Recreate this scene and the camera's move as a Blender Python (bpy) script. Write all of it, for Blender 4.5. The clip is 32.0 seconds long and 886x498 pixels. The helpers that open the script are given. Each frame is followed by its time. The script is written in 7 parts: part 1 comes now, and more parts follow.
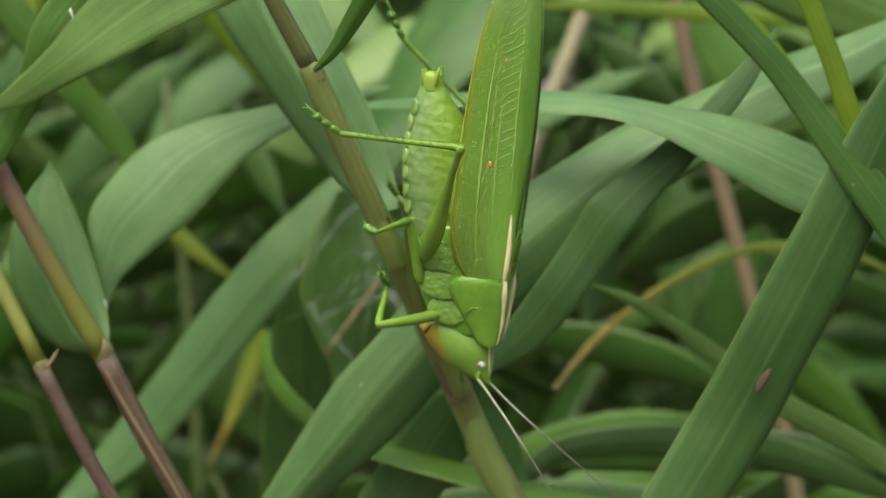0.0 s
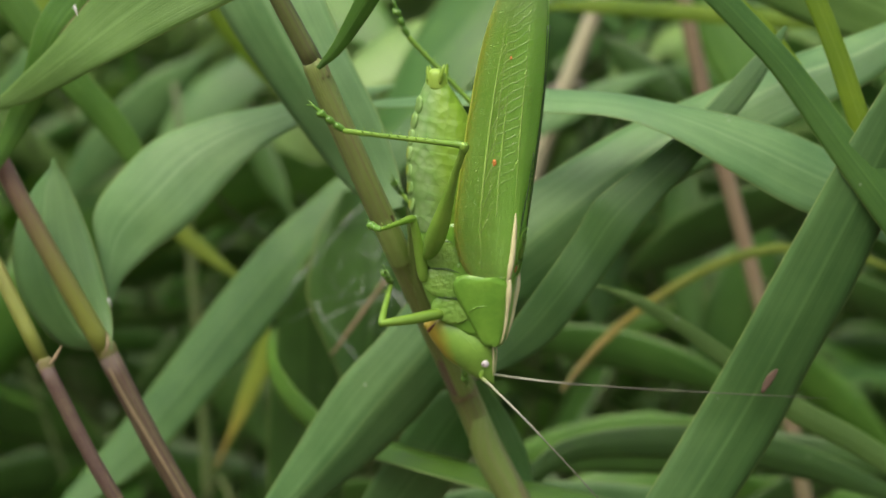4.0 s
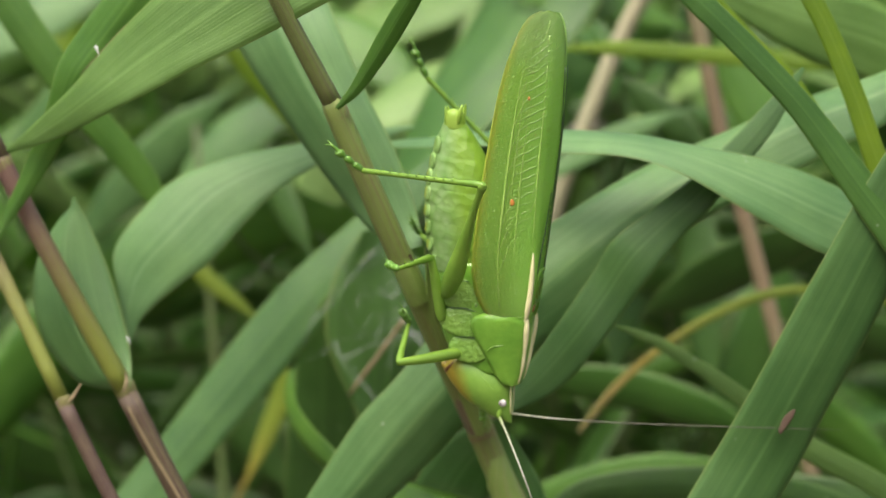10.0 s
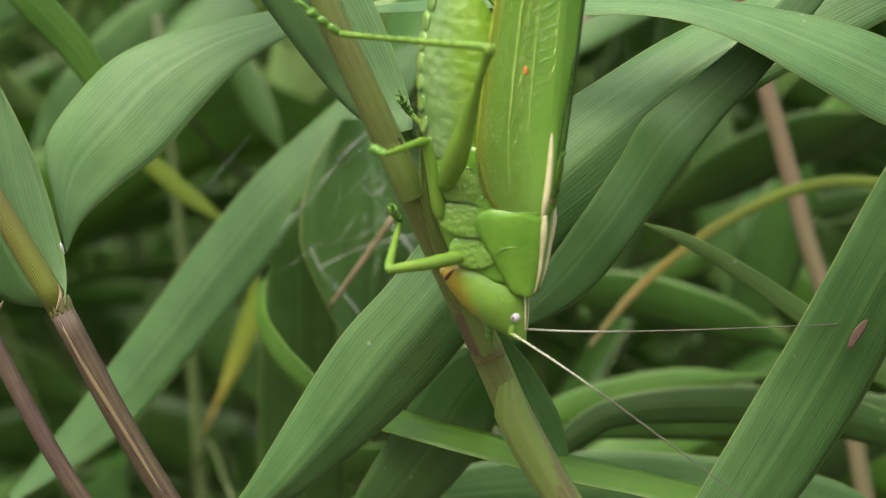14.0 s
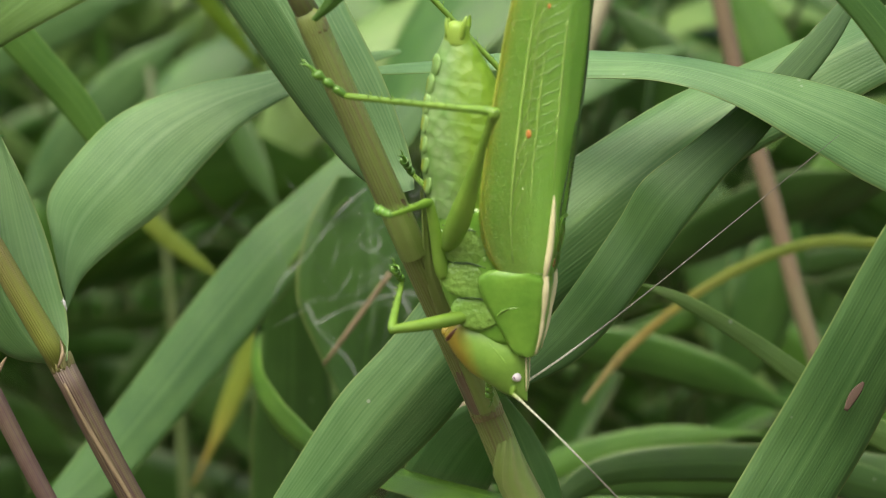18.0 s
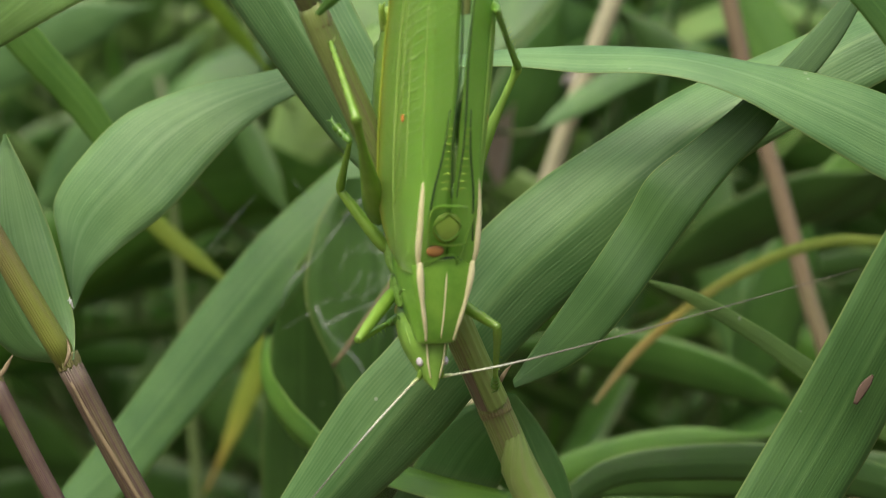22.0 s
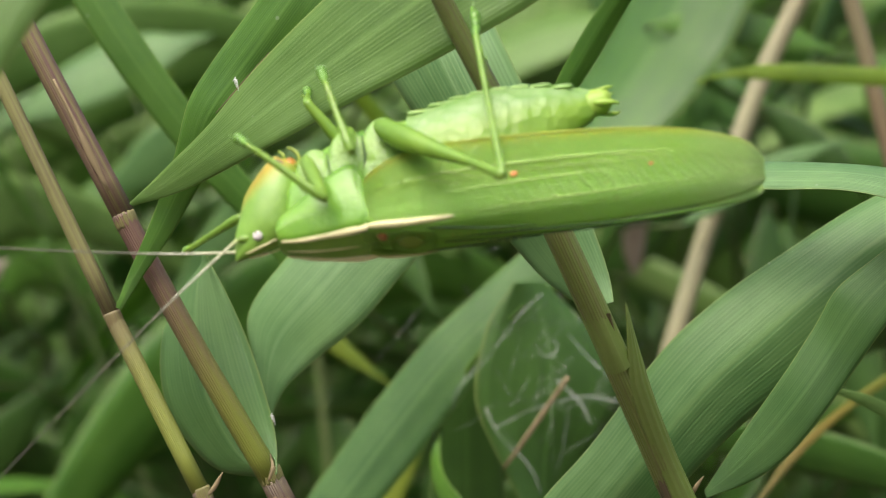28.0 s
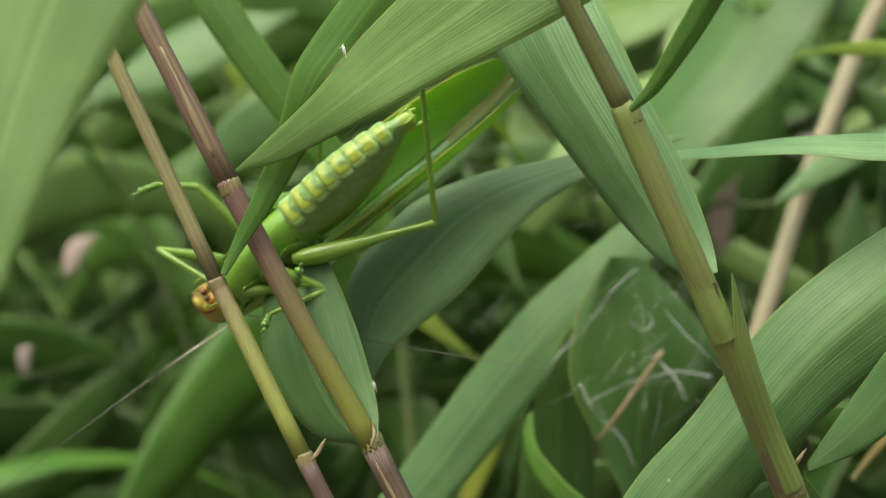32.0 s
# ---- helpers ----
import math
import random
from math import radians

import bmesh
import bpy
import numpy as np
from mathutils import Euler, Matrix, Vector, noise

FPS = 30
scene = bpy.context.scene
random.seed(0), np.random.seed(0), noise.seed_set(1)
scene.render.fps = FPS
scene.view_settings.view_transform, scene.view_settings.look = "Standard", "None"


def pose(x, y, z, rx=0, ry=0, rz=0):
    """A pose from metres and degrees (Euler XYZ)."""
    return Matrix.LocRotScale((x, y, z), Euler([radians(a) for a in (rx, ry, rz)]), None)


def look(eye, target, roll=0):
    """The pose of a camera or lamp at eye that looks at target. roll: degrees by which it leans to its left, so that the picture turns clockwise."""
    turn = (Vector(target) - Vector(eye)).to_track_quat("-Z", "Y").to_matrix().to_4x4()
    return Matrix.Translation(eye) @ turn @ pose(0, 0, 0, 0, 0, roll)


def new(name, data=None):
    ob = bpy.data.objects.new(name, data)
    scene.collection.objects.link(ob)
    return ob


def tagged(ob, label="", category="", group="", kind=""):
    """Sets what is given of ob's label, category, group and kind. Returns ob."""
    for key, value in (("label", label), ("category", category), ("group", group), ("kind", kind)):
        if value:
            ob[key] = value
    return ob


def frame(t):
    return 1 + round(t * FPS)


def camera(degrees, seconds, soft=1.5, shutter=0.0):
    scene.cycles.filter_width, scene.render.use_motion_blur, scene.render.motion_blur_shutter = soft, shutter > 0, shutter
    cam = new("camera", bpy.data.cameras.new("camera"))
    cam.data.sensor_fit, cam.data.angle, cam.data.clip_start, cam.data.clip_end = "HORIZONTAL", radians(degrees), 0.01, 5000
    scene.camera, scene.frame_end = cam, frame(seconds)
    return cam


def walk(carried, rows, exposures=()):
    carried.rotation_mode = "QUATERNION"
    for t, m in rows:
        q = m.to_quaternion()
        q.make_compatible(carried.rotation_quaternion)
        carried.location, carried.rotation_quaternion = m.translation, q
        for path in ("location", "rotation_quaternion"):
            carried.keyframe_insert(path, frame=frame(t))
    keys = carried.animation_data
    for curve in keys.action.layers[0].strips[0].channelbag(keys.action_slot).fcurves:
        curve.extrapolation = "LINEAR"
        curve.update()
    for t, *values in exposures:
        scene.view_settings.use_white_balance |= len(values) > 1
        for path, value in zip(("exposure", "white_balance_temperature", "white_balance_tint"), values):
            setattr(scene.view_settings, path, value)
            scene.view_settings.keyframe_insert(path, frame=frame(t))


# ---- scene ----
cam = camera(28.0, 32.0, soft=0.8, shutter=0.4)
cam.data.dof.use_dof = True
cam.data.dof.focus_distance = 0.234
cam.data.dof.aperture_fstop = 24.0

# seconds, eye, target, roll
PATH = [
    (0, (-0.00075, -0.27406, 0.80183), (0.00468, 0.02572, 0.79171), -0.55),
    (0.5, (0.00045, -0.27344, 0.80230), (0.00564, 0.02635, 0.79255), -0.53),
    (1, (0.00031, -0.27410, 0.80226), (0.00494, 0.02574, 0.79335), -0.33),
    (1.5, (0.00001, -0.27452, 0.80223), (0.00515, 0.02536, 0.79539), -0.38),
    (2, (0.00048, -0.27444, 0.80241), (0.00578, 0.02544, 0.79602), -0.45),
    (2.5, (0.00076, -0.27381, 0.80161), (0.00615, 0.02605, 0.79419), -0.29),
    (4.5, (0.00040, -0.27294, 0.80064), (0.00344, 0.02690, 0.79152), -0.40),
    (5, (0.00093, -0.27363, 0.80049), (0.00446, 0.02618, 0.79030), -0.52),
    (5.5, (0.00122, -0.27351, 0.79949), (0.00493, 0.02603, 0.78340), -0.97),
    (6, (0.00127, -0.27355, 0.79789), (0.00448, 0.02576, 0.77783), -0.65),
    (6.5, (0.00122, -0.27487, 0.79676), (0.00426, 0.02425, 0.77391), -0.23),
    (7, (0.00058, -0.27494, 0.79806), (0.00377, 0.02417, 0.77529), -0.40),
    (7.5, (0.00007, -0.27438, 0.79868), (0.00295, 0.02513, 0.78167), -0.19),
    (8, (-0.00074, -0.27547, 0.80012), (0.00196, 0.02439, 0.79120), -0.15),
    (8.5, (-0.00034, -0.27555, 0.80058), (0.00044, 0.02444, 0.79844), 0.09),
    (9, (0.00008, -0.27459, 0.80010), (0.00009, 0.02541, 0.80011), 0.00),
    (9.5, (-0.00013, -0.27405, 0.79999), (-0.00025, 0.02594, 0.79848), 0.03),
    (10, (0.00060, -0.27396, 0.80032), (0.00082, 0.02603, 0.79830), -0.19),
    (10.5, (-0.00040, -0.27367, 0.79993), (-0.00033, 0.02632, 0.79741), -0.27),
    (11, (-0.00060, -0.27396, 0.79911), (-0.00035, 0.02602, 0.79566), -0.37),
    (11.5, (-0.00032, -0.27480, 0.79997), (0.00098, 0.02517, 0.79572), -0.65),
    (12, (0.00058, -0.27481, 0.79981), (0.00175, 0.02512, 0.79365), -0.78),
    (12.5, (-0.00141, -0.24169, 0.79666), (0.00093, 0.05825, 0.79068), -0.77),
    (13, (-0.00199, -0.22682, 0.79700), (-0.00129, 0.07286, 0.78310), -0.95),
    (13.5, (-0.00145, -0.22628, 0.79668), (0.00029, 0.07320, 0.77909), -0.90),
    (15.5, (-0.00313, -0.22699, 0.79852), (0.00461, 0.07247, 0.78230), -1.10),
    (16, (-0.00374, -0.22722, 0.79899), (0.00395, 0.07246, 0.78746), -0.87),
    (16.5, (-0.00380, -0.22649, 0.79863), (0.00312, 0.07320, 0.78700), -0.95),
    (17, (-0.00368, -0.22715, 0.79868), (0.00396, 0.07258, 0.78845), -0.85),
    (17.5, (-0.00402, -0.22758, 0.79790), (0.00360, 0.07217, 0.78833), -0.76),
    (18, (-0.00414, -0.22835, 0.79823), (0.00259, 0.07143, 0.78903), -0.50),
    (18.5, (-0.00364, -0.22814, 0.79825), (0.00504, 0.07162, 0.78990), -0.55),
    (19, (-0.00310, -0.22817, 0.79840), (0.00628, 0.07158, 0.79038), -0.63),
    (19.5, (-0.00296, -0.22769, 0.79886), (0.00663, 0.07214, 0.79575), -0.63),
    (20, (-0.00266, -0.22758, 0.79883), (0.00571, 0.07230, 0.79957), -0.71),
    (20.5, (-0.00291, -0.22717, 0.79892), (0.00621, 0.07266, 0.80386), -0.89),
    (21, (-0.00184, -0.22573, 0.79973), (0.00627, 0.07403, 0.80857), -1.05),
    (21.5, (-0.00201, -0.22641, 0.79744), (0.00477, 0.07349, 0.80085), -0.92),
    (22, (-0.00298, -0.22777, 0.79571), (0.00119, 0.07213, 0.78906), -0.88),
    (22.5, (-0.00347, -0.22919, 0.79544), (0.00003, 0.07068, 0.78713), -0.88),
    (23, (-0.00365, -0.22960, 0.79476), (-0.00117, 0.07021, 0.78458), -1.30),
    (23.5, (-0.00333, -0.22995, 0.79264), (-0.00272, 0.06983, 0.78119), -1.66),
    (24, (-0.00608, -0.23115, 0.79338), (-0.00570, 0.06867, 0.78298), -0.78),
    (24.5, (-0.00722, -0.23165, 0.79597), (-0.00734, 0.06813, 0.78444), -0.68),
    (26.5, (-0.00766, -0.23509, 0.79702), (-0.01031, 0.06490, 0.79836), -2.57),
    (27, (-0.01176, -0.23529, 0.79913), (-0.01839, 0.06463, 0.80135), -1.62),
    (27.5, (-0.01415, -0.23575, 0.80090), (-0.02231, 0.06410, 0.80563), -1.76),
    (28, (-0.01634, -0.23457, 0.80241), (-0.02749, 0.06517, 0.80777), -1.65),
    (28.5, (-0.01710, -0.23479, 0.80250), (-0.03063, 0.06485, 0.80812), -1.48),
    (29, (-0.01901, -0.23627, 0.80102), (-0.03600, 0.06321, 0.80574), -1.11),
    (29.5, (-0.02091, -0.23721, 0.80113), (-0.03938, 0.06219, 0.80540), -1.13),
    (30, (-0.02068, -0.23806, 0.80111), (-0.03992, 0.06128, 0.80581), -1.19),
    (30.5, (-0.02006, -0.23621, 0.80233), (-0.03967, 0.06311, 0.80696), -1.08),
    (31, (-0.02006, -0.23591, 0.80223), (-0.03986, 0.06340, 0.80690), -1.19),
    (31.5, (-0.01988, -0.23554, 0.80149), (-0.04129, 0.06366, 0.80603), -1.13),
    (32, (-0.02079, -0.23505, 0.80029), (-0.04390, 0.06404, 0.80345), -1.15),
]
walk(cam, [(t, look(eye, target, roll)) for t, eye, target, roll in PATH],
     exposures=[(0.0, 0.72), (5.0, 0.80), (7.0, 1.06), (9.0, 1.04), (12.0, 1.0), (17.0, 0.95), (20.0, 1.0), (21.0, 0.98), (22.0, 0.84), (24.0, 0.92), (27.0, 0.98), (28.0, 0.93), (30.0, 0.86), (31.0, 0.88), (32.0, 0.98)])

# ---- light: bright overcast day, soft sun high behind the camera's shoulder ----
world = bpy.data.worlds.new("overcast_sky")
scene.world = world
world.use_nodes = True
wn, wl = world.node_tree.nodes, world.node_tree.links
sky = wn.new("ShaderNodeTexSky")
sky.sky_type, sky.sun_disc = "NISHITA", False
sky.sun_elevation, sky.sun_rotation = radians(61), radians(205.2)
sky.air_density, sky.dust_density, sky.ozone_density = 1.0, 8.0, 0.5
wn["Background"].inputs["Strength"].default_value = 0.135
wl.new(sky.outputs["Color"], wn["Background"].inputs["Color"])

sun_data = bpy.data.lights.new("sun", "SUN")
sun_data.energy, sun_data.angle, sun_data.color = 1.65, radians(60), (1.0, 0.97, 0.89)
sun = new("sun", sun_data)
sun.matrix_world = look((-0.40, -0.85, 2.5), (0, 0, 0.8))

# ---- materials ----
def mat_base(name):
    m = bpy.data.materials.new(name)
    m.use_nodes = True
    n, l = m.node_tree.nodes, m.node_tree.links
    return m, n, l, n["Principled BSDF"]


def ramp(n, stops):
    r = n.new("ShaderNodeValToRGB")
    e = r.color_ramp.elements
    while len(e) < len(stops):
        e.new(0.5)
    for el, (p, c) in zip(e, stops):
        el.position, el.color = p, (*c, 1)
    return r


def noise_tex(n, l, vec, scale, detail=3.0, rough=0.55):
    t = n.new("ShaderNodeTexNoise")
    t.inputs["Scale"].default_value, t.inputs["Detail"].default_value, t.inputs["Roughness"].default_value = scale, detail, rough
    if vec:
        l.new(vec, t.inputs["Vector"])
    return t


def mixc(n, l, fac, a, b, mode="MIX"):
    x = n.new("ShaderNodeMix")
    x.data_type, x.blend_type = "RGBA", mode
    for s, v in ((0, fac), (6, a), (7, b)):
        if isinstance(v, (int, float)):
            x.inputs[s].default_value = v
        elif isinstance(v, tuple):
            x.inputs[s].default_value = (*v, 1)
        else:
            l.new(v, x.inputs[s])
    return x.outputs[2]


def math_node(n, l, op, a, b=None, c=None):
    x = n.new("ShaderNodeMath")
    x.operation = op
    for s, v in enumerate((a, b, c)):
        if isinstance(v, (int, float)):
            x.inputs[s].default_value = v
        elif v is not None:
            l.new(v, x.inputs[s])
    return x.outputs[0]


def leaf_material(name, dark, light, rib, glow, thin=0.35, gloss=0.42, dry=0.0, veins=24.0, drymix=1.0):
    """Grass blade: fine parallel veins, a pale midrib, waxy mottling and a thin pale margin. The map runs 0..1 across, and along in decimetres."""
    m, n, l, p = mat_base(name)
    uv = n.new("ShaderNodeUVMap")
    sep = n.new("ShaderNodeSeparateXYZ")
    l.new(uv.outputs[0], sep.inputs[0])
    u, v = sep.outputs[0], sep.outputs[1]
    geo = n.new("ShaderNodeNewGeometry")
    big = noise_tex(n, l, geo.outputs["Position"], 70.0, 4.0, 0.6)
    wide = noise_tex(n, l, geo.outputs["Position"], 14.0, 2.0)
    stretch = n.new("ShaderNodeMapping")
    stretch.inputs["Scale"].default_value = (veins, 0.5, 1.0)
    l.new(uv.outputs[0], stretch.inputs["Vector"])
    streak = noise_tex(n, l, stretch.outputs[0], 1.0, 6.0, 0.72)
    lines = math_node(n, l, "SINE", math_node(n, l, "MULTIPLY", u, veins * 7.6))
    tone = math_node(n, l, "ADD", math_node(n, l, "MULTIPLY", big.outputs["Fac"], 0.52), math_node(n, l, "MULTIPLY", streak.outputs["Fac"], 0.56))
    tone = math_node(n, l, "ADD", tone, math_node(n, l, "MULTIPLY", lines, 0.045))
    col = mixc(n, l, math_node(n, l, "MULTIPLY_ADD", tone, 4.6, -1.98), dark, light)
    col = mixc(n, l, math_node(n, l, "MULTIPLY", wide.outputs["Fac"], 0.36), col, (0.115, 0.21, 0.055), "MIX")
    mid = math_node(n, l, "ABSOLUTE", math_node(n, l, "SUBTRACT", u, 0.5))
    ribm = ramp(n, [(0.0, (1, 1, 1)), (0.035, (0, 0, 0))])
    l.new(mid, ribm.inputs[0])
    col = mixc(n, l, math_node(n, l, "MULTIPLY", ribm.outputs[0], 0.55), col, rib)
    rim = ramp(n, [(0.478, (0, 0, 0)), (0.497, (1, 1, 1))])
    l.new(mid, rim.inputs[0])
    col = mixc(n, l, math_node(n, l, "MULTIPLY", rim.outputs[0], 0.4), col, (0.34, 0.40, 0.14))
    dots = n.new("ShaderNodeTexVoronoi")
    dots.inputs["Scale"].default_value = 260.0
    l.new(geo.outputs["Position"], dots.inputs["Vector"])
    spot = ramp(n, [(0.05, (1, 1, 1)), (0.09, (0, 0, 0))])
    l.new(dots.outputs["Distance"], spot.inputs[0])
    gate = ramp(n, [(0.54, (0, 0, 0)), (0.62, (1, 1, 1))])
    l.new(big.outputs["Fac"], gate.inputs[0])
    col = mixc(n, l, math_node(n, l, "MULTIPLY", spot.outputs[0], math_node(n, l, "MULTIPLY", gate.outputs[0], 0.75)), col, (0.42, 0.47, 0.36))
    sc = n.new("ShaderNodeMapping")
    sc.inputs["Scale"].default_value = (veins * 2.2, 1.6, 1.0)
    l.new(uv.outputs[0], sc.inputs["Vector"])
    scratch = noise_tex(n, l, sc.outputs[0], 1.0, 2.0, 0.6)
    scr = ramp(n, [(0.66, (0, 0, 0)), (0.74, (1, 1, 1))])
    l.new(scratch.outputs["Fac"], scr.inputs[0])
    col = mixc(n, l, math_node(n, l, "MULTIPLY", scr.outputs[0], 0.32), col, tuple(min(1.0, c * 1.7 + 0.03) for c in light))
    if dry:
        tip = ramp(n, [(0.0, (0, 0, 0)), (0.35, (0.9, 0.9, 0.9)), (1.0, (1, 1, 1))])
        edge = math_node(n, l, "ADD", math_node(n, l, "SUBTRACT", v, dry), math_node(n, l, "MULTIPLY", streak.outputs["Fac"], 0.22))
        l.new(edge, tip.inputs[0])
        tan = ramp(n, [(0.0, (0.30, 0.27, 0.05)), (0.45, (0.42, 0.22, 0.08)), (1.0, (0.34, 0.24, 0.17))])
        l.new(math_node(n, l, "MULTIPLY", math_node(n, l, "SUBTRACT", v, dry), 2.6), tan.inputs[0])
        col = mixc(n, l, math_node(n, l, "MULTIPLY", tip.outputs[0], drymix), col, tan.outputs[0])
    rich = n.new("ShaderNodeHueSaturation")
    rich.inputs["Saturation"].default_value = 1.09
    l.new(col, rich.inputs["Color"])
    col = rich.outputs[0]
    l.new(col, p.inputs["Base Color"])
    rg = math_node(n, l, "MULTIPLY_ADD", big.outputs["Fac"], 0.25, gloss - 0.1)
    l.new(rg, p.inputs["Roughness"])
    p.inputs["Specular IOR Level"].default_value = 0.5
    h = math_node(n, l, "ADD", math_node(n, l, "MULTIPLY", lines, 0.09), math_node(n, l, "MULTIPLY", streak.outputs["Fac"], 2.2))
    bump = n.new("ShaderNodeBump")
    bump.inputs["Strength"].default_value, bump.inputs["Distance"].default_value = 0.6, 0.00012
    l.new(h, bump.inputs["Height"])
    l.new(bump.outputs[0], p.inputs["Normal"])
    tr = n.new("ShaderNodeBsdfTranslucent")
    l.new(mixc(n, l, 0.5, col, glow), tr.inputs["Color"])
    mx = n.new("ShaderNodeMixShader")
    mx.inputs[0].default_value = thin
    l.new(p.outputs[0], mx.inputs[1])
    l.new(tr.outputs[0], mx.inputs[2])
    l.new(mx.outputs[0], n["Material Output"].inputs["Surface"])
    return m


LEAF_BLUE = leaf_material("leaf_waxy_blue_green", (0.060, 0.145, 0.048), (0.135, 0.260, 0.094), (0.180, 0.320, 0.112), (0.150, 0.380, 0.050))
LEAF_TEAL = leaf_material("leaf_deep_waxy", (0.036, 0.100, 0.030), (0.088, 0.185, 0.060), (0.130, 0.250, 0.085), (0.120, 0.330, 0.040))
LEAF_WAX = leaf_material("leaf_pale_wax_bloom", (0.098, 0.210, 0.085), (0.200, 0.350, 0.150), (0.22, 0.36, 0.17), (0.17, 0.40, 0.08))
LEAF_BLOOM = leaf_material("leaf_blue_green_bloom", (0.074, 0.174, 0.062), (0.170, 0.305, 0.122), (0.200, 0.340, 0.130), (0.165, 0.400, 0.060))
LEAF_GREEN = leaf_material("leaf_mid_green", (0.045, 0.130, 0.019), (0.104, 0.230, 0.041), (0.153, 0.300, 0.076), (0.180, 0.420, 0.032))
LEAF_FRESH = leaf_material("leaf_fresh_green", (0.098, 0.195, 0.045), (0.185, 0.315, 0.095), (0.240, 0.390, 0.130), (0.250, 0.450, 0.080), 0.42)
LEAF_YELLOW = leaf_material("leaf_yellow_green", (0.104, 0.200, 0.013), (0.194, 0.300, 0.028), (0.252, 0.360, 0.065), (0.306, 0.460, 0.032), 0.4)
# on background leaves this dark tone also stands in for shade
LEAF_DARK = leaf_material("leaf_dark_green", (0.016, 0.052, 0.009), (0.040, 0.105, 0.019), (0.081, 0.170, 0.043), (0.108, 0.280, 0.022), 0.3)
# pale skin that paints sky light onto the upper background leaves
LEAF_PALE_MAT = leaf_material("leaf_pale_painted_light", (0.165, 0.290, 0.085), (0.275, 0.410, 0.150), (0.26, 0.38, 0.13), (0.28, 0.44, 0.11), 0.4)
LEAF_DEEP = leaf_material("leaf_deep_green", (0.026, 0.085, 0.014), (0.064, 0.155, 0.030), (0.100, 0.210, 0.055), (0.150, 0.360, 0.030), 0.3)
LEAF_DRY_TIP = leaf_material("leaf_with_dry_tip", (0.054, 0.140, 0.017), (0.122, 0.240, 0.035), (0.171, 0.300, 0.065), (0.198, 0.420, 0.032), 0.35, 0.42, 1.66)
LEAF_RUST = leaf_material("leaf_rusting", (0.117, 0.180, 0.016), (0.198, 0.260, 0.032), (0.252, 0.280, 0.054), (0.324, 0.360, 0.032), 0.4, 0.5, 0.48, 24.0, 0.55)


def culm_material(name, green, purple, amount, dry=(0.42, 0.34, 0.24), fade=None):
    """Reed culm: green to purple in long smudges, fine lengthwise ribs, pale wax and torn dry skin."""
    m, n, l, p = mat_base(name)
    uv = n.new("ShaderNodeUVMap")
    geo = n.new("ShaderNodeNewGeometry")
    st = n.new("ShaderNodeMapping")
    st.inputs["Scale"].default_value = (9.0, 0.9, 1.0)
    l.new(uv.outputs[0], st.inputs["Vector"])
    smear = noise_tex(n, l, st.outputs[0], 1.0, 4.0, 0.6)
    sep = n.new("ShaderNodeSeparateXYZ")
    l.new(uv.outputs[0], sep.inputs[0])
    ribs = math_node(n, l, "SINE", math_node(n, l, "MULTIPLY", sep.outputs[0], 95.0))
    big = noise_tex(n, l, geo.outputs["Position"], 36.0, 3.0)
    fine = noise_tex(n, l, geo.outputs["Position"], 900.0, 3.0)
    mask = math_node(n, l, "ADD", math_node(n, l, "MULTIPLY", smear.outputs["Fac"], 0.7), math_node(n, l, "MULTIPLY", big.outputs["Fac"], 0.6))
    thin = n.new("ShaderNodeMapping")
    thin.inputs["Scale"].default_value = (38.0, 2.4, 1.0)
    l.new(uv.outputs[0], thin.inputs["Vector"])
    strand = noise_tex(n, l, thin.outputs[0], 1.0, 4.0, 0.65)
    mask = math_node(n, l, "ADD", mask, math_node(n, l, "MULTIPLY_ADD", strand.outputs["Fac"], 0.5, -0.25))
    r = ramp(n, [(0.62 - amount, (0, 0, 0)), (0.86 - amount, (1, 1, 1))])
    l.new(mask, r.inputs[0])
    col = mixc(n, l, r.outputs[0], green, purple)
    col = mixc(n, l, math_node(n, l, "MULTIPLY", math_node(n, l, "MULTIPLY_ADD", ribs, 0.5, 0.5), math_node(n, l, "MULTIPLY", fine.outputs["Fac"], 0.26)), col, (0.22, 0.24, 0.10))
    col = mixc(n, l, math_node(n, l, "MULTIPLY", fine.outputs["Fac"], 0.07), col, (0.5, 0.5, 0.3))
    if fade:
        # the skin runs to another tone along the culm, from one height to the next
        f = ramp(n, [(fade[0], (0, 0, 0)), (fade[1], (1, 1, 1))])
        l.new(math_node(n, l, "ADD", sep.outputs[1], math_node(n, l, "ADD", math_node(n, l, "MULTIPLY_ADD", smear.outputs["Fac"], 0.34, -0.17), math_node(n, l, "MULTIPLY_ADD", strand.outputs["Fac"], 0.30, -0.15))), f.inputs[0])
        col = mixc(n, l, f.outputs[0], col, fade[2])
    lit = ramp(n, [(0.58, (0, 0, 0)), (0.70, (1, 1, 1))])
    l.new(strand.outputs["Fac"], lit.inputs[0])
    col = mixc(n, l, math_node(n, l, "MULTIPLY", lit.outputs[0], 0.35), col, tuple(min(1.0, c * 1.8 + 0.03) for c in green))
    tear = ramp(n, [(0.70, (0, 0, 0)), (0.74, (1, 1, 1))])
    l.new(smear.outputs["Fac"], tear.inputs[0])
    col = mixc(n, l, math_node(n, l, "MULTIPLY", tear.outputs[0], 0.7), col, dry)
    l.new(col, p.inputs["Base Color"])
    p.inputs["Roughness"].default_value = 0.42
    p.inputs["Specular IOR Level"].default_value = 0.4
    bump = n.new("ShaderNodeBump")
    bump.inputs["Strength"].default_value, bump.inputs["Distance"].default_value = 0.4, 0.0001
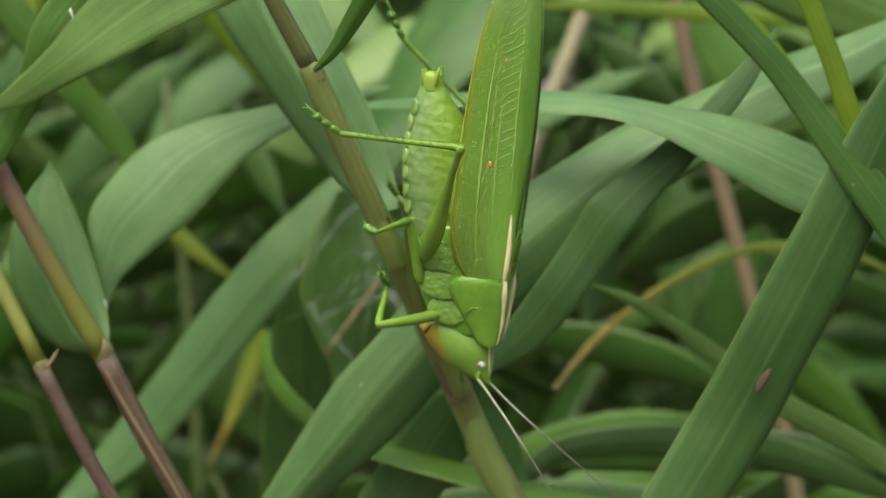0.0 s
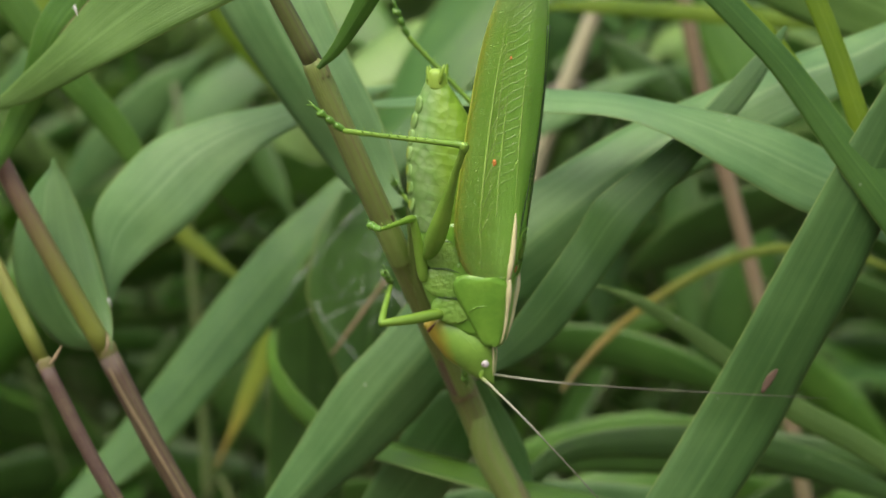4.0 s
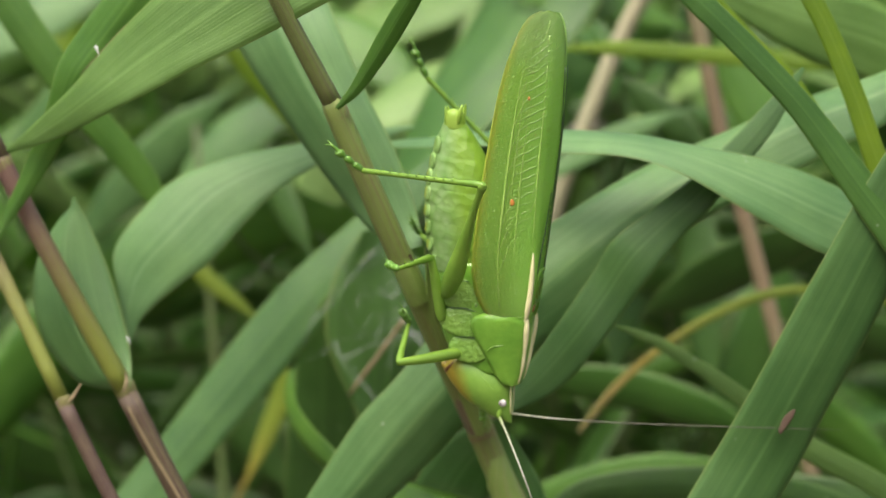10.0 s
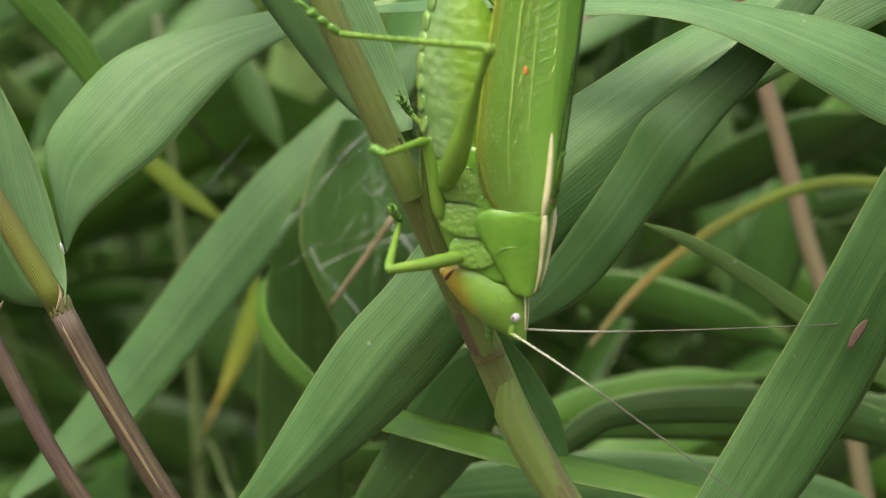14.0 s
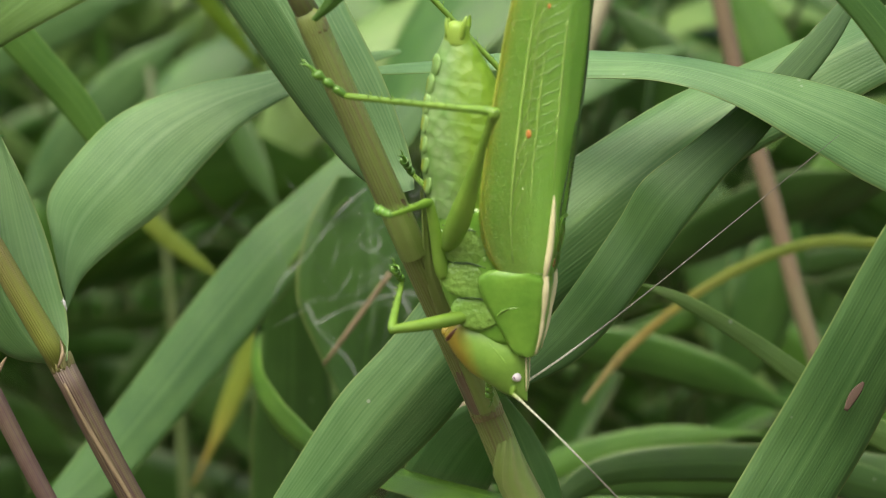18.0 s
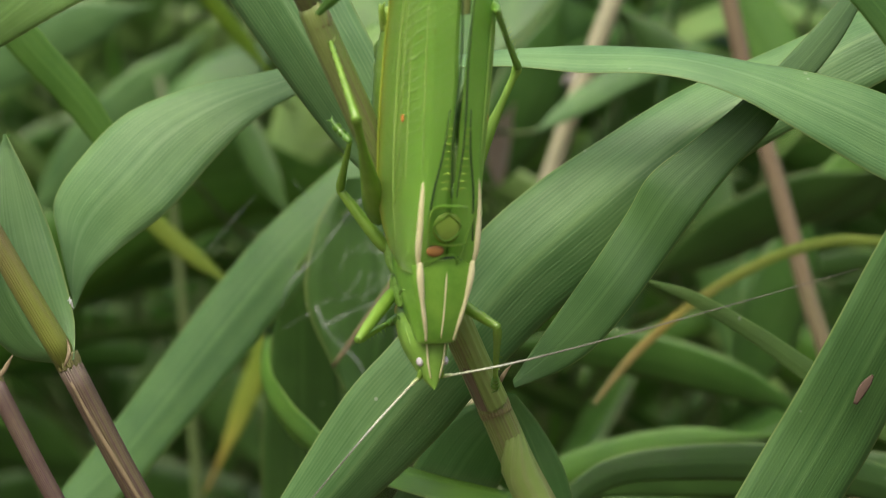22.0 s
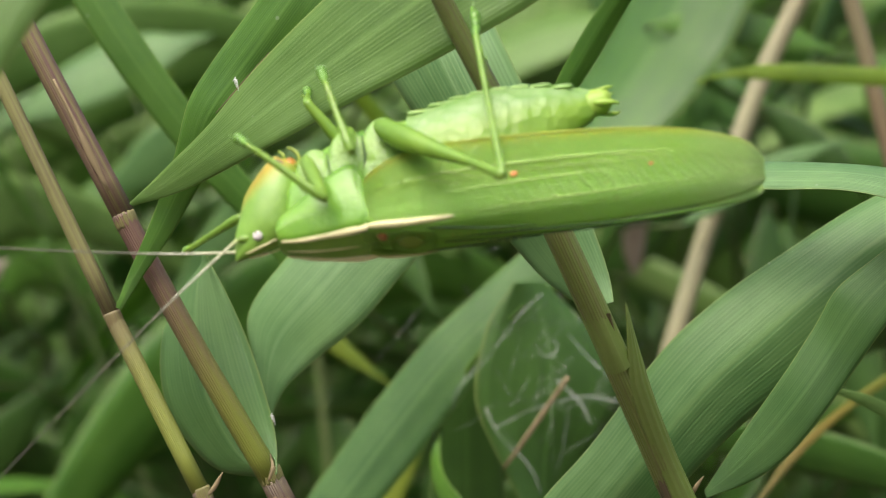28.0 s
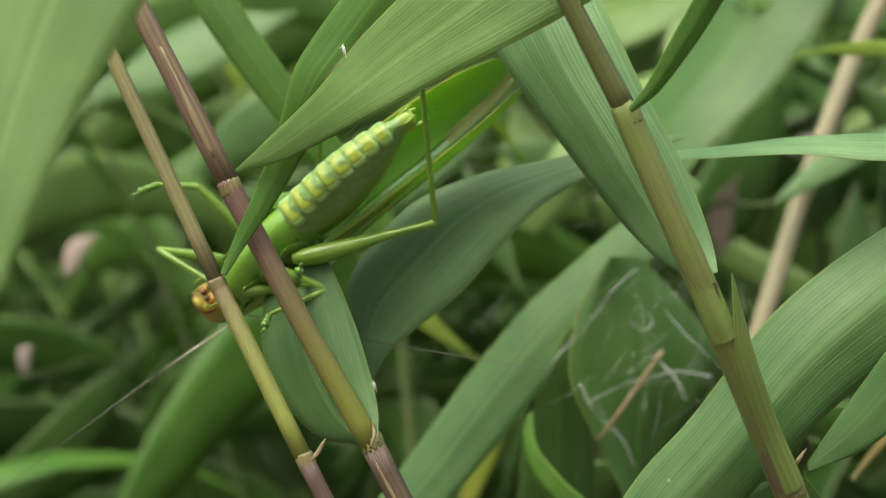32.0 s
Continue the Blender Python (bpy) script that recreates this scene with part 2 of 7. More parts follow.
    l.new(math_node(n, l, "ADD", ribs, math_node(n, l, "MULTIPLY", strand.outputs["Fac"], 2.0)), bump.inputs["Height"])
    l.new(bump.outputs[0], p.inputs["Normal"])
    return m


CULM_OLIVE = culm_material("culm_olive", (0.140, 0.200, 0.038), (0.120, 0.095, 0.045), 0.02)
CULM_UPPER = culm_material("culm_streaked", (0.120, 0.165, 0.036), (0.100, 0.058, 0.048), 0.10)
CULM_PURPLE = culm_material("culm_purple", (0.190, 0.195, 0.045), (0.098, 0.040, 0.046), 0.11)
CULM_WINE = culm_material("culm_wine_purple", (0.100, 0.085, 0.026), (0.050, 0.015, 0.023), 0.20, (0.27, 0.23, 0.08))
CULM_FADING = culm_material("culm_purple_to_green", (0.140, 0.115, 0.036), (0.095, 0.038, 0.040), 0.18, fade=(0.08, 0.36, (0.150, 0.180, 0.028)))
CULM_SLIM = culm_material("culm_slim_olive", (0.180, 0.190, 0.045), (0.130, 0.095, 0.050), 0.04, fade=(0.02, 0.20, (0.155, 0.185, 0.030)))
CULM_TAN = culm_material("culm_pinkish", (0.140, 0.130, 0.065), (0.150, 0.100, 0.062), 0.10)
CULM_RIBBED = culm_material("culm_ribbed", (0.185, 0.185, 0.062), (0.085, 0.055, 0.036), -0.02)
CULM_FAR = culm_material("culm_far_green", (0.040, 0.080, 0.014), (0.050, 0.060, 0.018), 0.0)
CULM_BEIGE_MAT = culm_material("culm_beige", (0.26, 0.25, 0.15), (0.23, 0.20, 0.12), 0.0)
NODE_SKIN = culm_material("node_skin", (0.145, 0.140, 0.040), (0.110, 0.070, 0.038), 0.0)


def skin_material(name, a, b, scale=700.0, rough=0.38, bumpd=0.00012, glow=None, thin=0.0, pits=False):
    """Insect skin: two tones, fine grain or pitted relief, a soft gloss."""
    m, n, l, p = mat_base(name)
    tc = n.new("ShaderNodeTexCoord")
    big = noise_tex(n, l, tc.outputs["Object"], scale * 0.25, 3.0)
    if pits:
        fine = n.new("ShaderNodeTexVoronoi")
        fine.inputs["Scale"].default_value = scale * 2.2
        l.new(tc.outputs["Object"], fine.inputs["Vector"])
        relief = fine.outputs["Distance"]
    else:
        relief = noise_tex(n, l, tc.outputs["Object"], scale * 1.6, 3.0).outputs["Fac"]
    fac = math_node(n, l, "MULTIPLY_ADD", big.outputs["Fac"], 1.8, -0.5)
    col = mixc(n, l, fac, a, b)
    col = mixc(n, l, math_node(n, l, "MULTIPLY", relief, 0.16), col, tuple(min(1.0, c * 1.5 + 0.02) for c in b))
    l.new(col, p.inputs["Base Color"])
    p.inputs["Roughness"].default_value = rough
    p.inputs["Specular IOR Level"].default_value = 0.5
    bump = n.new("ShaderNodeBump")
    bump.inputs["Strength"].default_value, bump.inputs["Distance"].default_value = 0.6, bumpd
    l.new(relief, bump.inputs["Height"])
    l.new(bump.outputs[0], p.inputs["Normal"])
    if thin:
        tr = n.new("ShaderNodeBsdfTranslucent")
        tr.inputs["Color"].default_value = (*glow, 1)
        mx = n.new("ShaderNodeMixShader")
        mx.inputs[0].default_value = thin
        l.new(p.outputs[0], mx.inputs[1])
        l.new(tr.outputs[0], mx.inputs[2])
        l.new(mx.outputs[0], n["Material Output"].inputs["Surface"])
    return m


BODY_GREEN = skin_material("body_green", (0.088, 0.240, 0.020), (0.185, 0.370, 0.042), 1100, 0.28, bumpd=0.00010)


def head_material():
    """Green head whose face and jaw side run to ochre yellow."""
    m, n, l, p = mat_base("head_green")
    tc = n.new("ShaderNodeTexCoord")
    out = []
    for way in ((848.0, 0, -530.0), (-530.0, 0, -848.0)):
        d = n.new("ShaderNodeVectorMath")
        d.operation = "DOT_PRODUCT"
        d.inputs[1].default_value = way
        l.new(tc.outputs["Object"], d.inputs[0])
        out.append(d.outputs["Value"])
    # face side in mm from the axis, and the way down from the brow in mm
    front = math_node(n, l, "SUBTRACT", out[0], 3.26)
    down = math_node(n, l, "ADD", out[1], 7.81)
    big = noise_tex(n, l, tc.outputs["Object"], 160.0, 3.0)
    fine = noise_tex(n, l, tc.outputs["Object"], 900.0, 3.0)
    f = math_node(n, l, "ADD", math_node(n, l, "MULTIPLY", front, 0.30), math_node(n, l, "MULTIPLY", math_node(n, l, "SUBTRACT", down, 7.5), 0.19))
    f = math_node(n, l, "ADD", f, math_node(n, l, "MULTIPLY", math_node(n, l, "SUBTRACT", big.outputs["Fac"], 0.5), 0.8))
    r = ramp(n, [(0.0, (0, 0, 0)), (0.75, (1, 1, 1))])
    l.new(f, r.inputs[0])
    green = mixc(n, l, fine.outputs["Fac"], (0.115, 0.255, 0.028), (0.205, 0.365, 0.055))
    ochre = mixc(n, l, fine.outputs["Fac"], (0.250, 0.215, 0.018), (0.390, 0.300, 0.034))
    l.new(mixc(n, l, r.outputs[0], green, ochre), p.inputs["Base Color"])
    p.inputs["Roughness"].default_value = 0.4
    p.inputs["Specular IOR Level"].default_value = 0.45
    b = n.new("ShaderNodeBump")
    b.inputs["Strength"].default_value, b.inputs["Distance"].default_value = 0.5, 0.00004
    l.new(fine.outputs["Fac"], b.inputs["Height"])
    l.new(b.outputs[0], p.inputs["Normal"])
    return m


HEAD_GREEN = head_material()
ABDOMEN_GREEN = skin_material("abdomen_green", (0.195, 0.360, 0.022), (0.330, 0.480, 0.085), 300, 0.42, glow=(0.55, 0.75, 0.10), thin=0.25, bumpd=0.00012)
ABDOMEN_PALE = skin_material("abdomen_pale", (0.15, 0.31, 0.06), (0.30, 0.46, 0.16), 420, 0.42, pits=True, glow=(0.6, 0.8, 0.3), thin=0.2, bumpd=0.0002)
BODY_PALE = skin_material("body_pale_green", (0.080, 0.210, 0.020), (0.250, 0.410, 0.080), 620, 0.25, bumpd=0.0008)
SEAM_DARK = skin_material("seam_dark_green", (0.012, 0.040, 0.006), (0.035, 0.090, 0.012), 600, 0.5)
VEIN_PALE = skin_material("vein_pale_green", (0.260, 0.430, 0.035), (0.360, 0.520, 0.070), 900, 0.45, glow=(0.6, 0.8, 0.1), thin=0.3)
FACE_OCHRE = skin_material("face_ochre", (0.24, 0.20, 0.020), (0.38, 0.28, 0.035), 420, 0.36, bumpd=0.00005)
BELLY_YELLOW = skin_material("belly_yellow", (0.17, 0.27, 0.016), (0.27, 0.33, 0.035), 420, 0.40, bumpd=0.00005)
LEG_GREEN = skin_material("leg_green", (0.100, 0.220, 0.022), (0.205, 0.345, 0.045), 800, 0.27, glow=(0.35, 0.6, 0.04), thin=0.15, bumpd=0.00004)
LEG_DARK = skin_material("leg_dark_green", (0.055, 0.150, 0.014), (0.130, 0.280, 0.030), 900, 0.28)
WING_EDGE = skin_material("wing_edge_brown", (0.13, 0.19, 0.04), (0.22, 0.24, 0.07), 900, 0.5)
STRIPE_CREAM = skin_material("stripe_cream", (0.46, 0.45, 0.20), (0.68, 0.64, 0.38), 900, 0.5)
MOUTH_ORANGE = skin_material("mouth_orange", (0.27, 0.11, 0.008), (0.40, 0.20, 0.018), 600, 0.35)
MOUTH_DARK = skin_material("mouth_dark", (0.060, 0.020, 0.008), (0.16, 0.065, 0.018), 600, 0.3)
EYE_PALE = skin_material("eye_pale", (0.40, 0.38, 0.38), (0.58, 0.55, 0.54), 1500, 0.4)
EYE_SPOT = skin_material("eye_spot", (0.05, 0.03, 0.04), (0.10, 0.06, 0.06), 1500, 0.25)
SPOT_ORANGE = skin_material("spot_orange", (0.40, 0.14, 0.02), (0.50, 0.22, 0.04), 1500, 0.5)
WEB_WHITE = skin_material("web_white", (0.62, 0.64, 0.62), (0.78, 0.80, 0.78), 900, 0.6)
SOIL = skin_material("soil", (0.045, 0.032, 0.020), (0.085, 0.065, 0.042), 60, 0.9, 0.01)
MIRROR_SKIN = skin_material("mirror_membrane", (0.16, 0.30, 0.03), (0.30, 0.40, 0.08), 500, 0.12, glow=(0.5, 0.6, 0.1), thin=0.3)
SONG_RUST = skin_material("song_rust", (0.24, 0.12, 0.03), (0.34, 0.17, 0.05), 600, 0.25)

CULM_PURPLE_DARK = culm_material("culm_brown", (0.120, 0.100, 0.050), (0.085, 0.055, 0.042), 0.10)
SHEATH_GREEN = culm_material("sheath_green", (0.140, 0.215, 0.040), (0.130, 0.130, 0.045), -0.06)
HUSK = skin_material("dry_husk", (0.130, 0.098, 0.045), (0.22, 0.175, 0.095), 300, 0.75, bumpd=0.0002)
SCAR = skin_material("leaf_scar", (0.030, 0.018, 0.010), (0.090, 0.055, 0.032), 400, 0.8)


def silk_material():
    m, n, l, p = mat_base("spider_silk")
    p.inputs["Base Color"].default_value = (0.62, 0.66, 0.64, 1)
    p.inputs["Roughness"].default_value = 0.45
    tc = n.new("ShaderNodeNewGeometry")
    g = noise_tex(n, l, tc.outputs["Position"], 150.0, 3.0, 0.6)
    r = ramp(n, [(0.36, (0.04, 0.04, 0.04)), (0.66, (0.21, 0.21, 0.21))])
    l.new(g.outputs["Fac"], r.inputs[0])
    l.new(r.outputs[0], p.inputs["Alpha"])
    return m


WEB_THIN = silk_material()
WITHERED = skin_material("withered_leaf", (0.30, 0.25, 0.19), (0.46, 0.41, 0.34), 120, 0.8, bumpd=0.0004)


def wing_material():
    """Leathery forewing: a net of fine raised veins, slanting cross veins towards the tip with glints painted pale; the
    map runs 0..1 across, and along in decimetres.
    """
    m, n, l, p = mat_base("forewing_green")
    uv = n.new("ShaderNodeUVMap")
    sep = n.new("ShaderNodeSeparateXYZ")
    l.new(uv.outputs[0], sep.inputs[0])
    u, v = sep.outputs[0], sep.outputs[1]
    st = n.new("ShaderNodeMapping")
    st.inputs["Scale"].default_value = (15.0, 62.0, 1.0)
    st.inputs["Rotation"].default_value = (0, 0, 0.4)
    l.new(uv.outputs[0], st.inputs["Vector"])
    net = n.new("ShaderNodeTexVoronoi")
    net.feature = "DISTANCE_TO_EDGE"
    net.inputs["Scale"].default_value = 4.0
    l.new(st.outputs[0], net.inputs["Vector"])
    vein = ramp(n, [(0.0, (1, 1, 1)), (0.20, (0, 0, 0))])
    l.new(net.outputs["Distance"], vein.inputs[0])
    tc = n.new("ShaderNodeTexCoord")
    big = noise_tex(n, l, tc.outputs["Object"], 120.0, 3.0)
    warp = noise_tex(n, l, tc.outputs["Object"], 300.0, 2.0)
    # cross veins: slanting lines, uneven in spacing
    slant = math_node(n, l, "ADD", math_node(n, l, "MULTIPLY", v, 480.0), math_node(n, l, "MULTIPLY", u, 34.0))
    slant = math_node(n, l, "SINE", math_node(n, l, "ADD", slant, math_node(n, l, "MULTIPLY", warp.outputs["Fac"], 9.0)))
    cross = ramp(n, [(0.78, (0, 0, 0)), (0.98, (1, 1, 1))])
    l.new(slant, cross.inputs[0])
    reach = ramp(n, [(0.10, (0, 0, 0)), (0.24, (1, 1, 1))])
    l.new(v, reach.inputs[0])
    band = ramp(n, [(0.30, (0.25, 0.25, 0.25)), (0.46, (1, 1, 1)), (0.60, (1, 1, 1)), (0.72, (0.1, 0.1, 0.1))])
    l.new(u, band.inputs[0])
    crossm = math_node(n, l, "MULTIPLY", cross.outputs[0], math_node(n, l, "MULTIPLY", reach.outputs[0], band.outputs[0]))
    # the net stands out in the lower field and fades towards the back
    field = ramp(n, [(0.45, (0.35, 0.35, 0.35)), (0.66, (1, 1, 1))])
    l.new(u, field.inputs[0])
    netm = math_node(n, l, "MULTIPLY", vein.outputs[0], field.outputs[0])
    long_st = n.new("ShaderNodeMapping")
    long_st.inputs["Scale"].default_value = (34.0, 2.0, 1.0)
    l.new(uv.outputs[0], long_st.inputs["Vector"])
    grain = noise_tex(n, l, long_st.outputs[0], 1.0, 3.0)
    col = mixc(n, l, math_node(n, l, "MULTIPLY_ADD", big.outputs["Fac"], 2.0, -0.5), (0.190, 0.440, 0.050), (0.300, 0.550, 0.105))
    col = mixc(n, l, math_node(n, l, "MULTIPLY_ADD", grain.outputs["Fac"], 1.6, -0.6), col, (0.230, 0.510, 0.060))
    col = mixc(n, l, math_node(n, l, "MULTIPLY", netm, 0.60), col, (0.390, 0.520, 0.080))
    cell = math_node(n, l, "MULTIPLY", math_node(n, l, "SUBTRACT", 1.0, vein.outputs[0]), math_node(n, l, "SUBTRACT", field.outputs[0], 0.35))
    col = mixc(n, l, math_node(n, l, "MULTIPLY", cell, 0.40), col, (0.140, 0.360, 0.018))
    # glints on the cross veins, put into the colour as a pale tint
    col = mixc(n, l, math_node(n, l, "MULTIPLY", crossm, 0.42), col, (0.400, 0.540, 0.220))
    edge = ramp(n, [(0.86, (0, 0, 0)), (0.97, (1, 1, 1))])
    l.new(u, edge.inputs[0])
    col = mixc(n, l, math_node(n, l, "MULTIPLY", edge.outputs[0], math_node(n, l, "MULTIPLY_ADD", vein.outputs[0], 0.7, 0.2)), col, (0.50, 0.47, 0.05))
    tipm = ramp(n, [(0.42, (0, 0, 0)), (0.53, (1, 1, 1))])
    l.new(math_node(n, l, "MULTIPLY_ADD", big.outputs["Fac"], 0.12, v), tipm.inputs[0])
    col = mixc(n, l, math_node(n, l, "MULTIPLY", tipm.outputs[0], 0.5), col, (0.330, 0.410, 0.220))
    flecks = noise_tex(n, l, tc.outputs["Object"], 620.0, 2.0)
    fl = ramp(n, [(0.70, (0, 0, 0)), (0.74, (1, 1, 1))])
    l.new(flecks.outputs["Fac"], fl.inputs[0])
    col = mixc(n, l, math_node(n, l, "MULTIPLY", fl.outputs[0], 0.22), col, (0.17, 0.15, 0.03))
    l.new(col, p.inputs["Base Color"])
    p.inputs["Roughness"].default_value = 0.30
    p.inputs["Specular IOR Level"].default_value = 0.6
    bump = n.new("ShaderNodeBump")
    bump.inputs["Strength"].default_value, bump.inputs["Distance"].default_value = 0.8, 0.00016
    hgt = math_node(n, l, "ADD", netm, math_node(n, l, "MULTIPLY", crossm, 1.0))
    l.new(math_node(n, l, "ADD", hgt, math_node(n, l, "MULTIPLY", grain.outputs["Fac"], 1.2)), bump.inputs["Height"])
    l.new(bump.outputs[0], p.inputs["Normal"])
    tr = n.new("ShaderNodeBsdfTranslucent")
    l.new(mixc(n, l, 0.5, col, (0.48, 0.88, 0.08)), tr.inputs["Color"])
    mx = n.new("ShaderNodeMixShader")
    mx.inputs[0].default_value = 0.44
    l.new(p.outputs[0], mx.inputs[1])
    l.new(tr.outputs[0], mx.inputs[2])
    l.new(mx.outputs[0], n["Material Output"].inputs["Surface"])
    return m


WING_GREEN = wing_material()
VEIN_WING = skin_material("wing_vein", (0.20, 0.37, 0.05), (0.32, 0.48, 0.11), 900, 0.4)


def abdomen_material():
    """Abdomen skin: yellow-green back, whitish green puckered flanks, in soft uneven bounds; the map runs round the body."""
    m, n, l, p = mat_base("abdomen_skin")
    uv = n.new("ShaderNodeUVMap")
    sep = n.new("ShaderNodeSeparateXYZ")
    l.new(uv.outputs[0], sep.inputs[0])
    tc = n.new("ShaderNodeTexCoord")
    big = noise_tex(n, l, tc.outputs["Object"], 260.0, 3.0)
    cells = n.new("ShaderNodeTexVoronoi")
    cells.inputs["Scale"].default_value = 800.0
    l.new(tc.outputs["Object"], cells.inputs["Vector"])
    flank = ramp(n, [(0.0, (0.15, 0.15, 0.15)), (0.48, (0.1, 0.1, 0.1)), (0.57, (0.9, 0.9, 0.9)), (0.75, (0.7, 0.7, 0.7)), (0.93, (0.9, 0.9, 0.9)), (1.0, (0.2, 0.2, 0.2))])
    off = math_node(n, l, "MULTIPLY_ADD", big.outputs["Fac"], 0.10, -0.05)
    l.new(math_node(n, l, "ADD", sep.outputs[0], off), flank.inputs[0])
    back = mixc(n, l, big.outputs["Fac"], (0.120, 0.275, 0.012), (0.260, 0.410, 0.034))
    pale = mixc(n, l, cells.outputs["Distance"], (0.29, 0.43, 0.19), (0.15, 0.31, 0.08))
    col = mixc(n, l, flank.outputs[0], back, pale)
    l.new(col, p.inputs["Base Color"])
    p.inputs["Roughness"].default_value = 0.30
    p.inputs["Specular IOR Level"].default_value = 0.5
    b = n.new("ShaderNodeBump")
    b.inputs["Strength"].default_value, b.inputs["Distance"].default_value = 0.7, 0.0002
    l.new(cells.outputs["Distance"], b.inputs["Height"])
    l.new(b.outputs[0], p.inputs["Normal"])
    tr = n.new("ShaderNodeBsdfTranslucent")
    l.new(mixc(n, l, 0.5, col, (0.6, 0.8, 0.1)), tr.inputs["Color"])
    mx = n.new("ShaderNodeMixShader")
    mx.inputs[0].default_value = 0.25
    l.new(p.outputs[0], mx.inputs[1])
    l.new(tr.outputs[0], mx.inputs[2])
    l.new(mx.outputs[0], n["Material Output"].inputs["Surface"])
    return m


ABDOMEN_SKIN = abdomen_material()
WING_MARGIN = skin_material("wing_margin", (0.24, 0.33, 0.02), (0.36, 0.42, 0.05), 900, 0.5)

# ---- building blocks ----
MM = 0.001
MID = 0.8  # height of the plan's centre over the ground, metres


def mesh_of(name, verts, faces, uvs=None, smooth=True):
    me = bpy.data.meshes.new(name)
    me.from_pydata([tuple(v) for v in verts], [], faces)
    if uvs is not None:
        layer = me.uv_layers.new(name="map")
        flat = np.array([uvs[i] for f in faces for i in f], dtype=np.float32)
        layer.data.foreach_set("uv", flat.ravel())
    me.polygons.foreach_set("use_smooth", [smooth] * len(me.polygons))
    me.update()
    return me


def part_mesh(name, me, material, parent, label=""):
    ob = new(name, me)
    me.materials.append(material)
    ob.parent = parent
    if label:
        tagged(ob, label)
    return ob


def smooth_rows(rows, n):
    """Catmull-Rom through the rows, n steps to a stretch."""
    r = np.array(rows, float)
    p = np.vstack([2 * r[0] - r[1], r, 2 * r[-1] - r[-2]])
    out = []
    for i in range(1, len(p) - 2):
        a, b, c, d = p[i - 1], p[i], p[i + 1], p[i + 2]
        for k in range(n):
            t = k / n
            out.append(0.5 * (2 * b + (c - a) * t + (2 * a - 5 * b + 4 * c - d) * t * t + (3 * b - a - 3 * c + d) * t**3))
    out.append(r[-1])
    return np.array(out)


def blade_mesh(name, stations, cup=0.12, wave=0.015, steps=6, across=8, thick=0.00022, seed=0, lift=MID):
    """A grass blade as a thin closed shell. Stations in mm: centre and half width as vectors. cup folds it along the midrib, wave ruffles its margins."""
    r = smooth_rows(stations, steps) * MM
    c, h = r[:, :3] + np.array([0, 0, lift]), r[:, 3:]
    t = np.gradient(c, axis=0)
    nrm = np.cross(t, h)
    nrm /= np.linalg.norm(nrm, axis=1, keepdims=True) + 1e-12
    nrm[nrm[:, 1] > 0] *= -1
    run = np.r_[0, np.cumsum(np.linalg.norm(np.diff(c, axis=0), axis=1))]
    w = np.linalg.norm(h, axis=1)
    rng = random.Random(seed)
    ph, fr = [rng.uniform(0, 6.28) for _ in range(4)], rng.uniform(140, 210)
    verts, uvs = [], []
    for side in (1, -1):
        for i in range(len(c)):
            for j in range(across + 1):
                s = 2 * j / across - 1
                fold = cup * (abs(s) - 0.5) * w[i]
                ruff = wave * w[i] * abs(s) * (math.sin(run[i] * fr + ph[0] + s) + 0.6 * math.sin(run[i] * fr * 2.3 + ph[1] - 2 * s))
                slim = thick * (0.35 + 0.65 * (1 - s * s)) * 0.5
                verts.append(c[i] + h[i] * s + nrm[i] * (-fold + ruff + side * slim))
                uvs.append((j / across, run[i] * 10))
    k, m = across + 1, len(c)
    faces = []
    for i in range(m - 1):
        for j in range(across):
            a = i * k + j
            faces.append((a, a + 1, a + k + 1, a + k))
            b = a + m * k
            faces.append((b, b + k, b + k + 1, b + 1))
        for j in (0, across):
            a, b = i * k + j, i * k + j + m * k
            faces.append((a, a + k, b + k, b) if j == 0 else (a, b, b + k, a + k))
    return mesh_of(name, verts, faces, uvs)


def tube_mesh(name, rows, steps=5, sides=12, lift=MID, flat=1.0):
    """A round stalk through rows of x, y, z, radius in mm."""
    r = smooth_rows(rows, steps) * MM
    c, rad = r[:, :3] + np.array([0, 0, lift]), r[:, 3]
    t = np.gradient(c, axis=0)
    t /= np.linalg.norm(t, axis=1, keepdims=True) + 1e-12
    ref = np.array([0.0, 1.0, 0.0]) if abs(t[len(t) // 2][1]) < 0.9 else np.array([1.0, 0, 0])
    run = np.r_[0, np.cumsum(np.linalg.norm(np.diff(c, axis=0), axis=1))]
    verts, uvs, faces = [], [], []
    for i in range(len(c)):
        a = np.cross(t[i], ref)
        a /= np.linalg.norm(a)
        b = np.cross(t[i], a)
        for j in range(sides):
            q = 2 * math.pi * j / sides
            verts.append(c[i] + max(rad[i], 1e-6) * (math.cos(q) * a + flat * math.sin(q) * b))
            uvs.append((abs(2 * j / sides - 1), run[i] * 10))
    for i in range(len(c) - 1):
        for j in range(sides):
            faces.append((i * sides + j, i * sides + (j + 1) % sides, (i + 1) * sides + (j + 1) % sides, (i + 1) * sides + j))
    faces.append(tuple(range(sides))[::-1])
    faces.append(tuple((len(c) - 1) * sides + j for j in range(sides)))
    return mesh_of(name, verts, faces, uvs)


def thing(name, label, category, group="", at=(0, 0, 0)):
    ob = new(name)
    ob.location = at
    return tagged(ob, label, category, group)


def leaf(parent, stations, material, label="", seed=0, name="leaf", **kw):
    return part_mesh(name, blade_mesh(name, stations, seed=seed, **kw), material, parent, label)


